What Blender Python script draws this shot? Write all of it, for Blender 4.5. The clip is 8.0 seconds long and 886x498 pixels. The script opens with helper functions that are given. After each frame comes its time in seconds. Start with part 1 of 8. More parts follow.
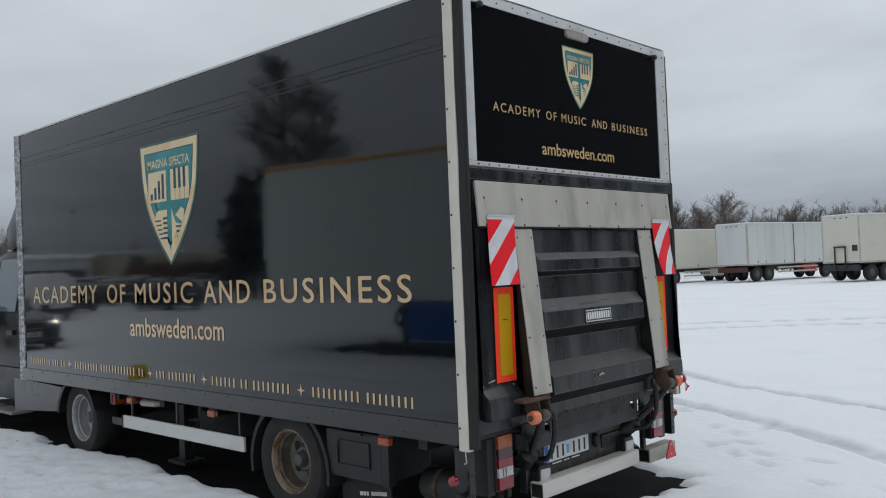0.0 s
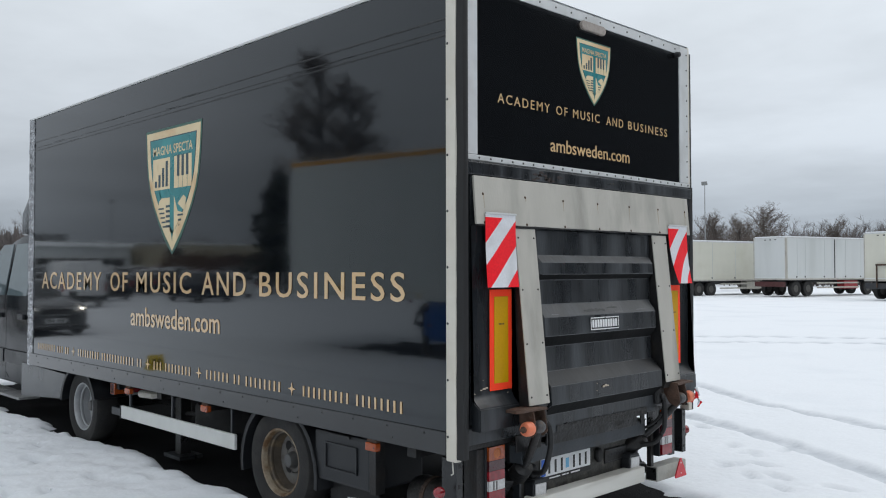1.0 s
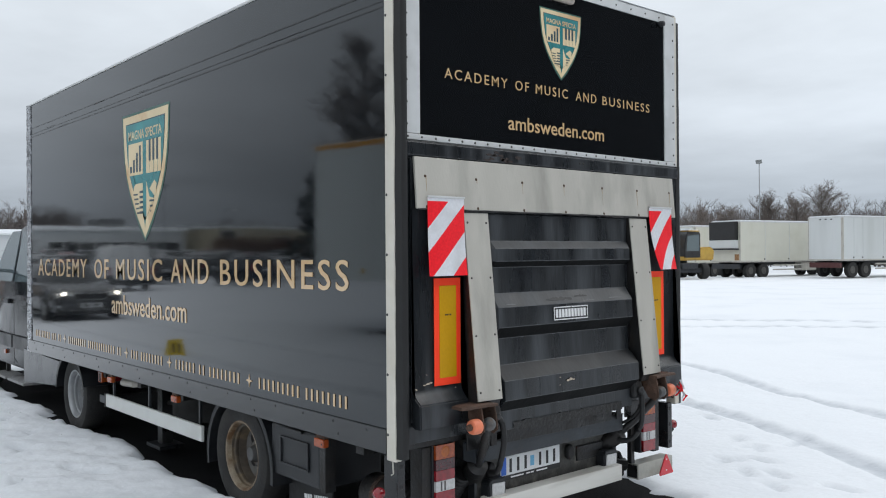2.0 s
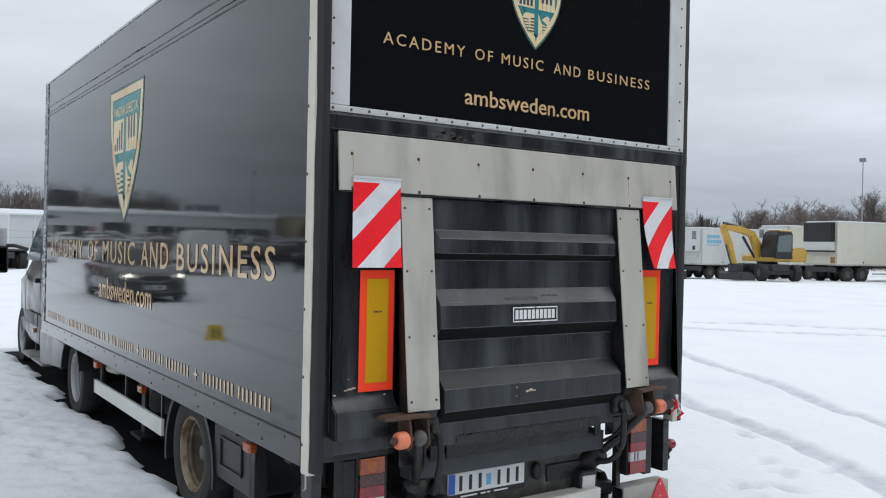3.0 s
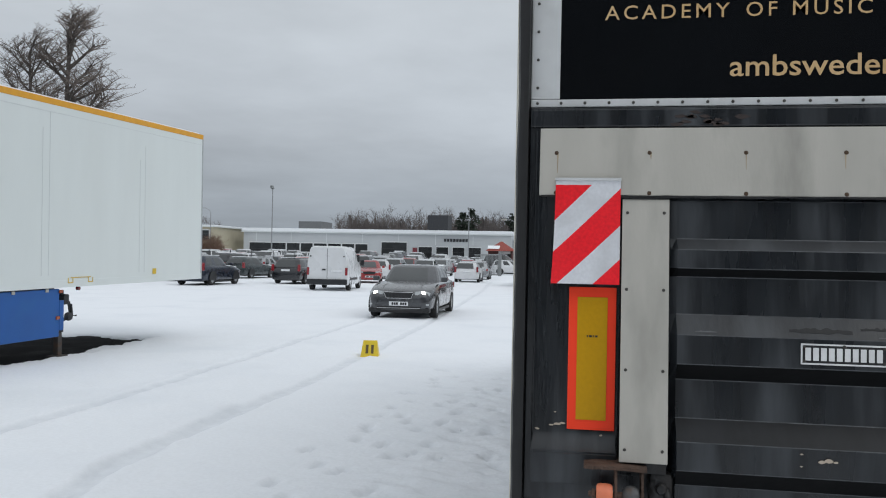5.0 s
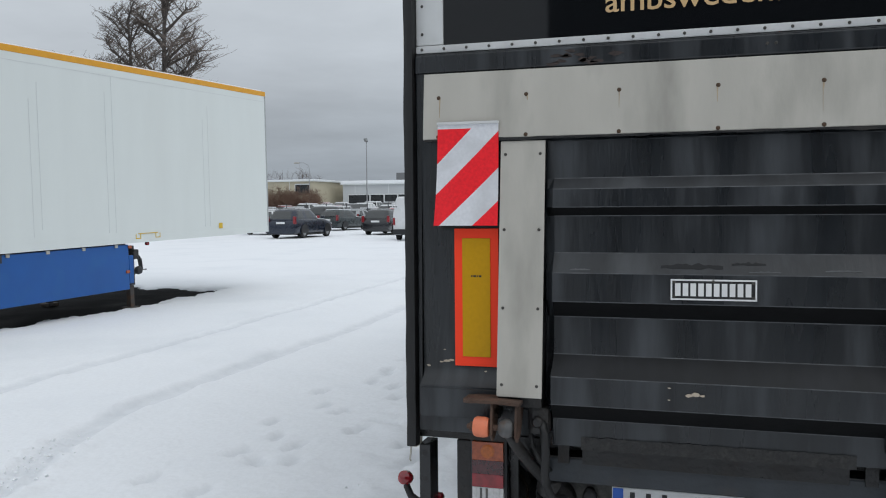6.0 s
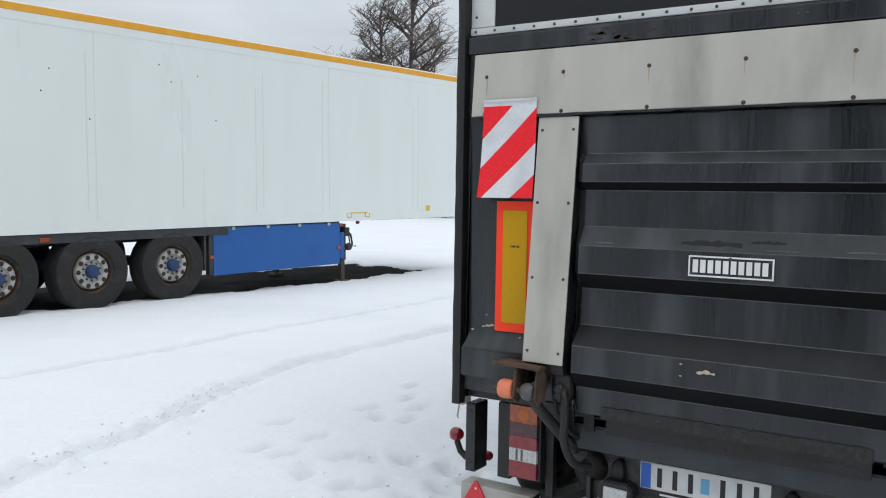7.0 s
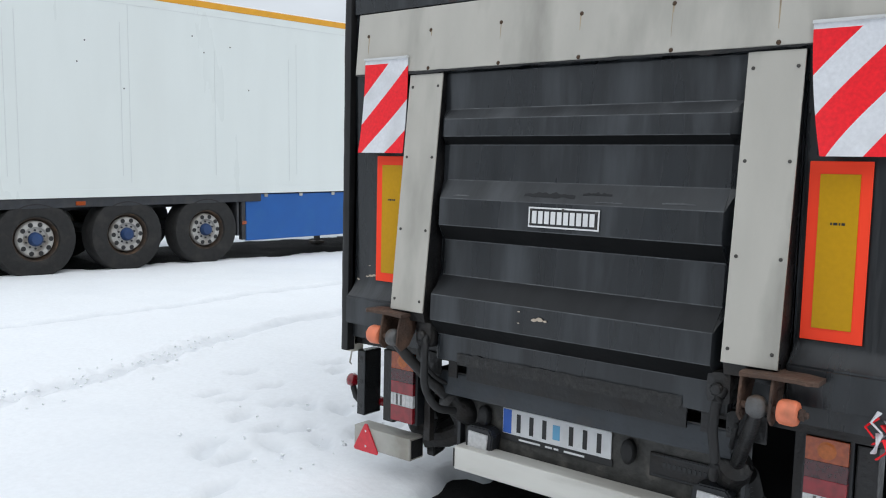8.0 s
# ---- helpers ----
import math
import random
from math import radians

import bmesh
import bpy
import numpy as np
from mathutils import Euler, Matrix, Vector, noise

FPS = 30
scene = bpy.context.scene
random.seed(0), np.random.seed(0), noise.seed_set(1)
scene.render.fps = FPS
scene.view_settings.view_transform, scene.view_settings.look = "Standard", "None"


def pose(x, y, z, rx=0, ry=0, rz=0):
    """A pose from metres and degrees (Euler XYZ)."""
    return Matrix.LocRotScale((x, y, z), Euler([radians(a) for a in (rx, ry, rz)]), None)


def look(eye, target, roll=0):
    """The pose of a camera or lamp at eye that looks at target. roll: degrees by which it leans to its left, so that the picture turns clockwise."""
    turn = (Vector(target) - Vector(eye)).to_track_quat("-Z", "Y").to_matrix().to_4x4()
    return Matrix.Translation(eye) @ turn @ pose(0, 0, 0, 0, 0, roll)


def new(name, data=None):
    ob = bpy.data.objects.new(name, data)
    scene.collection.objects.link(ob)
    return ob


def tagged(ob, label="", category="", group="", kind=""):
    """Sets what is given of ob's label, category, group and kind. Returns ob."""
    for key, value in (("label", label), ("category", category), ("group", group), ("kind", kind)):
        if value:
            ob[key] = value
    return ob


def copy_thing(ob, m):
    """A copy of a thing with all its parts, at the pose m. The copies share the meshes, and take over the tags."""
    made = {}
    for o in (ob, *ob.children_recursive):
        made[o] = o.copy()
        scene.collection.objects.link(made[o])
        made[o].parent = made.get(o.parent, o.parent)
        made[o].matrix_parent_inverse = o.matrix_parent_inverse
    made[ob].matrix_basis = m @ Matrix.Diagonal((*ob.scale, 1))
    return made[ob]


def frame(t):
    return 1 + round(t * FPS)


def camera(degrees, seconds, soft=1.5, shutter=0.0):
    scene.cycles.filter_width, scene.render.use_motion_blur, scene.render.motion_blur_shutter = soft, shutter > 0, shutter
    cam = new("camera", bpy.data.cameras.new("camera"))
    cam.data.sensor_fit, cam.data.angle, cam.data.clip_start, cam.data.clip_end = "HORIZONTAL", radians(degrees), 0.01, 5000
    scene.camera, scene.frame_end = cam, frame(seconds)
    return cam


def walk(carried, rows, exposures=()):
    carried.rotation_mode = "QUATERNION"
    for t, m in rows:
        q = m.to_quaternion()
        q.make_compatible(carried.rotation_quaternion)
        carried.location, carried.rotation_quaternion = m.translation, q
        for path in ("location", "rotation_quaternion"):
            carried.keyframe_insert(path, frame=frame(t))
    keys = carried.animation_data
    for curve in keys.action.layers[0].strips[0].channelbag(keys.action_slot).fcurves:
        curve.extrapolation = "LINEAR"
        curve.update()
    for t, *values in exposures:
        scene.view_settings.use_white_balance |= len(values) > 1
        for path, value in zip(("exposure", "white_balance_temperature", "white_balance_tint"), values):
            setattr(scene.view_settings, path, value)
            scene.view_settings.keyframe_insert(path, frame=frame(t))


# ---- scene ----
cam = camera(55.1, 8.0, 1.1)
PATH = [
    (0, (3.28, -3.663, 1.735), (1.914, -2.203, 1.779), -2.3),
    (0.5, (3.287, -3.571, 1.728), (1.885, -2.146, 1.774), -2.0),
    (1, (3.261, -3.308, 1.711), (1.835, -1.907, 1.762), -0.1),
    (1.5, (3.331, -3.026, 1.738), (1.882, -1.647, 1.756), 0.5),
    (2, (3.451, -2.666, 1.738), (1.939, -1.357, 1.747), -0.4),
    (2.2, (3.49, -2.515, 1.744), (1.949, -1.24, 1.748), -0.6),
    (3.3, (3.49, -1.352, 1.702), (1.775, -0.322, 1.701), 1.3),
    (3.5, (3.496, -1.104, 1.682), (1.713, -0.197, 1.696), 0.5),
    (4, (3.447, -0.566, 1.675), (1.507, -0.08, 1.698), -1.6),
    (4.5, (3.48, -0.12, 1.74), (1.48, -0.113, 1.795), -0.2),
    (4.7, (3.498, 0.05, 1.728), (1.506, -0.119, 1.776), 0.8),
    (5.8, (3.404, 0.989, 1.682), (1.478, 0.453, 1.62), -0.2),
    (6, (3.406, 1.181, 1.695), (1.493, 0.605, 1.595), -0.5),
    (6.5, (3.356, 1.623, 1.6), (1.527, 0.828, 1.462), 0.4),
    (7, (3.271, 2.041, 1.622), (1.598, 0.952, 1.497), 0.9),
    (7.5, (3.157, 2.512, 1.63), (1.568, 1.303, 1.502), 1.7),
    (7.6, (3.114, 2.589, 1.624), (1.533, 1.372, 1.484), 1.4),
    (8, (2.878, 2.874, 1.553), (1.323, 1.631, 1.365), 1.3),
]
EXPOSURES = ((0.0, -0.55), (0.5, -0.55), (1.0, -0.23), (1.5, -0.14), (2.2, -0.1), (3.3, -0.14), (4.0, -0.14), (4.5, -0.38), (5.8, -0.42), (6.5, -0.15), (7.2, -0.1), (8.0, 0.0))
walk(cam, [(t, look(eye, target, roll)) for t, eye, target, roll in PATH], EXPOSURES)

# ---- light ----
world = bpy.data.worlds.new("overcast_sky")
scene.world = world
world.use_nodes = True
wn, wl = world.node_tree.nodes, world.node_tree.links
wn.clear()


def wnode(kind, **values):
    n = wn.new(kind)
    for key, value in values.items():
        n.inputs[key].default_value = value
    return n


w_out = wn.new("ShaderNodeOutputWorld")
w_bg = wnode("ShaderNodeBackground", Strength=1.0)
w_sky = wn.new("ShaderNodeTexSky")
w_sky.sky_type = "NISHITA"
w_sky.sun_disc = False
w_sky.sun_elevation, w_sky.sun_rotation = radians(32), radians(200)
w_skydim = wn.new("ShaderNodeVectorMath")
w_skydim.operation = "SCALE"
w_skydim.inputs["Scale"].default_value = 0.004
wl.new(w_sky.outputs[0], w_skydim.inputs[0])
w_co = wn.new("ShaderNodeTexCoord")
w_sep = wn.new("ShaderNodeSeparateXYZ")
wl.new(w_co.outputs["Generated"], w_sep.inputs[0])
# cloud deck: darker towards the horizon, brighter overhead
w_ramp = wn.new("ShaderNodeValToRGB")
els = w_ramp.color_ramp.elements
els[0].position, els[0].color = 0.0, (0.304, 0.35, 0.407, 1)
els[1].position, els[1].color = 1.0, (0.87, 0.925, 0.98, 1)
for p, c in ((0.05, (0.352, 0.397, 0.453, 1)), (0.14, (0.535, 0.583, 0.638, 1)), (0.30, (0.63, 0.68, 0.73, 1)), (0.6, (0.745, 0.795, 0.845, 1))):
    e = els.new(p)
    e.color = c
wl.new(w_sep.outputs["Z"], w_ramp.inputs[0])
# cloud streaks, flattened towards the horizon
w_div = wn.new("ShaderNodeVectorMath")
w_div.operation = "DIVIDE"
w_zp = wnode("ShaderNodeMath")
w_zp.operation = "ADD"
w_zp.inputs[1].default_value = 0.12
w_zabs = wn.new("ShaderNodeMath")
w_zabs.operation = "ABSOLUTE"
wl.new(w_sep.outputs["Z"], w_zabs.inputs[0])
wl.new(w_zabs.outputs[0], w_zp.inputs[0])
wl.new(w_co.outputs["Generated"], w_div.inputs[0])
w_comb = wn.new("ShaderNodeCombineXYZ")
for k in range(3):
    wl.new(w_zp.outputs[0], w_comb.inputs[k])
wl.new(w_comb.outputs[0], w_div.inputs[1])
w_noise = wnode("ShaderNodeTexNoise", Scale=0.75, Detail=6.0, Roughness=0.55)
wl.new(w_div.outputs[0], w_noise.inputs["Vector"])
w_map = wnode("ShaderNodeMapRange")
w_map.inputs["From Min"].default_value, w_map.inputs["From Max"].default_value = 0.3, 0.7
w_map.inputs["To Min"].default_value, w_map.inputs["To Max"].default_value = 0.84, 1.14
wl.new(w_noise.outputs[0], w_map.inputs[0])
w_mul = wn.new("ShaderNodeVectorMath")
w_mul.operation = "SCALE"
wl.new(w_ramp.outputs[0], w_mul.inputs[0])
wl.new(w_map.outputs[0], w_mul.inputs["Scale"])
# the hidden sun brightens its side of the cloud deck
w_dot = wn.new("ShaderNodeVectorMath")
w_dot.operation = "DOT_PRODUCT"
w_dot.inputs[1].default_value = (0.35, 0.40, 0.48)
wl.new(w_co.outputs["Generated"], w_dot.inputs[0])
w_side = wn.new("ShaderNodeMapRange")
w_side.inputs["From Min"].default_value, w_side.inputs["From Max"].default_value = -0.6, 0.8
w_side.inputs["To Min"].default_value, w_side.inputs["To Max"].default_value = 1.10, 1.48
wl.new(w_dot.outputs["Value"], w_side.inputs[0])
w_sided = wn.new("ShaderNodeVectorMath")
w_sided.operation = "SCALE"
wl.new(w_mul.outputs[0], w_sided.inputs[0])
wl.new(w_side.outputs[0], w_sided.inputs["Scale"])
w_add = wn.new("ShaderNodeVectorMath")
wl.new(w_sided.outputs[0], w_add.inputs[0])
wl.new(w_skydim.outputs[0], w_add.inputs[1])
wl.new(w_add.outputs[0], w_bg.inputs[0])
wl.new(w_bg.outputs[0], w_out.inputs[0])

sun = new("sun", bpy.data.lights.new("sun", "SUN"))
sun.data.energy, sun.data.angle, sun.data.color = 0.7, radians(40), (1.0, 0.985, 0.96)
sun.matrix_world = look((20, 30, 40), (0, 0, 0))


# ---- materials ----
def mat(name, color, rough=0.6, metal=0.0, vary=0.12, scale=8.0, bump=0.0, bump_scale=60.0, rough_vary=0.1, stain=None, stain_amount=0.3,
        stain_scale=2.5, stretch=(1, 1, 1), coat=0.0, spec=0.5, detail=5.0, stain_from=0.5, per_object=0.0, coat_rough=0.03):
    m = bpy.data.materials.new(name)
    m.use_nodes = True
    n, l = m.node_tree.nodes, m.node_tree.links
    b = n["Principled BSDF"]
    b.inputs["Metallic"].default_value = metal
    b.inputs["Coat Weight"].default_value = coat
    b.inputs["Coat Roughness"].default_value = coat_rough
    b.inputs["Specular IOR Level"].default_value = spec
    co = n.new("ShaderNodeTexCoord")
    mp = n.new("ShaderNodeMapping")
    mp.inputs["Scale"].default_value = stretch
    l.new(co.outputs["Object"], mp.inputs[0])
    fine = n.new("ShaderNodeTexNoise")
    fine.inputs["Scale"].default_value, fine.inputs["Detail"].default_value = scale, detail
    l.new(mp.outputs[0], fine.inputs["Vector"])
    big = n.new("ShaderNodeTexNoise")
    big.inputs["Scale"].default_value, big.inputs["Detail"].default_value = stain_scale, 6.0
    l.new(mp.outputs[0], big.inputs["Vector"])
    r = n.new("ShaderNodeMapRange")
    r.inputs["From Min"].default_value, r.inputs["From Max"].default_value = 0.25, 0.75
    r.inputs["To Min"].default_value, r.inputs["To Max"].default_value = 1 - vary, 1 + vary
    l.new(fine.outputs[0], r.inputs[0])
    sc = n.new("ShaderNodeVectorMath")
    sc.operation = "SCALE"
    sc.inputs[0].default_value = color
    l.new(r.outputs[0], sc.inputs["Scale"])
    last = sc.outputs[0]
    if per_object:
        info = n.new("ShaderNodeObjectInfo")
        pr = n.new("ShaderNodeMapRange")
        pr.inputs["To Min"].default_value, pr.inputs["To Max"].default_value = 1 - per_object, 1 + per_object
        l.new(info.outputs["Random"], pr.inputs[0])
        ps = n.new("ShaderNodeVectorMath")
        ps.operation = "SCALE"
        l.new(last, ps.inputs[0])
        l.new(pr.outputs[0], ps.inputs["Scale"])
        last = ps.outputs[0]
    if stain:
        k = n.new("ShaderNodeMapRange")
        k.inputs["From Min"].default_value, k.inputs["From Max"].default_value = stain_from, stain_from + 0.2
        k.inputs["To Max"].default_value = stain_amount
        l.new(big.outputs[0], k.inputs[0])
        mx = n.new("ShaderNodeMix")
        mx.data_type = "RGBA"
        l.new(k.outputs[0], mx.inputs[0])
        l.new(last, mx.inputs[6])
        mx.inputs[7].default_value = (*stain, 1)
        last = mx.outputs[2]
    l.new(last, b.inputs["Base Color"])
    rr = n.new("ShaderNodeMapRange")
    rr.inputs["From Min"].default_value, rr.inputs["From Max"].default_value = 0.3, 0.7
    rr.inputs["To Min"].default_value, rr.inputs["To Max"].default_value = max(0.0, rough - rough_vary), min(1, rough + rough_vary)
    l.new(big.outputs[0], rr.inputs[0])
    l.new(rr.outputs[0], b.inputs["Roughness"])
    if bump:
        bn = n.new("ShaderNodeTexNoise")
        bn.inputs["Scale"].default_value, bn.inputs["Detail"].default_value = bump_scale, 4.0
        l.new(mp.outputs[0], bn.inputs["Vector"])
        bp = n.new("ShaderNodeBump")
        bp.inputs["Strength"].default_value, bp.inputs["Distance"].default_value = min(1.0, bump * 10), 0.02 * bump
        l.new(bn.outputs[0], bp.inputs["Height"])
        l.new(bp.outputs[0], b.inputs["Normal"])
    return m


def glow(name, color, strength):
    m = bpy.data.materials.new(name)
    m.use_nodes = True
    b = m.node_tree.nodes["Principled BSDF"]
    b.inputs["Base Color"].default_value = (*color, 1)
    b.inputs["Emission Color"].default_value = (*color, 1)
    b.inputs["Emission Strength"].default_value = strength
    return m


SNOW = mat("snow", (0.80, 0.82, 0.85), 0.75, vary=0.03, scale=30, bump=0.6, bump_scale=9.0, stain=(0.68, 0.71, 0.75), stain_amount=0.4, stain_scale=0.5, spec=0.2)
# pressed wet snow in the tracks, by the sheet's own "pressed" value
sn, sl = SNOW.node_tree.nodes, SNOW.node_tree.links
s_att = sn.new("ShaderNodeAttribute")
s_att.attribute_name = "pressed"
s_mix = sn.new("ShaderNodeMix")
s_mix.data_type = "RGBA"
s_old = sn["Principled BSDF"].inputs["Base Color"].links[0].from_socket
sl.new(s_old, s_mix.inputs[6])
s_mix.inputs[7].default_value = (0.34, 0.37, 0.41, 1)
sl.new(s_att.outputs["Fac"], s_mix.inputs[0])
sl.new(s_mix.outputs[2], sn["Principled BSDF"].inputs["Base Color"])
SNOW_CAP = mat("settled_snow", (0.82, 0.84, 0.86), 0.8, vary=0.03, bump=0.4, bump_scale=12, spec=0.2)
ASPHALT = mat("wet_asphalt", (0.011, 0.0113, 0.012), 0.85, spec=0.04, vary=0.5, scale=160, bump=0.35, bump_scale=140, stain=(0.02, 0.02, 0.022), stain_amount=0.5, stain_scale=1.2, rough_vary=0.2)
BLACK_GLOSS = mat("black_gloss_foil", (0.0030, 0.0040, 0.0056), 0.05, coat_rough=0.03, vary=0.1, scale=2, bump=0.03, bump_scale=2.0, rough_vary=0.02, stain=(0.006, 0.0065, 0.007), stain_amount=0.35, stain_scale=1.6, spec=0.5, coat=0.42, stretch=(1, 1, 9))
BLACK_GLOSS.node_tree.nodes["Principled BSDF"].inputs["Specular Tint"].default_value = (0.84, 0.93, 1.0, 1)
FLAP_GLOSS = mat("black_gloss_door_foil", (0.0052, 0.0060, 0.0072), 0.04, coat_rough=0.015, vary=0.1, scale=2, bump=0.01, bump_scale=1.3, rough_vary=0.02, stain=(0.007, 0.0072, 0.0075), stain_amount=0.35, stain_scale=1.6, spec=0.3, coat=0.1)
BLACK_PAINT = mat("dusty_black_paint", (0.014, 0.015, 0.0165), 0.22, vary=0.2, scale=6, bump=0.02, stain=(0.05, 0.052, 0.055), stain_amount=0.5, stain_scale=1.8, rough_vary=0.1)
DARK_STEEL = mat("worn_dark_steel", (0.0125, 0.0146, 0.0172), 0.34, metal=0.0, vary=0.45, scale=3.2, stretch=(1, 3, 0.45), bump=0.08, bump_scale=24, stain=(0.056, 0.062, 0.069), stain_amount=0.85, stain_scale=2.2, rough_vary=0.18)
DARK_LEDGE = mat("dark_steel_ledge", (0.007, 0.008, 0.0095), 0.4, spec=0.3, vary=0.4, scale=5, stretch=(1, 2.2, 0.6), bump=0.06, bump_scale=24, stain=(0.02, 0.022, 0.026), stain_amount=0.7, stain_scale=2.6)
# paler steel: on the rib ledges it paints the light on upturned faces
PALE_STEEL = mat("pale_lit_steel", (0.017, 0.0193, 0.0225), 0.45, vary=0.35, scale=4, stretch=(1, 2.2, 0.6), bump=0.08, bump_scale=24, stain=(0.062, 0.067, 0.073), stain_amount=0.8, stain_scale=2.2)
# darker steel: paints the shade on the undersides of the ribs
UNDER_STEEL = mat("shaded_undercut_steel", (0.0038, 0.0042, 0.0047), 0.7, spec=0.15, vary=0.25, scale=7, bump=0.1, bump_scale=30)
SOOT_STEEL = mat("oily_black_steel", (0.009, 0.009, 0.0095), 0.45, vary=0.3, scale=14, bump=0.25, bump_scale=45, stain=(0.03, 0.022, 0.016), stain_amount=0.45, stain_scale=7, rough_vary=0.2)
BEAM_STEEL = mat("blue_grey_steel", (0.028, 0.034, 0.041), 0.5, vary=0.25, scale=10, bump=0.12, bump_scale=40, stain=(0.065, 0.045, 0.033), stain_amount=0.5, stain_scale=5, stain_from=0.58)
RUSTY = mat("rusted_steel", (0.075, 0.042, 0.028), 0.8, vary=0.4, scale=18, bump=0.4, bump_scale=60, stain=(0.03, 0.026, 0.024), stain_amount=0.8, stain_scale=6)
ALU = mat("dull_aluminium", (0.455, 0.435, 0.39), 0.5, metal=0.05, vary=0.08, scale=6, stretch=(1, 1, 0.3), bump=0.06, bump_scale=90, stain=(0.27, 0.26, 0.23), stain_amount=0.8, stain_scale=4.2, rough_vary=0.1)
ALU_TRIM = mat("white_anodised_trim", (0.60, 0.61, 0.61), 0.42, metal=0.1, vary=0.05, scale=10, stain=(0.42, 0.42, 0.41), stain_amount=0.5, stain_scale=4)
POST = mat("cream_corner_trim", (0.62, 0.59, 0.52), 0.4, metal=0.1, vary=0.05, scale=10, stain=(0.50, 0.45, 0.36), stain_amount=0.5, stain_scale=3)
RUBBER = mat("black_rubber", (0.007, 0.007, 0.0075), 0.55, vary=0.2, scale=12, bump=0.12, bump_scale=25)
TYRE = mat("tyre_rubber", (0.013, 0.0128, 0.0128), 0.8, vary=0.25, scale=20, bump=0.15, bump_scale=50, stain=(0.045, 0.042, 0.039), stain_amount=0.6, stain_scale=6)
RIM_RUST = mat("rusty_silver_rim", (0.25, 0.205, 0.145), 0.5, metal=0.2, vary=0.2, scale=14, bump=0.2, stain=(0.11, 0.055, 0.018), stain_amount=0.95, stain_scale=9, stain_from=0.42)
RIM_SILVER = mat("silver_rim", (0.34, 0.35, 0.36), 0.42, metal=0.5, vary=0.1, scale=12, stain=(0.25, 0.24, 0.23), stain_amount=0.5, stain_scale=7)
GOLD = mat("gold_foil_letters", (0.60, 0.40, 0.20), 0.22, vary=0.06, scale=3, stain=(0.68, 0.52, 0.34), stain_amount=0.5, stain_scale=1.4, coat=1.0)
GOLD_PALE = mat("pale_gold_foil", (0.72, 0.58, 0.36), 0.35, vary=0.06, scale=3, stain=(0.55, 0.30, 0.13), stain_amount=0.8, stain_scale=2.6)
TEAL = mat("teal_foil", (0.028, 0.20, 0.21), 0.3, vary=0.12, scale=2, stain=(0.05, 0.33, 0.34), stain_amount=0.9, stain_scale=2.2)
GREEN_EDGE = mat("dark_green_foil", (0.035, 0.11, 0.085), 0.35, vary=0.15, scale=3)
NAVY = mat("navy_foil", (0.02, 0.055, 0.075), 0.35, vary=0.1)
ORANGE_FLUO = mat("fluorescent_orange_red", (1.0, 0.062, 0.022), 0.45, vary=0.04, scale=5, spec=0.2)
YELLOW_REFLEX = mat("yellow_reflective", (0.54, 0.285, 0.003), 0.4, spec=0.2, vary=0.05, scale=60, stretch=(1, 1, 1))
RED_REFLEX = mat("red_reflective", (0.86, 0.018, 0.028), 0.4, spec=0.25, vary=0.12, scale=80)
WHITE_REFLEX = mat("white_reflective", (0.68, 0.69, 0.72), 0.4, vary=0.08, scale=80, stain=(0.45, 0.45, 0.46), stain_amount=0.5, stain_scale=5)
ORANGE_ROLLER = mat("orange_polyurethane", (0.72, 0.20, 0.10), 0.5, vary=0.1, scale=20, stain=(0.25, 0.10, 0.06), stain_amount=0.6, stain_scale=14)
AMBER = mat("amber_lens", (0.31, 0.058, 0.012), 0.15, vary=0.35, scale=60, coat=0.4)
RED_LENS = mat("red_lens", (0.22, 0.006, 0.012), 0.15, vary=0.35, scale=30, coat=0.6)
DARK_RED_LENS = mat("dark_red_lens", (0.055, 0.006, 0.010), 0.15, vary=0.4, scale=60, coat=0.5)
CLEAR_LENS = mat("clear_lens", (0.52, 0.52, 0.52), 0.15, vary=0.15, scale=70, coat=0.5)
PLATE_WHITE = mat("plate_white", (0.72, 0.73, 0.74), 0.35, vary=0.04, stain=(0.5, 0.5, 0.5), stain_amount=0.4, stain_scale=12)
PLATE_BLUE = mat("plate_blue", (0.03, 0.13, 0.55), 0.5)
SKY_BLUE = mat("sticker_blue", (0.14, 0.42, 0.66), 0.35)
INK = mat("black_ink", (0.012, 0.012, 0.013), 0.45)
WHITE_INK = mat("white_ink", (0.72, 0.72, 0.72), 0.45)
TAPE = mat("crumpled_silver_tape", (0.42, 0.43, 0.45), 0.22, metal=0.85, vary=0.5, scale=22, bump=0.6, bump_scale=26, stain=(0.02, 0.02, 0.021), stain_amount=0.8, stain_scale=9, stain_from=0.5)
CAB_PAINT = mat("dark_metallic_paint", (0.012, 0.0135, 0.016), 0.18, spec=0.12, vary=0.1, scale=5, stain=(0.03, 0.03, 0.031), stain_amount=0.35, stain_scale=3)
GLASS_DARK = mat("tinted_glass", (0.10, 0.13, 0.14), 0.03, vary=0.05, spec=1.0, rough_vary=0.01)
PLASTIC = mat("black_plastic", (0.0105, 0.012, 0.0145), 0.42, vary=0.12, bump=0.08, bump_scale=120, stain=(0.03, 0.032, 0.035), stain_amount=0.4, stain_scale=4)
STEP_GRID = mat("steel_tread", (0.30, 0.30, 0.30), 0.5, metal=0.6, vary=0.3, scale=60, bump=0.4, bump_scale=70)


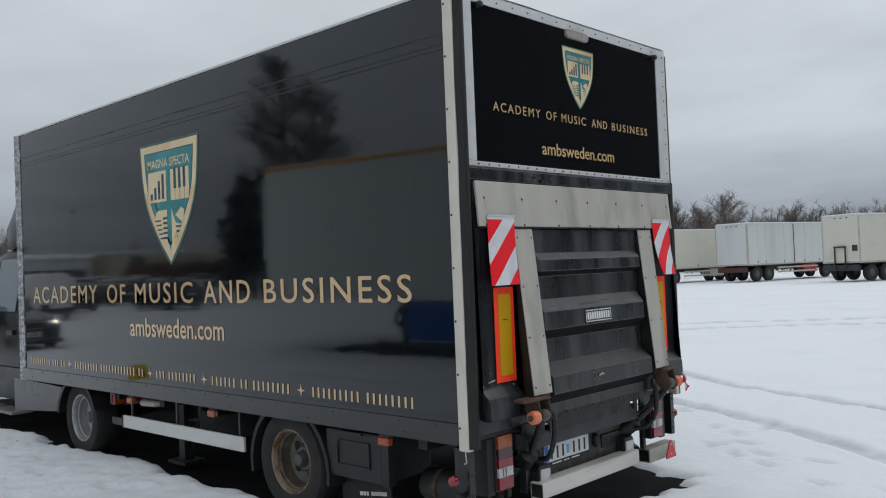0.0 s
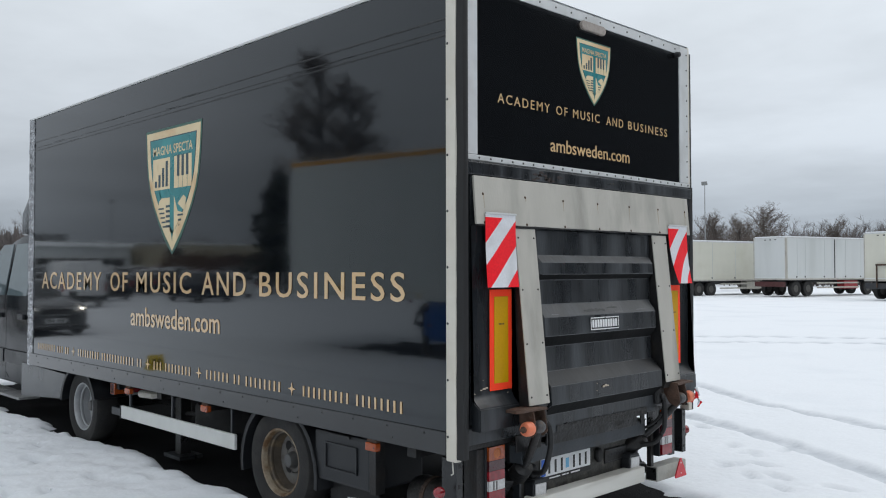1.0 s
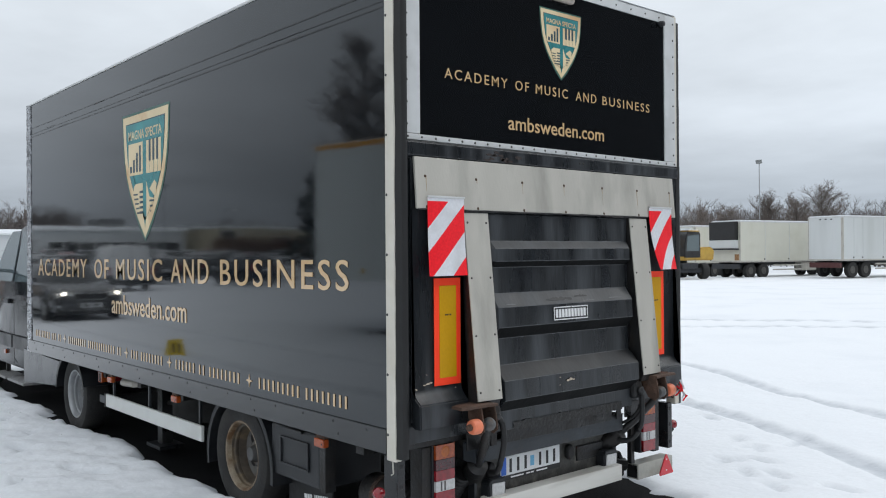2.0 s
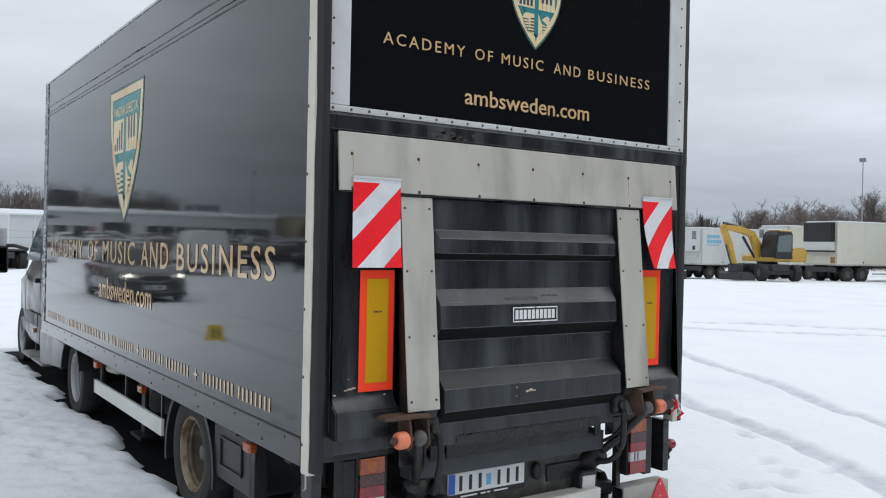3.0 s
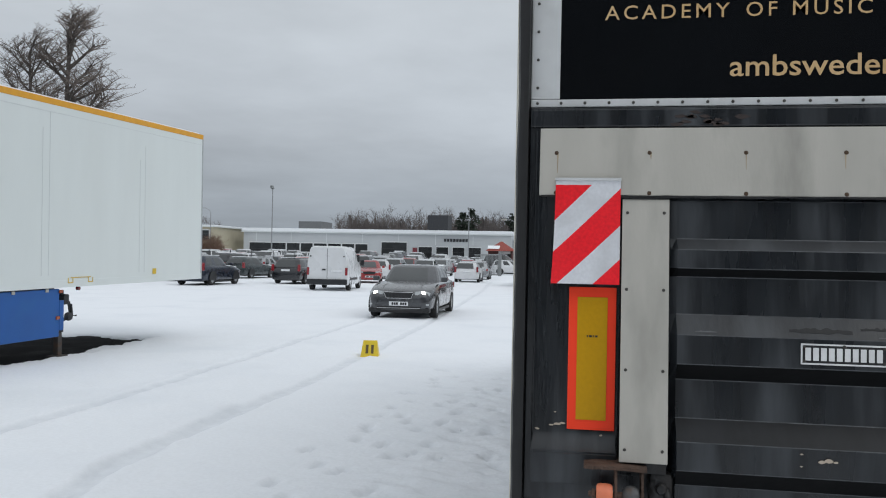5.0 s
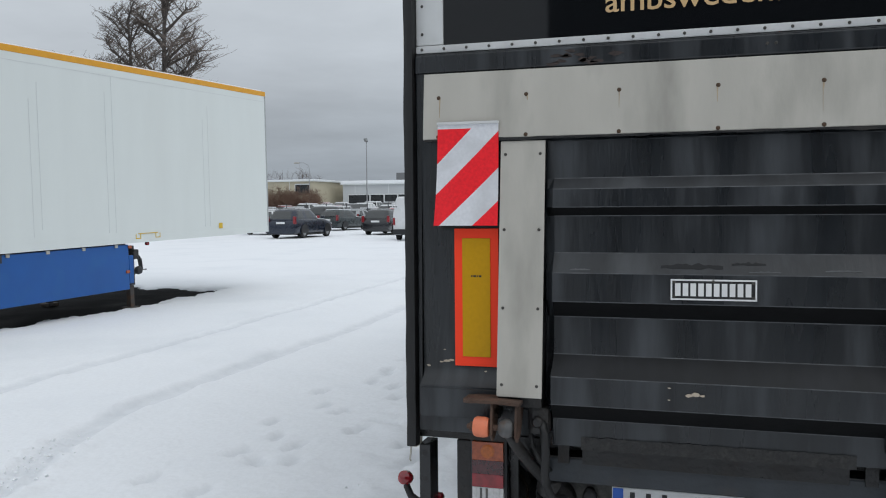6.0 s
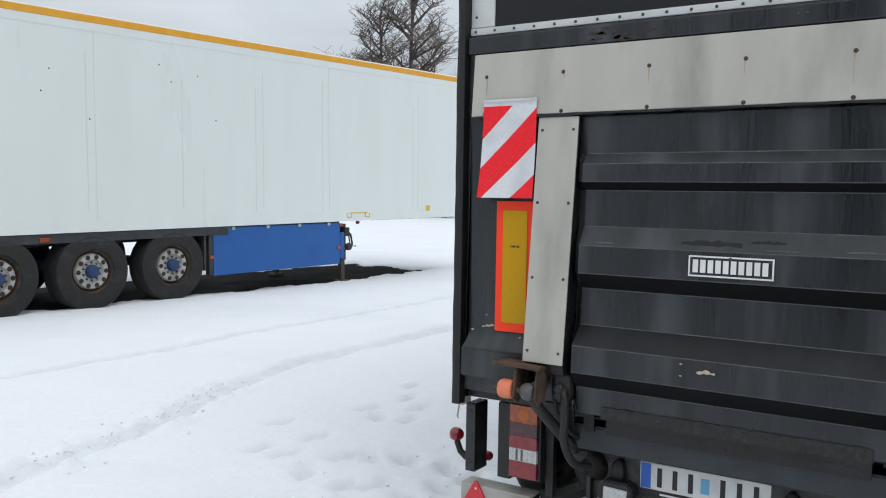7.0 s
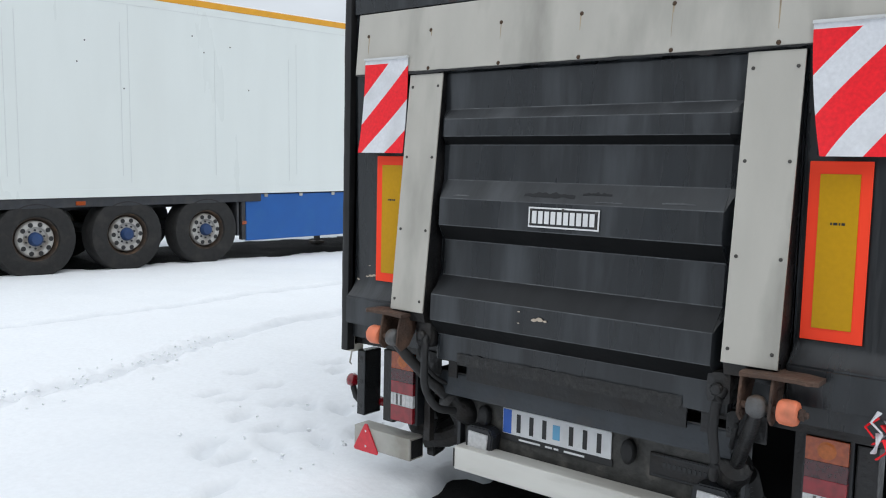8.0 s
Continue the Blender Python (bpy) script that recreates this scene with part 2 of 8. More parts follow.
# ---- building blocks ----
def part(name, bm, material, parent=None, label="", smooth=False):
    me = bpy.data.meshes.new(name)
    if smooth:
        for f in bm.faces:
            f.smooth = True
    bm.to_mesh(me)
    bm.free()
    for m in (material if isinstance(material, (list, tuple)) else [material]):
        me.materials.append(m)
    if smooth:
        me.set_sharp_from_angle(angle=radians(38))
    ob = new(name, me)
    ob.parent = parent
    if label:
        ob["label"] = label
    return ob


def thing(name, label, category, x=0, y=0, z=0, rz=0, group="", kind=""):
    e = new(name)
    e.empty_display_size = 0.2
    e.matrix_world = pose(x, y, z, 0, 0, rz)
    return tagged(e, label, category, group, kind)


def add_box(bm, x0, x1, y0, y1, z0, z1, bevel=0.0, m=None, mi=0):
    r = bmesh.ops.create_cube(bm, size=1)
    vs = r["verts"]
    bmesh.ops.scale(bm, vec=(x1 - x0, y1 - y0, z1 - z0), verts=vs)
    bmesh.ops.translate(bm, vec=((x0 + x1) / 2, (y0 + y1) / 2, (z0 + z1) / 2), verts=vs)
    faces = set(f for v in vs for f in v.link_faces)
    if bevel:
        es = list(set(e for v in vs for e in v.link_edges))
        r = bmesh.ops.bevel(bm, geom=es, offset=bevel, segments=2, affect="EDGES", profile=0.6)
        faces = set(r["faces"]) | {f for f in faces if f.is_valid}
        vs = list({v for f in faces for v in f.verts})
    for f in faces:
        f.material_index = mi
    if m is not None:
        bmesh.ops.transform(bm, matrix=m, verts=vs)
    return vs


def box(x0, x1, y0, y1, z0, z1, bevel=0.0, m=None):
    bm = bmesh.new()
    add_box(bm, x0, x1, y0, y1, z0, z1, bevel, m)
    return bm


def add_prism(bm, pts, depth, m=None, mi=0):
    """A flat outline in the x, y plane, from z 0 up to depth."""
    a = [bm.verts.new((p[0], p[1], 0)) for p in pts]
    b = [bm.verts.new((p[0], p[1], depth)) for p in pts]
    n = len(pts)
    fs = [bm.faces.new(a[::-1]), bm.faces.new(b)]
    fs += [bm.faces.new((a[k], a[(k + 1) % n], b[(k + 1) % n], b[k])) for k in range(n)]
    for f in fs:
        f.material_index = mi
    bmesh.ops.recalc_face_normals(bm, faces=fs)
    if m is not None:
        bmesh.ops.transform(bm, matrix=m, verts=a + b)
    return a + b


def prism(pts, depth, m=None, bevel=0.0):
    bm = bmesh.new()
    add_prism(bm, pts, depth, m)
    if bevel:
        bmesh.ops.bevel(bm, geom=bm.edges[:], offset=bevel, segments=2, affect="EDGES")
    return bm


def add_lathe(bm, profile, seg=32, m=None, mi=0, close=False, open_start=False):
    """A profile of (radius, height) turned round z."""
    rings = []
    for r, z in profile:
        rings.append([bm.verts.new((r * math.cos(2 * math.pi * k / seg), r * math.sin(2 * math.pi * k / seg), z)) for k in range(seg)])
    fs = []
    for a, b in zip(rings, rings[1:] + (rings[:1] if close else [])):
        for k in range(seg):
            fs.append(bm.faces.new((a[k], a[(k + 1) % seg], b[(k + 1) % seg], b[k])))
    if not close:
        if not open_start:
            fs.append(bm.faces.new(rings[0][::-1]))
        fs.append(bm.faces.new(rings[-1]))
    for f in fs:
        f.material_index = mi
    bmesh.ops.recalc_face_normals(bm, faces=fs)
    vs = [v for ring in rings for v in ring]
    if m is not None:
        bmesh.ops.transform(bm, matrix=m, verts=vs)
    return vs


def lathe(profile, seg=32, m=None, close=False):
    bm = bmesh.new()
    add_lathe(bm, profile, seg, m, 0, close)
    return bm


def add_tube(bm, path, radius, seg=10, mi=0, flat=1.0):
    """A round bar along points; radius a number or one for each point."""
    pts = [Vector(p) for p in path]
    rad = radius if isinstance(radius, (list, tuple)) else [radius] * len(pts)
    rings = []
    for i, p in enumerate(pts):
        d = (pts[min(i + 1, len(pts) - 1)] - pts[max(i - 1, 0)]).normalized()
        side = d.cross(Vector((0, 0, 1)) if abs(d.z) < 0.9 else Vector((0, 1, 0))).normalized()
        up = side.cross(d)
        rings.append([bm.verts.new(p + rad[i] * (side * math.cos(2 * math.pi * k / seg) + flat * up * math.sin(2 * math.pi * k / seg))) for k in range(seg)])
    fs = []
    for a, b in zip(rings, rings[1:]):
        for k in range(seg):
            fs.append(bm.faces.new((a[k], a[(k + 1) % seg], b[(k + 1) % seg], b[k])))
    fs += [bm.faces.new(rings[0][::-1]), bm.faces.new(rings[-1])]
    for f in fs:
        f.material_index = mi
    bmesh.ops.recalc_face_normals(bm, faces=fs)


def tube(path, radius, seg=10, flat=1.0):
    bm = bmesh.new()
    add_tube(bm, path, radius, seg, 0, flat)
    return bm


def smooth(path, n=4):
    """More points along a path, on a soft curve through the given ones."""
    p = [Vector(q) for q in path]
    p = [p[0] * 2 - p[1]] + p + [p[-1] * 2 - p[-2]]
    out = []
    for a, b, c, d in zip(p, p[1:], p[2:], p[3:]):
        for k in range(n):
            t = k / n
            out.append(0.5 * (2 * b + (c - a) * t + (2 * a - 5 * b + 4 * c - d) * t * t + (3 * b - a - 3 * c + d) * t ** 3))
    return out + [p[-2]]


def on_side(x, z, out=0.0):
    """Pose of a sheet on the truck's long flank: x along the truck, y up, z outwards."""
    return Matrix(((1, 0, 0, x), (0, 0, -1, -out), (0, 1, 0, z), (0, 0, 0, 1)))


def on_rear(y, z, out=0.0):
    """Pose of a sheet on the rear: x across the truck, y up, z outwards."""
    return Matrix(((0, 0, 1, out), (1, 0, 0, y), (0, 1, 0, z), (0, 0, 0, 1)))


def letters(text, width, height, spacing=1.0, depth=0.003, bold=0.0):
    """Words as a flat mesh that fills width x height, its lower left corner at the origin."""
    cu = bpy.data.curves.new("letters", "FONT")
    cu.body, cu.space_character, cu.extrude, cu.resolution_u, cu.offset = text, spacing, 0.01, 3, bold
    ob = bpy.data.objects.new("letters", cu)
    scene.collection.objects.link(ob)
    bpy.context.view_layer.update()
    me = bpy.data.meshes.new_from_object(ob.evaluated_get(bpy.context.evaluated_depsgraph_get()))
    bpy.data.objects.remove(ob)
    bpy.data.curves.remove(cu)
    bm = bmesh.new()
    bm.from_mesh(me)
    bpy.data.meshes.remove(me)
    xs, ys = [v.co.x for v in bm.verts], [v.co.y for v in bm.verts]
    x0, x1, y0, y1 = min(xs), max(xs), min(ys), max(ys)
    for v in bm.verts:
        v.co = ((v.co.x - x0) / (x1 - x0) * width, (v.co.y - y0) / (y1 - y0) * height, depth if v.co.z > 0 else 0.0)
    return bm


def bars(widths, height, gap, depth=0.003, slant=0.0):
    """Plain bars in place of writing: a list of widths, where a negative one is a space."""
    bm, x = bmesh.new(), 0.0
    for k, w in enumerate(widths):
        if w > 0:
            add_prism(bm, [(x, 0), (x + w, 0), (x + w, height), (x, height)], depth)
            x += w + gap
        else:
            x += -w
    return bm


def place(bm, m):
    bmesh.ops.transform(bm, matrix=m, verts=bm.verts[:])
    return bm


def smoothstep(a, b, x):
    t = np.clip((x - a) / (b - a), 0, 1)
    return t * t * (3 - 2 * t)


def wave_noise(x, y, size, seed):
    """Smooth noise between about -1 and 1 on arrays, from a few crossing waves."""
    rng = np.random.RandomState(seed)
    total = np.zeros_like(x)
    for k in range(9):
        a = rng.uniform(0, 2 * math.pi)
        f = 2 * math.pi / size * rng.uniform(0.6, 1.7)
        total += np.sin((x * math.cos(a) + y * math.sin(a)) * f + rng.uniform(0, 6.28) + 1.3 * np.sin((y * math.cos(a) - x * math.sin(a)) * f * 0.6 + k))
    return total / 4.0


# ---- ground ----
def axis_lines(lo, hi, step, grow, far):
    mid = list(np.arange(lo, hi + step / 2, step))
    out_hi, s = [], step
    while (out_hi[-1] if out_hi else mid[-1]) < far:
        s *= grow
        out_hi.append((out_hi[-1] if out_hi else mid[-1]) + s)
    out_lo, s = [], step
    while (out_lo[-1] if out_lo else mid[0]) > -far:
        s *= grow
        out_lo.append((out_lo[-1] if out_lo else mid[0]) - s)
    return np.array(out_lo[::-1] + mid + out_hi)


def terrain(x, y):
    """Large gentle shape of the yard."""
    dip = -0.42 * smoothstep(24, 50, y) * smoothstep(26, 40, -x) - 0.10 * smoothstep(30, 52, y)
    rise = 1.2 * smoothstep(48, 118, -x) * smoothstep(-6, -30, y)
    return dip + rise


def rut(x, y, pts, width):
    """Distance-based trough along a polyline: 1 in the middle, 0 outside, with a raised rim."""
    best = np.full_like(x, 1e9)
    for (ax, ay), (bx, by) in zip(pts, pts[1:]):
        dx, dy = bx - ax, by - ay
        t = np.clip(((x - ax) * dx + (y - ay) * dy) / (dx * dx + dy * dy), 0, 1)
        best = np.minimum(best, np.hypot(x - ax - t * dx, y - ay - t * dy))
    return (1 - smoothstep(width * 0.55, width, best)), np.exp(-((best - width * 1.25) / (width * 0.35)) ** 2)


RUTS = [
    ([(-2.4, -3.3), (-8.2, -3.35), (-17.6, -3.74), (-40, -5.2), (-60, -7)], 0.12, 0.03),
    ([(14, -4.5), (2, -4.85), (-6, -5.0), (-19, -5.54), (-40, -7), (-60, -9)], 0.12, 0.026),
    ([(14, -1.5), (3, -1.95), (0.8, -2.36), (-0.6, -2.74), (-1.4, -3.08), (-2.7, -3.36), (-5.3, -3.45)], 0.13, 0.034),
    ([(6, 0.8), (2.2, 2.9), (0.83, 4.02), (0.44, 4.35), (-0.24, 4.79), (-1.0, 5.2), (-2.42, 5.77), (-3.7, 6.53), (-6, 8.2), (-16, 16), (-30, 29)], 0.14, 0.035),
    ([(7, 3.7), (3, 5.2), (0.08, 6.27), (-0.69, 6.59), (-1.55, 7.02), (-2.75, 7.8), (-3.8, 8.4), (-5.4, 9.23), (-8.35, 11.36), (-18, 19), (-30, 30)], 0.14, 0.035),
    ([(10, 27), (-4, 18.9), (-6.1, 17.6), (-8, 16.0), (-9.7, 14.3), (-14, 11)], 0.20, 0.03),
    ([(10, 25), (-3.5, 17.2), (-5.8, 15.6), (-7.4, 13.9), (-9.3, 12.4), (-13, 9.6)], 0.20, 0.03),
]


def snow_height(x, y):
    pressed = np.zeros_like(x)
    z = 0.05 + 0.014 * wave_noise(x, y, 3.1, 5) + 0.007 * wave_noise(x, y, 0.9, 6)
    trampled = smoothstep(-1.7, -0.5, y) * smoothstep(0.6, -0.3, y) * smoothstep(1.0, -2.5, x) * smoothstep(-14, -9, x)
    z = z + trampled * (0.020 * np.abs(wave_noise(x, y, 0.55, 8)) + 0.011 * wave_noise(x, y, 0.27, 9) + 0.013 * smoothstep(-0.75, -0.1, y) * np.abs(wave_noise(x, y, 0.17, 10)) + 0.005)
    for track, (pts, width, deep) in enumerate(RUTS):
        low, rim = rut(x, y, pts, width * (1 + 0.12 * wave_noise(x, y, 1.1, 3)))
        z = z - low * deep * 0.85 + rim * 0.012 * (0.7 + 0.7 * wave_noise(x, y, 0.45, 7))
        if track == 2:
            broken = (low + 0.8 * rim) * smoothstep(-2.3, -1.2, x) * smoothstep(2.6, 1.4, x)
            z = z + broken * (0.044 * np.abs(wave_noise(x, y, 0.42, 17)) + 0.016 * wave_noise(x, y, 0.22, 18))
        tread = 0.75 + 0.25 * wave_noise(x, y, 0.3, 13)
        pressed = np.maximum(pressed, low * np.clip((0.28 if track < 3 else 0.62) * tread, 0, 1))
    rng = np.random.RandomState(11)
    steps = []
    for path in ([(-0.4, -1.5), (-6.5, -1.2)], [(-0.6, -1.8), (-2, -1.9), (-9, -1.7)], [(1.3, 0.0), (0.15, -0.7), (-0.6, -0.85)], [(1.4, 2.7), (0.0, 3.2), (-0.8, 4.8), (-2.5, 6.0)], [(0.7, 3.3), (-0.4, 3.6), (-0.1, 5.2)]):
        for (ax, ay), (bx, by) in zip(path, path[1:]):
            count = int(math.hypot(bx - ax, by - ay) / 0.55) + 1
            for k in range(count):
                t = k / count
                side = 0.11 if k % 2 else -0.11
                d = math.atan2(by - ay, bx - ax)
                steps.append((ax + (bx - ax) * t - side * math.sin(d) + rng.uniform(-0.12, 0.12), ay + (by - ay) * t + side * math.cos(d) + rng.uniform(-0.12, 0.12), d + rng.uniform(-0.3, 0.3)))
    for k in range(46):
        steps.append((rng.uniform(-9.5, -0.3), -0.25 - abs(rng.normal(0, 1.0)), math.pi + rng.normal(0, 0.5)))
    for k in range(9):
        steps.append((rng.uniform(-1.2, 0.3), rng.uniform(-1.2, -0.3), rng.normal(0.6, 0.5)))
    for sx, sy, d in steps:
        near = (np.abs(x - sx) < 0.3) & (np.abs(y - sy) < 0.3)
        if near.any():
            u = (x[near] - sx) * math.cos(d) + (y[near] - sy) * math.sin(d)
            v = -(x[near] - sx) * math.sin(d) + (y[near] - sy) * math.cos(d)
            r = np.hypot(u / 0.145, v / 0.058)
            pressed[near] = np.maximum(pressed[near], 0.22 * (1 - smoothstep(0.6, 1.1, r)))
            z[near] += -0.028 * (1 - smoothstep(0.7, 1.15, r)) + 0.007 * np.exp(-((r - 1.35) / 0.2) ** 2)
    z = np.maximum(z, 0.014)
    # bare wet asphalt under the vehicles
    edge = 0.10 * wave_noise(x, y, 1.3, 21) + 0.05 * wave_noise(x, y, 0.35, 22)
    under_truck = smoothstep(0.02, 0.16, np.minimum(np.minimum(y - 0.04 - 0.27 * smoothstep(-1.2, -0.7, x) + edge, 2.6 - y + edge), np.minimum(x + 10.6 + edge, 0.02 + 0.15 * smoothstep(0.9, 1.6, y) - x + edge)))
    c, s = math.cos(radians(-5)), math.sin(radians(-5))
    u, v = (x + 12.6) * c + (y + 7.3) * s, -(x + 12.6) * s + (y + 7.3) * c
    under_trailer = smoothstep(0.02, 0.25, np.minimum(np.minimum(-0.22 - v - 0.55 * smoothstep(4, 0, u) + edge * 1.6, v + 3.3 + edge), np.minimum(u - 0.6 + edge * 2, 13.2 - u + edge)))
    pressed = np.maximum(pressed, 0.7 * np.maximum(under_truck, under_trailer))
    return z - (z + 0.03) * np.maximum(under_truck, under_trailer), pressed


def ground_sheet():
    xs = axis_lines(-12.6, 3.6, 0.05, 1.06, 900)
    ys = axis_lines(-8.6, 9.2, 0.05, 1.045, 900)
    gx, gy = np.meshgrid(xs, ys)
    near = np.exp(-((np.maximum(np.abs(gx + 8) - 40, 0) / 30) ** 2)) * np.exp(-((np.maximum(np.abs(gy - 10) - 45, 0) / 30) ** 2))
    high, pressed = snow_height(gx.ravel(), gy.ravel())
    z = terrain(gx, gy) + 0.05 + (high.reshape(gx.shape) - 0.05) * near
    ny, nx = gx.shape
    co = np.stack([gx, gy, z], -1).reshape(-1, 3)
    i = np.arange(ny * nx).reshape(ny, nx)
    faces = np.stack([i[:-1, :-1], i[:-1, 1:], i[1:, 1:], i[1:, :-1]], -1).reshape(-1, 4)
    me = bpy.data.meshes.new("ground")
    me.from_pydata(co.tolist(), [], faces.tolist())
    me.polygons.foreach_set("use_smooth", [True] * len(me.polygons))
    me.attributes.new("pressed", "FLOAT", "POINT").data.foreach_set("value", (pressed * near.ravel()).astype(np.float32))
    me.materials.append(SNOW)
    ob = new("ground", me)
    return tagged(ob, "snow covered yard with tyre tracks and footprints", "snow ground", kind="structure")


ground_sheet()
bm = bmesh.new()
bmesh.ops.create_grid(bm, x_segments=40, y_segments=40, size=20)
asphalt = part("road", place(bm, pose(-6, -4, 0)), ASPHALT)
tagged(asphalt, "wet dark asphalt bared under the parked vehicles", "asphalt", kind="structure")


# ---- the black box trailer ----
BX, BW, Z0, Z1 = -6.58, 2.50, 0.70, 3.39
box_trailer = thing("box_trailer", "glossy black box trailer with gold lettering and folded tail lift", "trailer")


def corrugated_side(y0, y1, name, material, label=""):
    bm = box(BX, -0.006, y0, y1, Z0, Z1 - 0.02, 0.004)
    return part(name, bm, material, box_trailer, label)


flank = corrugated_side(0.0, 0.035, "side_panel", BLACK_GLOSS, "glossy black side panel")
corrugated_side(BW - 0.035, BW, "side_panel", BLACK_GLOSS, "glossy black side panel")
part("front_panel", box(BX, BX + 0.035, 0.036, BW - 0.036, Z0, Z1 - 0.02, 0.003), BLACK_PAINT, box_trailer)
part("floor_panel", box(BX + 0.04, -0.02, 0.04, BW - 0.04, Z0 + 0.01, Z0 + 0.12), SOOT_STEEL, box_trailer)
part("roof_panel", box(BX, 0.0, -0.008, BW + 0.008, Z1 - 0.018, Z1, 0.005), ALU_TRIM, box_trailer)
bm = bmesh.new()
nx, ny = 90, 34
grid = [[None] * (ny + 1) for _ in range(nx + 1)]
for i in range(nx + 1):
    for j in range(ny + 1):
        x, y = BX + 0.01 + (0.02 - 0.01 - BX - 0.01) * i / nx, 0.006 + (BW - 0.012) * j / ny
        e = min(i / nx, 1 - i / nx) * 40 + 0.0, min(j / ny, 1 - j / ny) * 18
        h = 0.028 * min(1, min(e)) ** 0.5 + 0.006 * noise.noise((x * 2.2, y * 2.2, 0))
        grid[i][j] = bm.verts.new((x, y + 0.01 * noise.noise((x * 4, 0, y)), Z1 + 0.001 + max(0.0, h)))
for i in range(nx):
    for j in range(ny):
        bm.faces.new((grid[i][j], grid[i + 1][j], grid[i + 1][j + 1], grid[i][j + 1]))
snow_roof = part("roof_snow", bm, SNOW_CAP, None, smooth=True)
tagged(snow_roof, "thin settled snow on the trailer roof", "snow", kind="stuff")

# seams and stretched foil on the flank
for z, h in ((3.025, 0.005), (3.055, 0.003), (3.118, 0.005)):
    part("seam_strip", box(BX + 0.12, -0.075, -0.003, -0.0005, z - h, z + h, 0.001), BLACK_PAINT, flank)
# thin pale dashes paint the highlights that run along the seams
for k in range(24):
    x = BX + 0.15 + random.random() * 6.2
    z = random.choice((3.025, 3.06, 3.118)) + random.uniform(-0.006, 0.006)
    part("seam_scuff", box(x, x + random.uniform(0.04, 0.3), -0.0046, -0.0036, z - 0.0007, z + 0.0007), PALE_STEEL, flank)
part("skirt_rail", box(BX + 0.02, -0.075, -0.012, -0.0005, Z0 - 0.005, 0.823, 0.004), mat("dusty_dark_skirt", (0.007, 0.0085, 0.0105), 0.12, coat=0.4, vary=0.2, stain=(0.022, 0.024, 0.027), stain_amount=0.6, stain_scale=3, rough_vary=0.06), flank, "dusty dark lower rail")
RIVET = mat("small_rivet", (0.05, 0.05, 0.05), 0.4, metal=0.5)
rivet_bm = lathe([(0.008, 0), (0.0075, 0.002), (0.004, 0.0035)], 8)
me = bpy.data.meshes.new("rivet")
rivet_bm.to_mesh(me)
rivet_bm.free()
me.materials.append(RIVET)


def rivet(m, parent, data=me, name="rivet"):
    ob = new(name, data)
    ob.parent = parent
    ob.matrix_local = m
    return ob


for k in range(20):
    rivet(on_side(BX + 0.25 + k * 0.32, 0.80, 0.012), flank)
    if k % 3 == 0:
        rivet(on_side(BX + 0.3 + k * 0.32, 0.735, 0.012), flank)

# rear corner posts and weather strips
for y0, y1, ys in ((-0.012, 0.035, -1), (BW - 0.035, BW + 0.012, 1)):
    bm = box(-0.074, 0.004, y0, y1, 0.665, Z1 + 0.004, 0.010)
    post = part("corner_post", bm, POST, box_trailer, "cream aluminium corner post")
    if ys < 0:
        for k in range(9):
            rivet(on_side(-0.058, 0.80 + k * 0.31, 0.0118), post)


def rubber_strip(y0, y1, x0, x1, za, zb, lean):
    bm = bmesh.new()
    n = 60
    rings = []
    for k in range(n + 1):
        z = za + (zb - za) * k / n
        w = 0.006 * noise.noise((z * 2.3, y0, 1)) + 0.004 * noise.noise((z * 7, y0, 2))
        a, b = y0 + (w if lean < 0 else 0), y1 + (w if lean > 0 else 0)
        rings.append([bm.verts.new(p) for p in ((x0, a, z), (x1, a + 0.01 * -lean, z), (x1 + 0.006, (a + b) / 2, z), (x1, b - 0.004, z), (x0, b, z))])
    for r, s in zip(rings, rings[1:]):
        for k in range(5):
            bm.faces.new((r[k], r[(k + 1) % 5], s[(k + 1) % 5], s[k]))
    bm.faces.new(rings[0][::-1])
    bm.faces.new(rings[-1])
    bmesh.ops.recalc_face_normals(bm, faces=bm.faces[:])
    return bm


part("weather_strip", rubber_strip(-0.006, 0.047, 0.005, 0.048, 0.683, 3.37, -1), RUBBER, box_trailer, "black rubber weather strip", True)
part("weather_strip", rubber_strip(2.492, 2.578, -0.05, -0.02, 0.66, 3.36, 1), RUBBER, box_trailer, "black rubber weather strip", True)
part("weather_strip", rubber_strip(2.475, 2.52, 0.005, 0.02, 0.75, 2.33, 1), RUBBER, box_trailer, "black rubber weather strip", True)

# upper rear flap door
flap = part("flap_door", box(-0.03, -0.002, 0.155, 2.372, 2.352, 3.325, 0.003), FLAP_GLOSS, box_trailer, "glossy black upper flap door with gold lettering")
part("door_trim", box(-0.03, 0.006, 0.048, 0.165, 2.364, 3.38, 0.004), ALU_TRIM, flap, "white aluminium trim")
part("door_trim", box(-0.03, 0.006, 2.365, 2.486, 2.364, 3.38, 0.004), ALU_TRIM, flap, "white aluminium trim")
part("door_trim", box(-0.03, 0.005, 0.166, 2.364, 3.322, 3.38, 0.004), ALU_TRIM, flap, "white aluminium trim")
trim = part("door_trim", box(-0.03, 0.012, 0.048, 2.486, 2.330, 2.361, 0.004), ALU_TRIM, flap, "white aluminium trim")
bolt_bm = lathe([(0.0062, 0), (0.0062, 0.002), (0.0045, 0.004), (0.002, 0.0045)], 10)
bolt_me = bpy.data.meshes.new("bolt")
bolt_bm.to_mesh(bolt_me)
bolt_bm.free()
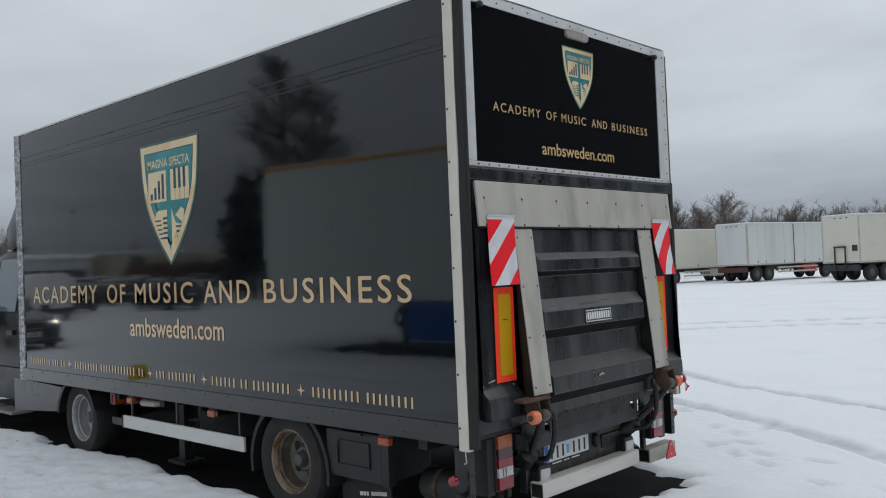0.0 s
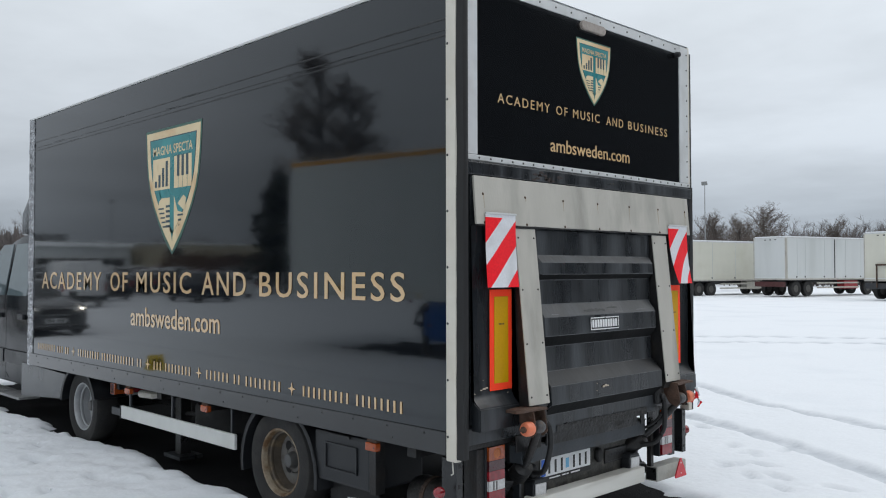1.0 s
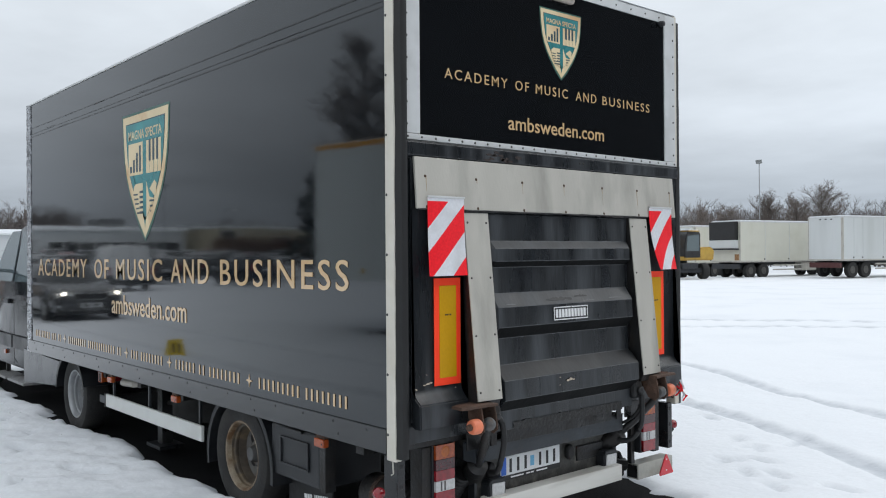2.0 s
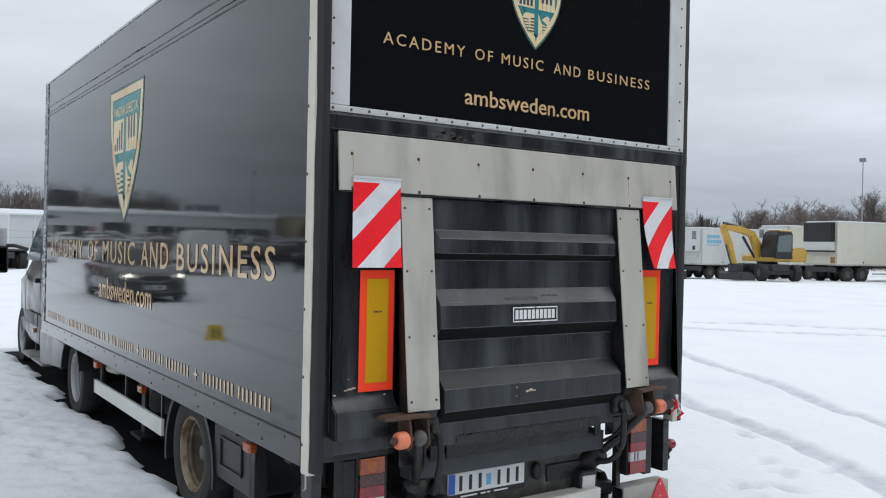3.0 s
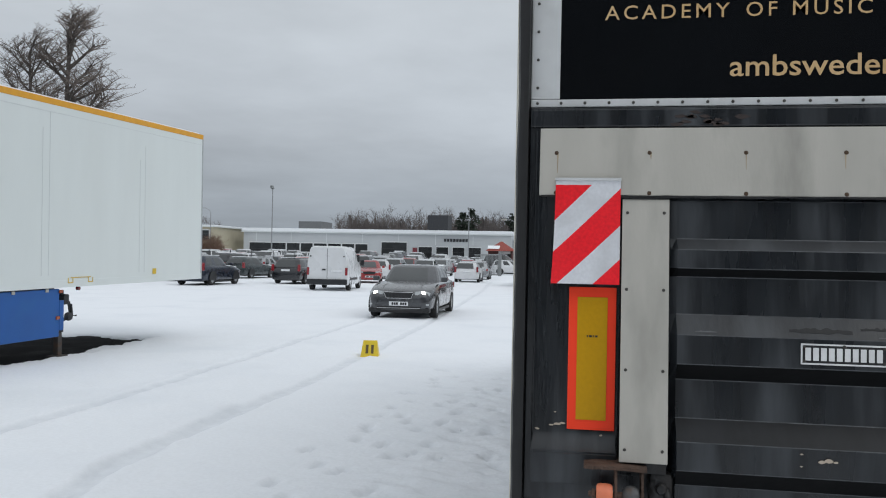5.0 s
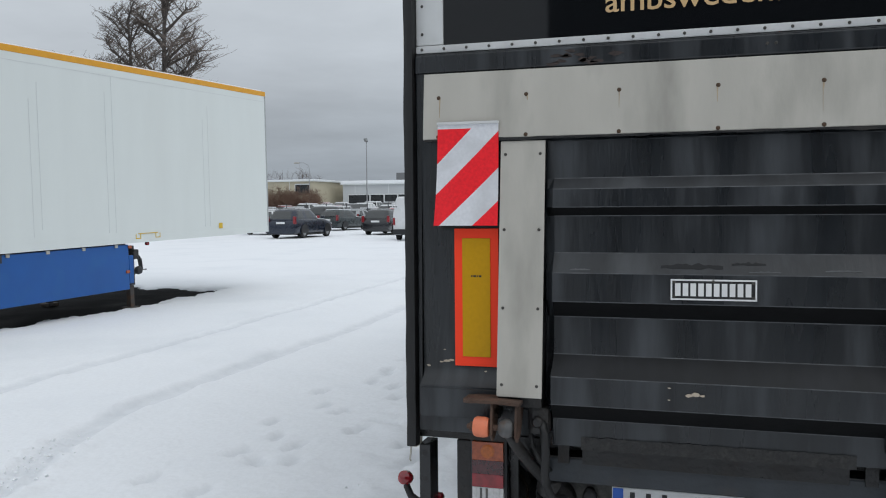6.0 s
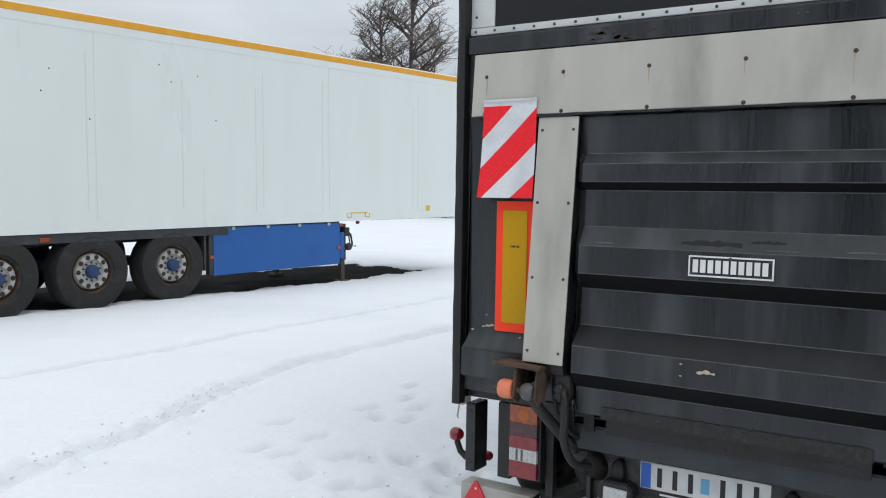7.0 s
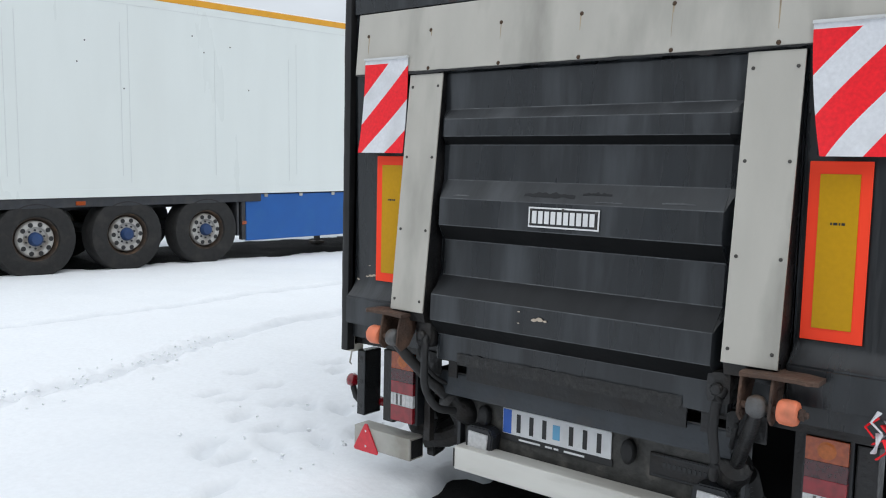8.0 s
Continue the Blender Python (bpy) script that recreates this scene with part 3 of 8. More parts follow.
bolt_me.materials.append(mat("grey_bolt", (0.07, 0.066, 0.06), 0.5, metal=0.5))
rust_bolt_bm = lathe([(0.0085, 0), (0.0080, 0.0006), (0.0055, 0.0010), (0.0052, 0.003), (0.003, 0.0042)], 12)
rust_bolt_me = bpy.data.meshes.new("rusty_bolt")
rust_bolt_bm.to_mesh(rust_bolt_me)
rust_bolt_bm.free()
rust_bolt_me.materials.append(mat("rusty_bolt", (0.075, 0.042, 0.022), 0.8, vary=0.5, scale=70, stain=(0.05, 0.03, 0.02), stain_amount=0.9, stain_scale=30))
for k in range(26):
    rivet(on_rear(0.075 + k * 0.0955, 2.3455, 0.012), trim, bolt_me, "bolt")
for y in (0.075, 2.462):
    for k in range(9):
        rivet(on_rear(y, 2.41 + k * 0.115, 0.006), flap, bolt_me, "bolt")
for k in range(14):
    rivet(on_rear(0.25 + k * 0.158, 3.352, 0.005), flap, bolt_me, "bolt")
bm = prism([(0.105 * (1 if math.cos(a) > 0 else -1) + 0.030 * math.cos(a), 0.030 * math.sin(a)) for a in [2 * math.pi * k / 24 + 0.01 for k in range(24)]], 0.022, bevel=0.004)
part("top_lamp", place(bm, on_rear(1.268, 3.297, -0.002)), mat("grey_lamp_lens", (0.33, 0.29, 0.26), 0.3, vary=0.2, scale=40), flap, "oval grey marker lamp")
for y in (0.215, 2.305):
    bm = lathe([(0.004, 0), (0.018, 0.004), (0.022, 0.02), (0.018, 0.045), (0.008, 0.05)], 12, on_rear(y, 3.305, 0.0))
    part("door_stop", bm, PLASTIC, flap, "black rubber door stop")

# rear frame behind the lift
rear_frame = part("rear_frame", box(-0.02, 0.018, 0.048, 2.474, 0.748, 2.326, 0.004), DARK_STEEL, box_trailer, "dark steel rear frame")
part("lintel", box(0.019, 0.034, 0.05, 2.47, 2.245, 2.318, 0.006), DARK_STEEL, rear_frame)
bm = bmesh.new()
for k in range(13):
    y = 0.62 + random.random() * 0.28
    z = 2.272 + random.uniform(-0.02, 0.03)
    add_prism(bm, [(random.uniform(0.008, 0.035) * math.cos(a), random.uniform(0.004, 0.012) * math.sin(a)) for a in np.linspace(0, 5.6, 7)], 0.0015, on_rear(y, z, 0.0342))
part("rust_patch", bm, mat("dark_flaking_rust", (0.035, 0.024, 0.021), 0.7, vary=0.5, scale=40), rear_frame, "dark flaking rust")
for y in (1.42, 1.45):
    rivet(on_rear(y, 2.285, 0.034), rear_frame, bolt_me, "bolt")

# ---- tail lift platform ----
lift = part("tail_lift", box(0.019, 0.03, 0.075, 2.405, 0.86, 2.23, 0.004), DARK_STEEL, box_trailer, "folded dark steel tail lift platform")


def rear_profile(profile, y0, y1):
    """A closed outline of (x, z) drawn out across the truck."""
    bm = bmesh.new()
    add_prism(bm, profile, y1 - y0, Matrix(((1, 0, 0, 0), (0, 0, -1, y1), (0, 1, 0, 0), (0, 0, 0, 1))))
    return bm


ribs = [(0.032, 1.962), (0.040, 1.95), (0.042, 1.802), (0.084, 1.760), (0.088, 1.688), (0.046, 1.654), (0.052, 1.508), (0.104, 1.432),
        (0.109, 1.320), (0.062, 1.256), (0.072, 1.108), (0.150, 1.030), (0.155, 0.922), (0.096, 0.855), (0.100, 0.748), (0.032, 0.748)]
EDGE_WEAR = mat("rubbed_steel_edge", (0.045, 0.049, 0.054), 0.4, vary=0.5, scale=5, stretch=(1, 4, 1), stain=(0.12, 0.125, 0.13), stain_amount=0.6, stain_scale=3)
bm = bmesh.new()
stations = []
for y, full in ((0.604, 0.5), (0.610, 0.55), (0.634, 1.0), (1.842, 1.0), (1.870, 0.55), (1.876, 0.5)):
    stations.append([bm.verts.new((0.032 + (x - 0.032) * full, y, z)) for x, z in ribs])
for r, s in zip(stations, stations[1:]):
    for k in range(len(ribs)):
        bm.faces.new((r[k], s[k], s[(k + 1) % len(ribs)], r[(k + 1) % len(ribs)]))
bm.faces.new(stations[0])
bm.faces.new(stations[-1][::-1])
bmesh.ops.recalc_face_normals(bm, faces=bm.faces[:])
bm.normal_update()
# light and shade painted by face direction: paler up, darker down; lowest ledge dark
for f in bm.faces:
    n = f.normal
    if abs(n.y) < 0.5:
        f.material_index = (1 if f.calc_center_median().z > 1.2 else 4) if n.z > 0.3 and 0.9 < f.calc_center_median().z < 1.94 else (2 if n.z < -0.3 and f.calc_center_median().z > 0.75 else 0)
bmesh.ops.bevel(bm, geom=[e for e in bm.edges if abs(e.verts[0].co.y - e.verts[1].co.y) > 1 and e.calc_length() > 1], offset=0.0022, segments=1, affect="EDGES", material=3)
part("ribbed_panel", bm, [DARK_STEEL, PALE_STEEL, UNDER_STEEL, EDGE_WEAR, DARK_LEDGE], lift, "ribbed dark steel panel with pale dried streaks")
bm = bmesh.new()
crust = []
for k in range(260):
    y = 0.745 + 0.985 * k / 259
    crust.append([bm.verts.new((0.1015 + max(0, 0.0045 * noise.noise((y * 40, z * 60, 1)) + 0.003), y, z + (0.005 * noise.noise((y * 30, 0, 4)) if j in (0, 4) else 0))) for j, z in enumerate((0.738, 0.752, 0.764, 0.776, 0.788))])
for a, b in zip(crust, crust[1:]):
    for j in range(4):
        bm.faces.new((a[j], b[j], b[j + 1], a[j + 1]))
part("ragged_edge", bm, mat("speckled_corrosion", (0.014, 0.014, 0.014), 0.6, vary=0.4, scale=40, bump=0.3, bump_scale=90, stain=(0.06, 0.058, 0.054), stain_amount=0.6, stain_scale=26, stain_from=0.55), lift, "corroded lower edge")
for y0, y1 in ((0.420, 0.600), (1.880, 2.062)):
    # wedge-shaped side cheeks with aluminium facing
    part("cheek", rear_profile([(0.03, 1.955), (0.052, 1.955), (0.155, 0.945), (0.140, 0.90), (0.03, 0.90)], y0 + 0.004, y1 - 0.004), SOOT_STEEL, lift)
    bm = box(0, 0.008, y0, y1, 0, 1.016, 0.002)
    strip = part("facing_strip", place(bm, pose(0.158, 0, 0.943, 0, 0, 0) @ pose(0, 0, 0, 0, -5.95, 0)), ALU, lift, "dull aluminium facing strip")
    for z in (0.047, 0.349, 0.66, 0.962):
        for yy in (y0 + 0.02, y1 - 0.02):
            m = pose(0.158, yy, 0.943) @ pose(0, 0, 0, 0, -5.95, 0) @ Matrix(((0, 0, 1, 0.008), (1, 0, 0, 0), (0, 1, 0, z), (0, 0, 0, 1)))
            rivet(m, strip, bolt_me, "bolt")
for y0, y1 in ((0.078, 0.414), (2.068, 2.402)):
    prof = [(0.03, 1.963), (0.036, 1.963), (0.033, 1.03), (0.060, 0.985), (0.098, 0.955), (0.102, 0.83), (0.03, 0.83)]
    bm = rear_profile(prof, y0, y1)
    bmesh.ops.bevel(bm, geom=bm.edges[:], offset=0.006, segments=2, affect="EDGES")
    part("wing_panel", bm, DARK_STEEL, lift, "dark painted wing panel", True)
bm = box(0, 0.016, 0.092, 2.392, 0, 0.272, 0.004)
TOPM = pose(0.050, 0, 1.967) @ pose(0, 0, 0, 0, -5.0, 0)
top_panel = part("top_panel", place(bm, TOPM), ALU, lift, "dull aluminium top panel with rusty bolts")
for k in range(7):
    y = 0.158 + k * 0.3635
    rivet(TOPM @ Matrix(((0, 0, 1, 0.016), (1, 0, 0, y), (0, 1, 0, 0.171), (0, 0, 0, 1))), top_panel, rust_bolt_me, "bolt")
    rivet(TOPM @ Matrix(((0, 0, 1, 0.016), (1, 0, 0, y), (0, 1, 0, 0.010), (0, 0, 0, 1))), top_panel, rust_bolt_me, "bolt")
# rust run down from the bolts
RUST_RUN = mat("thin_rust_run", (0.36, 0.29, 0.20), 0.7, vary=0.2, scale=30)
for k in range(7):
    for j in range(2):
        y, w, n = 0.158 + k * 0.3635 + random.uniform(-0.006, 0.006), random.uniform(0.0015, 0.004), random.uniform(0.02, 0.12)
        if random.random() < 0.7:
            part("rust_run", place(prism([(y - w, 0.172), (y + w, 0.172), (y + w * 0.3, 0.172 - n), (y - w * 0.3, 0.172 - n)], 0.0004), TOPM @ Matrix(((0, 0, 1, 0.0161), (1, 0, 0, 0), (0, 1, 0, 0), (0, 0, 0, 1)))), RUST_RUN, top_panel)
# grime on the joint beneath it
bm = bmesh.new()
low, high = [], []
for k in range(461):
    y = 0.10 + 2.28 * k / 460
    ragged = 0.004 + 0.010 * max(0.0, noise.noise((y * 3.1, 2, 7)) + 0.25) + 0.007 * max(0.0, noise.noise((y * 17, 0, 3)))
    low.append(bm.verts.new((0.0672, y, 1.9672 - ragged)))
    high.append(bm.verts.new((0.0676, y, 1.9668 + 0.004 * max(0.0, noise.noise((y * 11, 5, 1)) + 0.2))))
for k in range(460):
    bm.faces.new((low[k], low[k + 1], high[k + 1], high[k]))
r = bmesh.ops.extrude_face_region(bm, geom=bm.faces[:])
bmesh.ops.translate(bm, vec=(-0.006, 0, 0), verts=[g for g in r["geom"] if isinstance(g, bmesh.types.BMVert)])
bmesh.ops.recalc_face_normals(bm, faces=bm.faces[:])
part("joint_grime", bm, SOOT_STEEL, lift)

# dark wet smear and pale scuffs on the middle ledge
def on_ledge(y, v):
    d = Vector((-0.052, 0, 0.076)).normalized()
    n = Vector((0, 1, 0)).cross(d)
    o = Vector((0.104, y, 1.432)) + d * v + n * 0.0006
    return Matrix(((0, d.x, n.x, o.x), (1, d.y, n.y, o.y), (0, d.z, n.z, o.z), (0, 0, 0, 1)))


def smear(y0, y1, v, h, seed):
    n = 26
    top = [(y0 + (y1 - y0) * k / n, h * (0.5 + 0.5 * math.sin(math.pi * k / n)) * (0.7 + 0.6 * noise.noise((k * 0.35, seed, 1)))) for k in range(n + 1)]
    low = [(x, -0.25 * h - 0.35 * h * noise.noise((x * 25, seed, 5))) for x, z in top]
    return prism([(x, z) for x, z in low] + top[::-1], 0.0005, on_ledge(0, v))


part("wet_smear", smear(1.045, 1.27, 0.030, 0.022, 3), DARK_LEDGE, lift, "dark wet smear")
part("wet_smear", smear(1.30, 1.42, 0.045, 0.012, 5), DARK_LEDGE, lift, "dark wet smear")
for y0, y1, v, h, seed in ((1.36, 1.47, 0.012, 0.006, 7), (1.62, 1.74, 0.020, 0.008, 9), (0.70, 0.78, 0.015, 0.007, 11)):
    part("pale_scuff", smear(y0, y1, v, h, seed), EDGE_WEAR, lift, "pale rubbed scuff")

# name plate on the ribs: white border, plain bars for the maker's mark
plate_m = on_rear(1.082, 1.337, 0.1095) @ pose(0, 0, 0, -2, 0, 0)
name_plate = part("name_plate", place(prism([(0, 0), (0.306, 0), (0.306, 0.078), (0, 0.078)], 0.003), plate_m), INK, lift, "black and white maker's plate")
for a, b, c, d in ((0, 0.306, 0.0, 0.006), (0, 0.306, 0.072, 0.078), (0, 0.006, 0.006, 0.072), (0.30, 0.306, 0.006, 0.072)):
    part("plate_border", place(prism([(a, c), (b, c), (b, d), (a, d)], 0.0045), plate_m), WHITE_INK, name_plate)
for k in range(10):
    x = 0.016 + k * 0.0278
    part("plate_bar", place(prism([(x, 0.015), (x + 0.020, 0.015), (x + 0.020, 0.063), (x, 0.063)], 0.0045), plate_m), WHITE_INK, name_plate)
for x, y in ((0.012, 0.012), (0.294, 0.012), (0.012, 0.066), (0.294, 0.066), (0.153, 0.070)):
    rivet(plate_m @ Matrix.Translation((x, y, 0.0045)), name_plate, bolt_me, "bolt")


# warning flags: bent sheets with diagonal stripes
def warning_flag(y0, curl, skew):
    w, h = 0.254, 0.418
    bm = bmesh.new()
    bmesh.ops.create_grid(bm, x_segments=12, y_segments=30, size=0.5)
    for v in bm.verts:
        v.co = ((v.co.x + 0.5) * w, (v.co.y + 0.5) * h, 0)
    ca = math.atan(1.0)
    nrm = Vector((-math.sin(ca), math.cos(ca), 0))
    lines = [0.250, 0.125, -0.022, -0.155]
    for c in lines:
        bmesh.ops.bisect_plane(bm, geom=bm.verts[:] + bm.edges[:] + bm.faces[:], plane_co=(0, c, 0), plane_no=nrm)
    bmesh.ops.bisect_plane(bm, geom=bm.verts[:] + bm.edges[:] + bm.faces[:], plane_co=(0, h - 0.026, 0), plane_no=(0, 1, 0))
    for f in bm.faces:
        c = f.calc_center_median()
        s = c.y - c.x * math.tan(ca)
        band = sum(s < q for q in lines)
        f.material_index = 1 if (band % 2 == 1 or c.y > h - 0.026) else 0
    for v in bm.verts:
        t = 1 - v.co.y / h
        t = max(0.0, min(1.0, t))
        bend = curl * t ** 2.2 + 0.004 * math.sin(v.co.x * 20) * t
        v.co = (v.co.x + skew * t * t * (1 - v.co.x / w), v.co.y, 0.006 + bend + 0.022 * skew * 6 * t * t * (1 - v.co.x / w))
    r = bmesh.ops.extrude_face_region(bm, geom=bm.faces[:])
    bmesh.ops.translate(bm, vec=(0, 0, 0.003), verts=[g for g in r["geom"] if isinstance(g, bmesh.types.BMVert)])
    bmesh.ops.recalc_face_normals(bm, faces=bm.faces[:])
    flag = part("warning_flag", place(bm, on_rear(y0, 1.617, 0.062)), [RED_REFLEX, WHITE_REFLEX], lift, "red and white striped reflective flag", True)
    part("flag_clip", box(0.066, 0.078, y0 - 0.002, y0 + w + 0.002, 2.026, 2.037, 0.002), ALU_TRIM, flag)
    return flag


warning_flag(0.158, 0.030, -0.012)
warning_flag(2.081, 0.045, 0.055)


def marker_plate(y0):
    p = part("marker_plate", box(0.041, 0.046, y0, y0 + 0.186, 1.036, 1.604, 0.002), ORANGE_FLUO, lift, "yellow rear marker plate with fluorescent orange border")
    part("marker_field", box(0.0465, 0.049, y0 + 0.034, y0 + 0.152, 1.076, 1.564, 0.001), YELLOW_REFLEX, p)
    part("print_mark", place(bars([0.005, 0.012, 0.004, 0.010], 0.008, 0.004, 0.001), on_rear(y0 + 0.072, 1.405, 0.0492)), INK, p)
    return p


marker_plate(0.218)
marker_plate(2.089)
part("print_mark", place(bars([0.012, 0.009, 0.014, 0.008, 0.011], 0.006, 0.003, 0.001), on_rear(0.315, 1.70, 0.0725) @ pose(0, 0, 0, 0, 0, 40)), RED_REFLEX, lift)
# chipped paint
CHIP = mat("bare_chip", (0.45, 0.38, 0.30), 0.7)
for y, z, s, o in ((0.10, 1.03, 0.010, 0.0365), (0.155, 1.048, 0.012, 0.0365), (0.18, 1.052, 0.014, 0.0365), (0.20, 1.056, 0.012, 0.0365), (0.17, 1.10, 0.005, 0.0365), (1.15, 0.985, 0.016, 0.157), (1.175, 0.99, 0.018, 0.157), (1.20, 0.986, 0.01, 0.157), (1.08, 1.01, 0.006, 0.157), (1.08, 0.965, 0.006, 0.157), (0.35, 1.02, 0.008, 0.06)):
    bm = prism([(s * random.uniform(0.5, 1.2) * math.cos(a), 0.45 * s * random.uniform(0.5, 1.2) * math.sin(a)) for a in np.linspace(0, 5.5, 7)], 0.001, on_rear(y, z, o))
    part("paint_chip", bm, CHIP, lift, "chipped bare paint")

# ---- lift arms, rollers, beam ----
BALL_STEEL = mat("dusty_grey_joint", (0.085, 0.085, 0.085), 0.6, vary=0.35, scale=30, bump=0.2, stain=(0.10, 0.055, 0.03), stain_amount=0.7, stain_scale=22)
for side, y in ((-1, 0.345), (1, 2.10)):
    mid = 1.24
    ya, yb = mid + side * 0.718, mid + side * 0.952
    # top plate with a turned-down, tapered outer end
    tp = [(0.0, 0.0), (0.150, 0.004), (0.158, 0.0), (0.158, -0.012), (0.010, -0.012)]
    bm = bmesh.new()
    rings = [[bm.verts.new((0.052 + px * wide, yy, 0.934 + pz - drop)) for px, pz in tp] for yy, wide, drop in ((ya, 1.0, 0.004), (mid + side * 0.80, 1.0, 0.0), (mid + side * 0.90, 1.0, 0.0), (yb - side * 0.03, 1.0, 0.002), (yb, 0.82, 0.006))]
    for a, b in zip(rings, rings[1:]):
        for k in range(5):
            bm.faces.new((a[k], a[(k + 1) % 5], b[(k + 1) % 5], b[k]))
    bm.faces.new(rings[0])
    bm.faces.new(rings[-1])
    bmesh.ops.recalc_face_normals(bm, faces=bm.faces[:])
    bracket = part("roller_bracket", bm, RUSTY, lift, "rusted roller bracket")
    for yy in (mid + side * 0.826, mid + side * 0.728):
        part("bracket_plate", prism([(0.05, 0.921), (0.200, 0.921), (0.212, 0.87), (0.222, 0.80), (0.19, 0.770), (0.14, 0.79), (0.10, 0.85)], 0.010, Matrix(((1, 0, 0, 0), (0, 0, -1, yy), (0, 1, 0, 0), (0, 0, 0, 1))), 0.002), RUSTY, bracket)
    roll = Matrix.Translation((0.195, mid + side * 0.846, 0.826)) @ pose(0, 0, 0, -90 * side, 0, 0)
    roller = part("roller", lathe([(0.015, -0.004), (0.033, -0.003), (0.039, 0.005), (0.041, 0.02), (0.0405, 0.044), (0.036, 0.055), (0.030, 0.058), (0.016, 0.058), (0.014, 0.052)], 28, roll), ORANGE_ROLLER, bracket, "orange polyurethane roller", True)
    part("axle_bolt", lathe([(0.012, -0.12), (0.012, 0.060), (0.019, 0.061), (0.019, 0.073), (0.011, 0.075), (0.011, 0.084), (0.006, 0.087)], 8, roll), RUSTY, bracket)
    part("ball_joint", lathe([(0.012, -0.104), (0.028, -0.098), (0.036, -0.084), (0.038, -0.070), (0.034, -0.054), (0.024, -0.044), (0.012, -0.040)], 14, roll), BALL_STEEL, bracket, "dusty grey ball joint", True)
    yc = y - side * 0.14
    # ram from the ball joint back under the box, with its thicker cylinder
    part("lift_arm", tube([(0.190, mid + side * 0.775, 0.815), (0.14, mid + side * 0.745, 0.745), (0.05, mid + side * 0.69, 0.63), (-0.03, mid + side * 0.645, 0.545)], [0.020, 0.024, 0.024, 0.024], 14), SOOT_STEEL, lift, "black lift arm", True)
    part("lift_ram", tube([(-0.02, mid + side * 0.65, 0.555), (-0.03, mid + side * 0.645, 0.545), (-0.12, mid + side * 0.60, 0.47), (-0.22, mid + side * 0.56, 0.41)], [0.030, 0.058, 0.060, 0.055], 16), SOOT_STEEL, lift, "black hydraulic ram", True)
    hose = smooth([(0.09, mid + side * 0.66, 0.86), (0.145, mid + side * 0.635, 0.82), (0.160, mid + side * 0.625, 0.72), (0.145, mid + side * 0.63, 0.62), (0.09, mid + side * 0.61, 0.53), (0.0, mid + side * 0.58, 0.50)], 5)
    part("hydraulic_hose", tube(hose, 0.017, 10), RUBBER, lift, "black hydraulic hose", True)
    hose = smooth([(0.08, mid + side * 0.70, 0.84), (0.11, mid + side * 0.69, 0.76), (0.06, mid + side * 0.66, 0.66), (-0.04, mid + side * 0.62, 0.60), (-0.16, mid + side * 0.58, 0.60)], 5)
    part("hydraulic_hose", tube(hose, 0.010, 8), RUBBER, lift, "thin black hydraulic hose", True)
    # ribbed rubber gaiter
    prof = []
    for k in range(15):
        prof += [(0.050 + 0.008 * (k % 2), k * 0.012)]
    part("gaiter", lathe(prof, 20, Matrix.Translation((-0.24, yc - side * 0.09, 0.34)) @ pose(0, 0, 0, 0, 35, 0)), RUBBER, lift, "ribbed rubber gaiter", True)
    part("knuckle", box(0.03, 0.135, min(yc - side * 0.05, yc - side * 0.14), max(yc - side * 0.05, yc - side * 0.14), 0.79, 0.905, 0.025), SOOT_STEEL, lift)
    part("knuckle_pin", lathe([(0.022, 0), (0.022, 0.02), (0.016, 0.028), (0.006, 0.030)], 12, on_rear(yc - side * 0.095, 0.845, 0.13)), SOOT_STEEL, lift)
beam = part("lift_beam", box(-0.10, 0.0, 0.545, 1.875, 0.567, 0.672, 0.008), BEAM_STEEL, box_trailer, "blue grey steel cross beam")
part("beam_lip", box(-0.09, 0.016, 0.56, 1.86, 0.673, 0.680, 0.002), SOOT_STEEL, beam)
for a, b in ((0.46, 0.598), (0.642, 0.688), (0.740, 1.720), (1.772, 1.818), (1.862, 2.0)):
    part("hinge_plate", box(0.018, 0.030, a, b, 0.655, 0.752, 0.003), SOOT_STEEL, beam)
part("cross_tube", box(-0.16, -0.04, 0.05, 2.45, 0.722, 0.80, 0.01), SOOT_STEEL, box_trailer)

# plate panel, number plate, lamps
panel = part("plate_panel", box(-0.135, -0.112, 0.632, 1.885, 0.295, 0.565, 0.006), mat("sooty_panel", (0.05, 0.049, 0.045), 0.6, vary=0.45, scale=26, bump=0.2, stain=(0.17, 0.16, 0.14), stain_amount=0.75, stain_scale=11, stain_from=0.52), box_trailer, "sooty steel plate panel")
number_plate = part("number_plate", prism([(0, 0), (0.52, 0), (0.52, 0.112), (0, 0.112)], 0.006, on_rear(0.845, 0.421, -0.108), 0.002), PLATE_WHITE, panel, "white number plate with blue strip")
part("plate_strip", prism([(0.004, 0.004), (0.046, 0.004), (0.046, 0.108), (0.004, 0.108)], 0.001, on_rear(0.845, 0.421, -0.1016)), PLATE_BLUE, number_plate)
part("plate_sticker", prism([(0, 0), (0.034, 0), (0.034, 0.062), (0, 0.062)], 0.001, on_rear(1.097, 0.445, -0.1016)), SKY_BLUE, number_plate)
for x in (0.0, 0.064, 0.128, 0.256, 0.320, 0.384):
    part("plate_bar", place(bars([0.020], 0.080, 0.0, 0.001), on_rear(0.918 + x, 0.436, -0.1016)), INK, number_plate)
holder = part("plate_holder", box(-0.110, -0.103, 0.838, 1.372, 0.392, 0.420, 0.002), INK, panel)
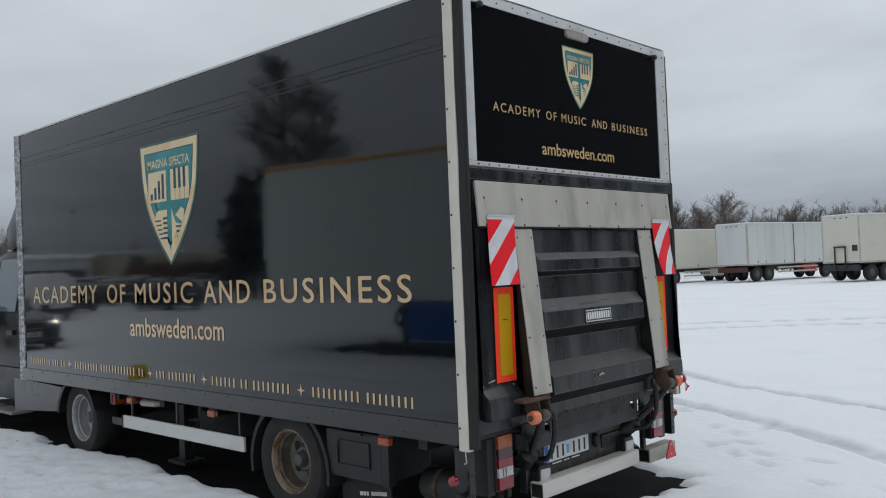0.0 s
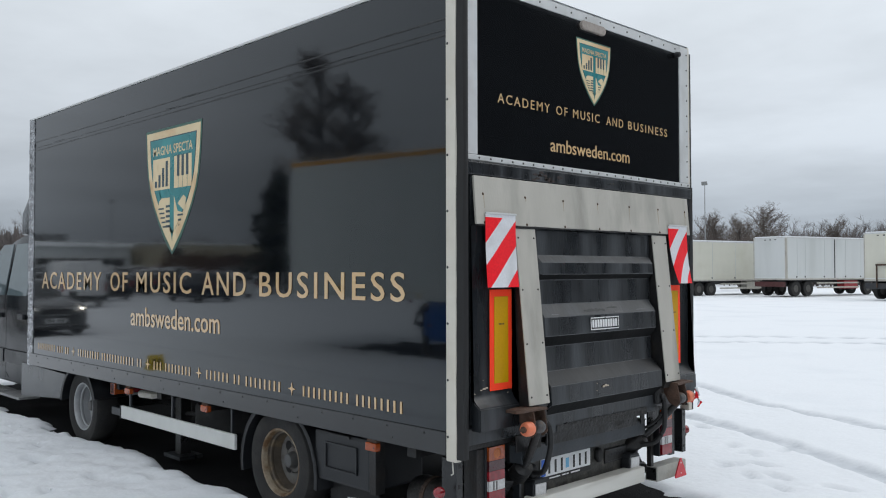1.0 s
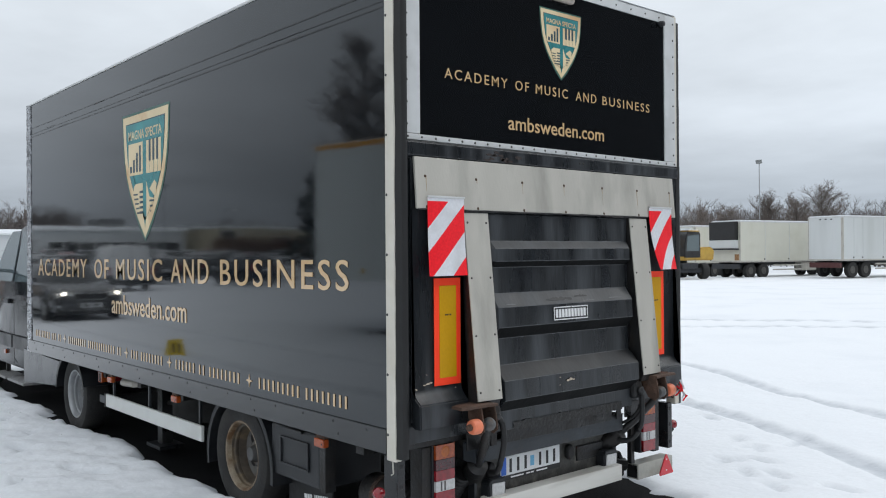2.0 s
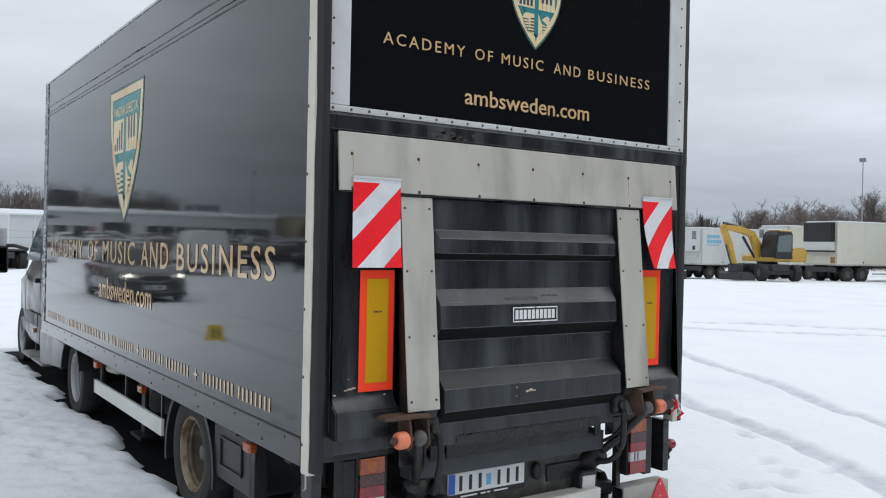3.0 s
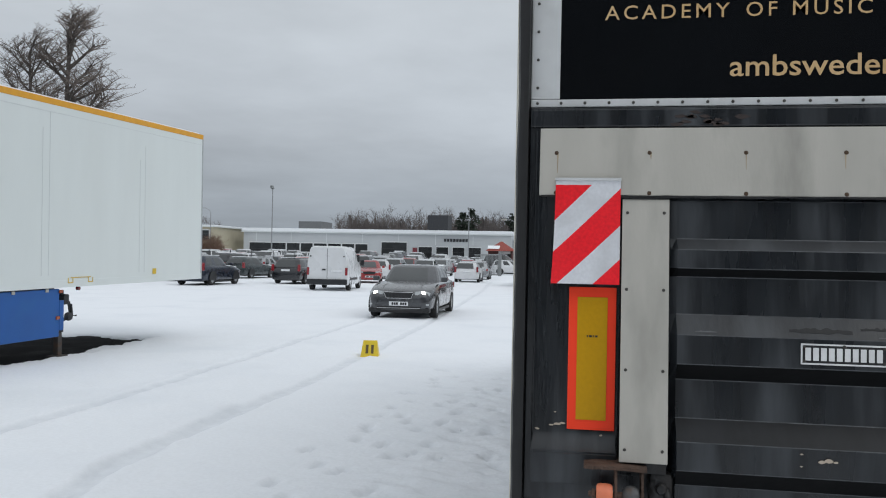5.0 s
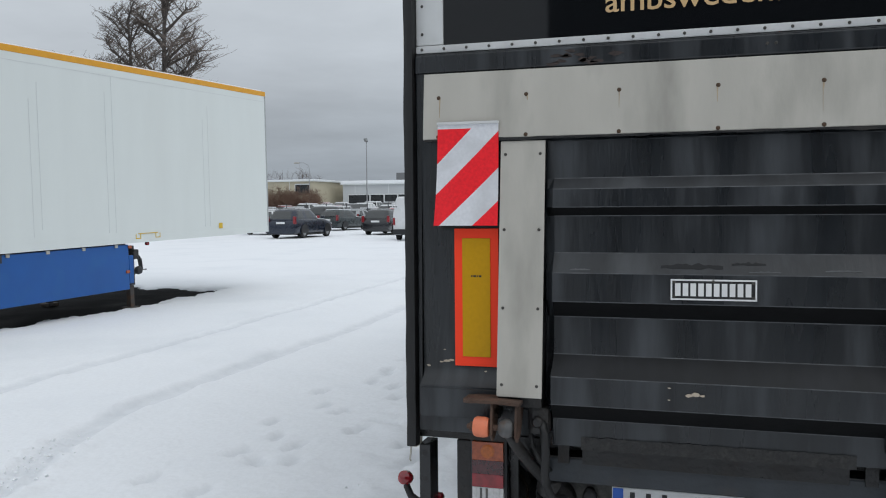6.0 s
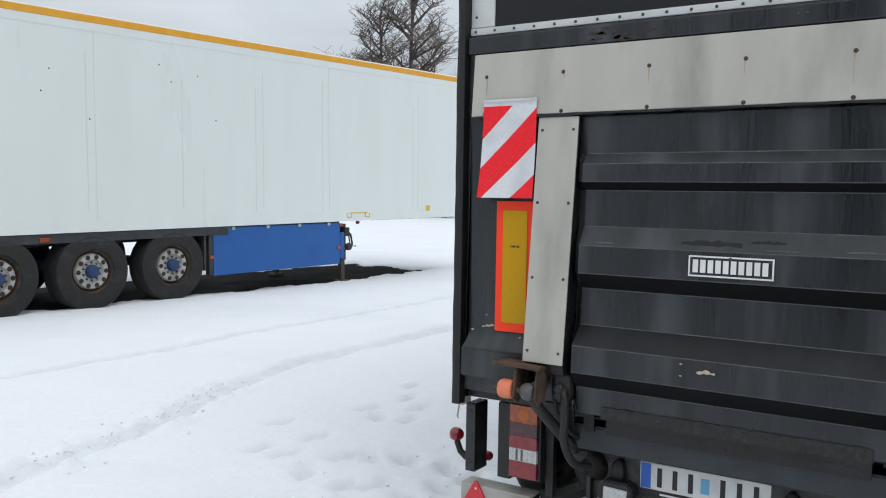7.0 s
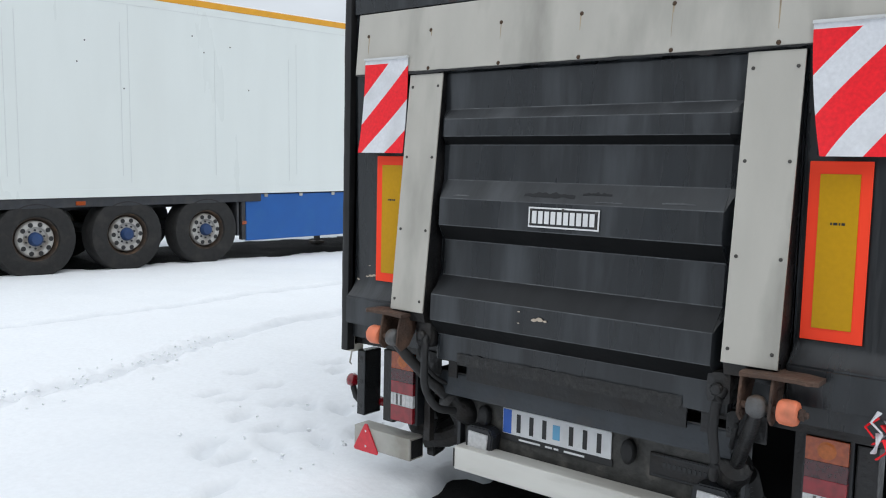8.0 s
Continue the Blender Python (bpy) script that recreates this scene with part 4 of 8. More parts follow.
for y, w in ((0.93, 0.108), (1.062, 0.034), (1.104, 0.022), (1.152, 0.096)):
    part("print_bar", place(bars([w], 0.008, 0.0, 0.001), on_rear(y, 0.402, -0.1025)), WHITE_INK, holder)
for y in (0.755, 1.445):
    bm = lathe([(0.027, 0), (0.030, 0.01), (0.030, 0.030), (0.024, 0.038), (0.008, 0.040)], 20, on_rear(y, 0.476, -0.112) @ Matrix.Diagonal((1.0, 1.65, 1, 1)))
    part("rubber_grommet", bm, RUBBER, panel, "oval black rubber buffer", True)
cast = part("cast_plate", box(-0.112, -0.100, 1.53, 1.80, 0.40, 0.495, 0.004), SOOT_STEEL, panel, "embossed dark plate")
for k in range(9):
    part("cast_bar", place(bars([0.012], 0.018, 0.0, 0.002), on_rear(1.585 + 0.02 * k, 0.446, -0.1)), PALE_STEEL, cast)
part("cast_rim", box(-0.1, -0.097, 1.54, 1.79, 0.483, 0.489), PALE_STEEL, cast)
part("cast_rim", box(-0.1, -0.097, 1.54, 1.79, 0.406, 0.412), PALE_STEEL, cast)
part("panel_flange", box(-0.135, -0.08, 0.615, 0.633, 0.28, 0.60, 0.003), DARK_STEEL, panel)
part("panel_flange", box(-0.135, -0.08, 1.886, 1.904, 0.28, 0.60, 0.003), DARK_STEEL, panel)
for y in (0.70, 1.735):
    hood = part("reverse_lamp", prism([(-0.01, 0.0), (0.125, 0.0), (0.135, 0.085), (0.115, 0.115), (0.01, 0.115), (-0.01, 0.09)], 0.07, on_rear(y, 0.325, -0.11), 0.006), PLASTIC, panel, "black reversing lamp with clear lens")
    part("lens", prism([(0, 0), (0.100, 0), (0.106, 0.080), (0.004, 0.084)], 0.008, on_rear(y + 0.008, 0.334, -0.04), 0.002), CLEAR_LENS, hood)
cable = [(-0.10, 1.30, 0.34), (-0.09, 1.36, 0.29), (-0.09, 1.45, 0.275), (-0.10, 1.55, 0.29), (-0.11, 1.62, 0.33)]
part("lamp_cable", tube(cable, 0.007, 6), RUBBER, panel)

# under-run bars
bumper = part("bumper_bar", box(-0.09, 0.006, 0.665, 1.855, 0.243, 0.347, 0.008), mat("white_scuffed_aluminium", (0.62, 0.61, 0.57), 0.5, metal=0.1, vary=0.08, scale=5, stretch=(1, 0.3, 2), stain=(0.36, 0.34, 0.30), stain_amount=0.7, stain_scale=4), box_trailer, "scuffed white aluminium bumper bar")
part("bar_socket", box(-0.078, 0.0075, 0.6625, 0.668, 0.254, 0.336), SOOT_STEEL, bumper)
for y in (0.86, 1.66):
    part("bumper_bracket", box(-0.16, -0.092, y, y + 0.05, 0.25, 0.335, 0.004), SOOT_STEEL, bumper)
TRI_RED = mat("red_triangle_reflector", (0.62, 0.015, 0.03), 0.3, vary=0.12, scale=40, coat=0.3)
for y0, y1, s in ((0.0, 0.362, -1), (2.105, 2.505, 1)):
    bar = part("underrun_bar", box(-0.15, -0.05, y0, y1, 0.186, 0.292, 0.006), mat("grey_weathered_bar", (0.40, 0.39, 0.355), 0.6, vary=0.15, scale=7, stain=(0.24, 0.22, 0.18), stain_amount=0.7, stain_scale=5, bump=0.1), box_trailer, "weathered aluminium under-run bar")
    ye = y1 if s < 0 else y0
    part("bar_socket", box(-0.14, -0.06, ye - 0.002, ye + 0.002, 0.196, 0.282), SOOT_STEEL, bar)
    yt = (y0 + 0.085) if s < 0 else (y1 - 0.085)
    tri = part("triangle_reflector", prism([(-0.075, 0), (0.075, 0), (0.080, 0.012), (0.008, 0.140), (-0.008, 0.140), (-0.080, 0.012)], 0.008, on_rear(yt, 0.172, -0.049), 0.002), TRI_RED, bar, "red triangle reflector")
    for dy, dz in ((0, 0.105), (0, 0.03)):
        part("screw", lathe([(0.006, 0), (0.004, 0.002)], 8, on_rear(yt + dy, 0.172 + dz, -0.041)), WHITE_INK, tri)
    yb = 0.362 if s < 0 else 2.105
    part("bar_bracket", prism([(-0.16, 0.195), (-0.155, 0.30), (-0.19, 0.36), (-0.27, 0.37), (-0.30, 0.32), (-0.24, 0.21)], 0.05, Matrix(((1, 0, 0, 0), (0, 0, -1, yb + (0.06 if s < 0 else -0.01)), (0, 1, 0, 0), (0, 0, 0, 1))), 0.006), SOOT_STEEL, bar)
    part("bar_stay", tube([(-0.17, yb, 0.27), (-0.20, yb - s * 0.10, 0.29), (-0.24, yb - s * 0.24, 0.36), (-0.28, yb - s * 0.42, 0.46)], 0.046, 8), SOOT_STEEL, bar)

# tail lamps with brackets and side knobs
for y0, s in ((0.272, -1), (2.114, 1)):
    lamp = part("tail_lamp", box(-0.085, -0.030, y0 - 0.012, y0 + 0.146, 0.372, 0.712, 0.006), PLASTIC, box_trailer, "tall tail lamp with amber, red and clear lenses")
    for z0, z1, m in ((0.628, 0.706, AMBER), (0.5695, 0.6275, DARK_RED_LENS), (0.513, 0.569, RED_LENS), (0.456, 0.5125, CLEAR_LENS), (0.382, 0.4555, RED_LENS)):
        part("lens", box(-0.030, -0.012, y0, y0 + 0.134, z0, z1, 0.0012), m, lamp)
    part("reflector_cup", lathe([(0.030, 0), (0.022, 0.0015)], 16, on_rear(y0 + 0.067, 0.667, -0.012)), mat("amber_reflector", (0.42, 0.11, 0.02), 0.2, vary=0.2, scale=80), lamp)
    for k in range(5):
        part("lens_rib", box(-0.012, -0.0105, y0 + 0.008 + k * 0.025, y0 + 0.018 + k * 0.025, 0.459, 0.510), BALL_STEEL if k in (1, 2) else CLEAR_LENS, lamp)
    yp = y0 + 0.150 if s < 0 else y0 - 0.052
    part("lamp_plate", box(-0.11, -0.075, yp, yp + 0.036, 0.30, 0.715, 0.003), SOOT_STEEL, lamp)
    yb = y0 - 0.075 if s < 0 else y0 + 0.150
    br = part("lamp_bracket", box(-0.14, -0.04, yb, yb + 0.066, 0.355, 0.70, 0.006), SOOT_STEEL, box_trailer, "black steel lamp bracket with holes")
    yo = 0.03 if s < 0 else 2.43
    ch = part("bracket_channel", box(-0.15, -0.035, yo, yo + 0.05, 0.354, 0.672, 0.004), BLACK_PAINT, br)
    for z in (0.40, 0.52, 0.63):
        part("bracket_hole", lathe([(0.014, 0), (0.010, 0.002)], 10, on_rear(yo + 0.025, z, -0.035)), INK, ch)
    ys = -1 if s < 0 else 1
    y_edge = 0.03 if s < 0 else 2.48
    knob = part("side_knob_stem", tube([(-0.09, y_edge, 0.395), (-0.09, y_edge + ys * 0.03, 0.40), (-0.09, y_edge + ys * 0.06, 0.42), (-0.09, y_edge + ys * 0.078, 0.46), (-0.09, y_edge + ys * 0.080, 0.49)], [0.018, 0.017, 0.016, 0.015, 0.015], 10), RUBBER, br, "rubber stalk with red marker knob", True)
    part("knob", lathe([(0.008, -0.03), (0.026, -0.022), (0.034, 0.0), (0.030, 0.02), (0.012, 0.032)], 16, Matrix.Translation((-0.09, y_edge + ys * 0.082, 0.498)) @ pose(0, 0, 0, 15, 70, 0)), RED_LENS, knob, "round red marker lens", True)
# ribbon tied to the lift
ribbon = thing("ribbon", "knotted red and white plastic ribbon on the tail lift", "ribbon", 0.10, 2.362, 0.86)
for k in range(6):
    a = (random.uniform(-0.02, 0.03), random.uniform(-0.015, 0.015), -0.016 * k)
    bm = bmesh.new()
    add_tube(bm, [a, (a[0] + 0.02, a[1] + random.uniform(-0.03, 0.03), a[2] - 0.03), (a[0] + 0.01, a[1] + random.uniform(-0.03, 0.03), a[2] - 0.06)], 0.012, 5, 0, 0.3)
    part("ribbon_end", bm, RED_REFLEX if k % 2 else WHITE_REFLEX, ribbon)


# ---- running gear ----
def tyre_profile(r, w, rim):
    return [(rim, -w * 0.42), (rim + 0.02, -w * 0.50), (r - 0.05, -w * 0.54), (r - 0.015, -w * 0.50), (r, -w * 0.38), (r, w * 0.38), (r - 0.015, w * 0.50), (r - 0.05, w * 0.54), (rim + 0.02, w * 0.50), (rim, w * 0.42)]


def wheel(parent, x, y, r, w, rim_mat, dish, hub_mat, face=-1, rim_r=0.225, holes=5, seg=40, hole_r=0.040, disc_mat=None, well_mat=None):
    """A wheel on an axle across the truck; face -1 looks towards -y. dish: how deep the disc sits."""
    m = Matrix.Translation((x, y, r)) @ pose(0, 0, 0, 90 if face < 0 else -90, 0, 0)
    ty = part("wheel", lathe(tyre_profile(r, w, rim_r), seg, m, True), TYRE, parent, "black rubber tyre on a dusty rim", True)
    h = w * 0.42
    bm = bmesh.new()
    add_lathe(bm, [(rim_r + 0.014, h + 0.002), (rim_r + 0.010, h + 0.012), (rim_r - 0.002, h + 0.010), (rim_r - 0.010, h - 0.004), (rim_r - 0.014, h - 0.024)], seg, m, 0, False, True)
    bmesh.ops.delete(bm, geom=[f for f in bm.faces if len(f.verts) > 4], context="FACES")
    part("rim", bm, rim_mat, ty, "", True)
    bm = bmesh.new()
    add_lathe(bm, [(rim_r - 0.014, h - 0.024), (rim_r - 0.016, h - 0.040), (rim_r - 0.028, h - 0.046), (rim_r - 0.031, h - 0.062), (rim_r - 0.028, h - 0.068), (rim_r - 0.032, h - 0.085), (rim_r - 0.040, h - dish + 0.012)], seg, m, 0, False, True)
    bmesh.ops.delete(bm, geom=[f for f in bm.faces if len(f.verts) > 4], context="FACES")
    part("rim_well", bm, well_mat or rim_mat, ty, "", True)
    bm = bmesh.new()
    add_lathe(bm, [(rim_r - 0.038, h - dish + 0.012), (rim_r - 0.052, h - dish), (0.105, h - dish - 0.004), (0.085, h - dish + 0.03), (0.0001, h - dish + 0.032)], seg, m, 0, False, True)
    part("rim_disc", bm, disc_mat or rim_mat, ty, "", True)
    for k in range(holes):
        a = 2 * math.pi * k / holes
        bm = bmesh.new()
        add_lathe(bm, [(hole_r, 0), (hole_r * 0.8, 0.0025)], 12, m @ Matrix.Translation(((rim_r - 0.093) * math.cos(a), (rim_r - 0.093) * math.sin(a), h - dish - 0.0015)))
        part("rim_hole", bm, INK, ty)
    bm = lathe([(0.062, 0), (0.060, 0.02), (0.045, 0.055), (0.02, 0.062)], 20, m @ Matrix.Translation((0, 0, h - dish + 0.028)))
    hub = part("hub", bm, hub_mat, ty, "", True)
    for k in range(8):
        a = 2 * math.pi * (k + 0.5) / 8
        bm = bmesh.new()
        add_lathe(bm, [(0.011, 0), (0.011, 0.018), (0.006, 0.024)], 6, m @ Matrix.Translation((0.100 * math.cos(a), 0.100 * math.sin(a), h - dish - 0.004)))
        part("wheel_nut", bm, hub_mat, ty)
    return ty


HUB_GREY = mat("grey_hub", (0.10, 0.10, 0.10), 0.5, metal=0.4, vary=0.2)
RIM_BARREL = mat("dark_rusty_rim_well", (0.075, 0.06, 0.045), 0.6, vary=0.4, scale=16, stain=(0.20, 0.14, 0.075), stain_amount=0.7, stain_scale=8)
RIM_DISC = mat("grey_wheel_disc", (0.12, 0.115, 0.108), 0.6, vary=0.3, scale=12, stain=(0.07, 0.045, 0.025), stain_amount=0.8, stain_scale=9)
wheel(box_trailer, -1.81, 0.17, 0.372, 0.215, RIM_RUST, 0.135, HUB_GREY, holes=5, disc_mat=RIM_DISC, well_mat=RIM_BARREL)
wheel(box_trailer, -1.81, BW - 0.17, 0.372, 0.215, RIM_RUST, 0.11, HUB_GREY, face=1, holes=5)


def fender(parent, x, y0, y1, r, zc, a0, a1, material):
    bm = bmesh.new()
    outer, inner = [], []
    n = 18
    for k in range(n + 1):
        a = radians(a0 + (a1 - a0) * k / n)
        outer.append((x + r * math.cos(a), zc + r * math.sin(a)))
        inner.append((x + (r - 0.014) * math.cos(a), zc + (r - 0.014) * math.sin(a)))
    add_prism(bm, outer + inner[::-1], y1 - y0, Matrix(((1, 0, 0, 0), (0, 0, -1, y1), (0, 1, 0, 0), (0, 0, 0, 1))))
    lip = [(x + (r - 0.035) * math.cos(radians(a0 + (a1 - a0) * k / n)), zc + (r - 0.035) * math.sin(radians(a0 + (a1 - a0) * k / n))) for k in range(n + 1)]
    add_prism(bm, outer + lip[::-1], 0.012, Matrix(((1, 0, 0, 0), (0, 0, -1, y0 + 0.012), (0, 1, 0, 0), (0, 0, 0, 1))))
    return part("fender", bm, material, parent, "black plastic wheel arch", True)


fender(box_trailer, -1.80, 0.035, 0.30, 0.475, 0.33, -8, 190, PLASTIC)
fender(box_trailer, -1.80, BW - 0.30, BW - 0.035, 0.475, 0.33, -8, 190, PLASTIC)
rail = part("side_guard", box(-4.32, -2.36, 0.035, 0.06, 0.378, 0.492, 0.006), mat("pale_aluminium_rail", (0.62, 0.63, 0.61), 0.45, metal=0.1, vary=0.05, stain=(0.48, 0.48, 0.46), stain_amount=0.5, stain_scale=3), box_trailer, "pale aluminium side guard rail")
part("guard_end", box(-4.334, -4.32, 0.03, 0.07, 0.37, 0.498, 0.003), PLASTIC, rail)
for x in (-2.45, -3.4, -4.2):
    part("guard_hanger", box(x - 0.012, x + 0.012, 0.062, 0.082, 0.38, 0.70, 0.003), DARK_STEEL, rail)
locker = part("storage_box", box(-1.375, -0.80, 0.05, 0.50, 0.345, 0.668, 0.02), PLASTIC, box_trailer, "black plastic storage box")
frame_bm = bmesh.new()
for a, b, c, d in ((-1.25, -0.92, 0.592, 0.604), (-1.25, -0.92, 0.430, 0.442), (-1.25, -1.238, 0.442, 0.592), (-0.932, -0.92, 0.442, 0.592)):
    add_box(frame_bm, a, b, 0.038, 0.0495, c, d, 0.003)
part("lid_relief", frame_bm, PLASTIC, locker)
part("lid_latch", box(-1.20, -0.99, 0.036, 0.049, 0.648, 0.664, 0.003), INK, locker)
part("box_strap", box(-0.80, -0.74, 0.045, 0.12, 0.34, 0.70, 0.004), SOOT_STEEL, locker)
flap_m = part("mud_flap", box(-1.36, -0.86, 0.17, 0.182, 0.10, 0.345, 0.003), RUBBER, box_trailer, "black mud flap with white maker's mark")
bm = bars([0.030, 0.026, 0.022, -0.02] + [0.014] * 8, 0.026, 0.006, 0.001)
part("flap_bars", place(bm, on_side(-1.17, 0.205, -0.169) @ pose(0, 0, 0, 0, 0, 7)), WHITE_INK, flap_m)
part("flap_bars", place(bars([0.30, ], 0.006, 0.0, 0.001), on_side(-1.10, 0.19, -0.169) @ pose(0, 0, 0, 0, 0, 7)), WHITE_INK, flap_m)
for x in (-0.725, -2.74, -4.10):
    ml = part("side_marker", box(x - 0.05, x + 0.05, -0.012, 0.03, 0.622, 0.672, 0.008), AMBER, box_trailer, "orange side marker lamp")
    part("marker_bracket", box(x - 0.045, x + 0.045, 0.0, 0.035, 0.673, 0.697, 0.002), RUSTY, ml)
    part("marker_screw", lathe([(0.006, 0), (0.004, 0.003)], 8, on_side(x + 0.035, 0.645, 0.012)), INK, ml)
# chassis underneath
for y in (0.75, 1.65):
    part("chassis_rail", box(-6.3, -0.14, y, y + 0.09, 0.50, 0.695, 0.006), SOOT_STEEL, box_trailer)
for x in (-0.5, -1.81, -2.9, -3.75, -4.6):
    part("cross_member", box(x - 0.04, x + 0.04, 0.12, BW - 0.12, 0.60, 0.695, 0.005), SOOT_STEEL, box_trailer)
part("axle", tube([(-1.81, 0.2, 0.372), (-1.81, BW - 0.2, 0.372)], 0.06, 10), SOOT_STEEL, box_trailer)
part("air_tank", lathe([(0.05, 0), (0.10, 0.02), (0.115, 0.06), (0.115, 0.40), (0.10, 0.44), (0.05, 0.46)], 20, Matrix.Translation((-0.42, 0.30, 0.34)) @ pose(0, 0, 0, 0, 90, 0) @ Matrix.Translation((0, 0, -0.23))), SOOT_STEEL, box_trailer, "black air tank", True)
part("tank_strap", lathe([(0.118, 0), (0.121, 0.0), (0.121, 0.03), (0.118, 0.03)], 20, Matrix.Translation((-0.50, 0.30, 0.34)) @ pose(0, 0, 0, 0, 90, 0)), RUSTY, box_trailer)
part("tow_knob", lathe([(0.014, 0), (0.022, 0.008), (0.024, 0.035), (0.02, 0.05)], 14, Matrix.Translation((-0.16, 0.10, 0.40)) @ pose(0, 0, 0, 90, 0, 0)), RED_LENS, box_trailer, "round red side reflector")
spare = part("spare_wheel", lathe(tyre_profile(0.36, 0.2, 0.2), 28, Matrix.Translation((-3.15, 0.55, 0.50)), True), TYRE, box_trailer, "spare tyre in its cradle", True)
part("landing_leg", box(-3.80, -3.70, 0.30, 0.40, 0.10, 0.69, 0.006), SOOT_STEEL, box_trailer)
part("landing_foot", box(-3.90, -3.60, 0.24, 0.46, 0.07, 0.10, 0.004), DARK_STEEL, box_trailer)
part("landing_leg", box(-3.80, -3.70, BW - 0.40, BW - 0.30, 0.10, 0.69, 0.006), SOOT_STEEL, box_trailer)
part("landing_foot", box(-3.90, -3.60, BW - 0.46, BW - 0.24, 0.07, 0.10, 0.004), DARK_STEEL, box_trailer)
part("leg_stay", tube([(-3.75, 0.35, 0.45), (-3.2, 0.42, 0.50), (-2.7, 0.5, 0.42)], 0.018, 8), SOOT_STEEL, box_trailer)
part("crank_shaft", tube([(-4.05, 0.10, 0.62), (-3.86, 0.12, 0.62), (-3.80, 0.2, 0.62)], [0.035, 0.03, 0.02], 10), ALU, box_trailer)
part("wire_hook", tube([(-0.03, -0.004, 0.665), (-0.025, -0.006, 0.63), (-0.02, -0.008, 0.605), (-0.035, -0.010, 0.595)], 0.004, 6), ALU, box_trailer)

# crumpled tape on the front edge
bm = bmesh.new()
n = 150
cols = []
for k in range(n + 1):
    z = 0.69 + (3.385 - 0.69) * k / n
    row = []
    for j in range(9):
        x = BX - 0.045 + 0.155 * j / 8 + (0.008 * noise.noise((z * 9, j, 3)) if j in (0, 8) else 0)
        row.append(bm.verts.new((x, -0.005 - abs(0.009 * noise.noise((x * 22, z * 14, 0))) - (0.005 * noise.noise((x * 50, z * 40, 5)) if 0 < j < 8 else 0), z)))
    cols.append(row)
for a, b in zip(cols, cols[1:]):
    for j in range(8):
        bm.faces.new((a[j], a[j + 1], b[j + 1], b[j]))
r = bmesh.ops.extrude_face_region(bm, geom=bm.faces[:])
bmesh.ops.translate(bm, vec=(0, 0.008, 0), verts=[g for g in r["geom"] if isinstance(g, bmesh.types.BMVert)])
bmesh.ops.recalc_face_normals(bm, faces=bm.faces[:])
part("edge_tape", bm, TAPE, box_trailer, "crumpled silver tape along the front edge")

# ---- lettering ----
def letter_parts(bm, m, material, parent, label=""):
    """One part for each letter: pieces that overlap across the line belong together."""
    seen, pieces = set(), []
    for v0 in bm.verts:
        if v0 in seen:
            continue
        stack, piece = [v0], []
        seen.add(v0)
        while stack:
            v = stack.pop()
            piece.append(v)
            for e in v.link_edges:
                w = e.other_vert(v)
                if w not in seen:
                    seen.add(w)
                    stack.append(w)
        pieces.append((min(v.co.x for v in piece), max(v.co.x for v in piece), piece))
    pieces.sort(key=lambda q: q[0])
    groups = []
    for lo, hi, piece in pieces:
        if groups and lo < groups[-1][1] - 1e-5:
            groups[-1][1] = max(hi, groups[-1][1])
            groups[-1][2].extend(piece)
        else:
            groups.append([lo, hi, list(piece)])
    for lo, hi, piece in groups:
        index = {v: k for k, v in enumerate(piece)}
        faces = {f for v in piece for f in v.link_faces}
        me = bpy.data.meshes.new("letter")
        me.from_pydata([tuple(m @ v.co) for v in piece], [], [[index[v] for v in f.verts] for f in faces])
        me.materials.append(material)
        ob = new("letter", me)
        ob.parent = parent
        if label:
            ob["label"] = label
    bm.free()


for word, a, b in (("ACADEMY", -6.215, -4.688), ("OF", -4.482, -4.120), ("MUSIC", -3.940, -2.962), ("AND", -2.792, -2.147), ("BUSINESS", -1.968, -0.420)):
    letter_parts(letters(word, b - a, 0.176, 1.22, 0.002, 0.006), on_side(a, 1.528, 0.002), GOLD, flank, "gold foil capital letter")
letter_parts(letters("ambsweden.com", 1.531, 0.165, 1.0, 0.002, 0.010), on_side(-4.048, 1.232, 0.002), GOLD, flank, "gold foil letter")
for word, a, b in (("ACADEMY", 0.340, 0.823), ("OF", 0.886, 1.001), ("MUSIC", 1.060, 1.349), ("AND", 1.425, 1.625), ("BUSINESS", 1.687, 2.192)):
    letter_parts(letters(word, b - a, 0.057, 1.30, 0.002, 0.002), on_rear(a, 2.682, -0.001), GOLD, flap, "gold foil capital letter")
letter_parts(letters("ambsweden.com", 0.872, 0.084, 1.0, 0.002, 0.008), on_rear(0.827, 2.446, -0.001), GOLD, flap, "gold foil letter")


def star(r):
    return [((r if k % 2 == 0 else r * 0.28) * math.sin(k * math.pi / 4), (r if k % 2 == 0 else r * 0.28) * math.cos(k * math.pi / 4)) for k in range(8)]


for x0, x1, words in ((-6.325, -5.444, (9, 3, 2)), (-5.236, -3.813, (9, 12, 2)), (-3.612, -2.944, (3, 8)), (-2.726, -1.673, (6, 2, 8)), (-1.446, -0.416, (9, 8))):
    # one plain bar for each sign of a sponsor's name
    pitch = (x1 - x0) / (sum(words) + 0.7 * (len(words) - 1))
    x = x0
    for size in words:
        for k in range(size):
            part("sponsor_bar", prism([(0, 0), (pitch * 0.30, 0), (pitch * 0.30, 0.070), (0, 0.070)], 0.002, on_side(x + pitch * 0.2, 0.878, 0.002)), GOLD, flank)
            x += pitch
        x += pitch * 0.7
for x in (-1.563, -2.83, -3.71, -5.345):
    part("star", prism(star(0.045), 0.002, on_side(x, 0.915, 0.002)), GOLD, flank)


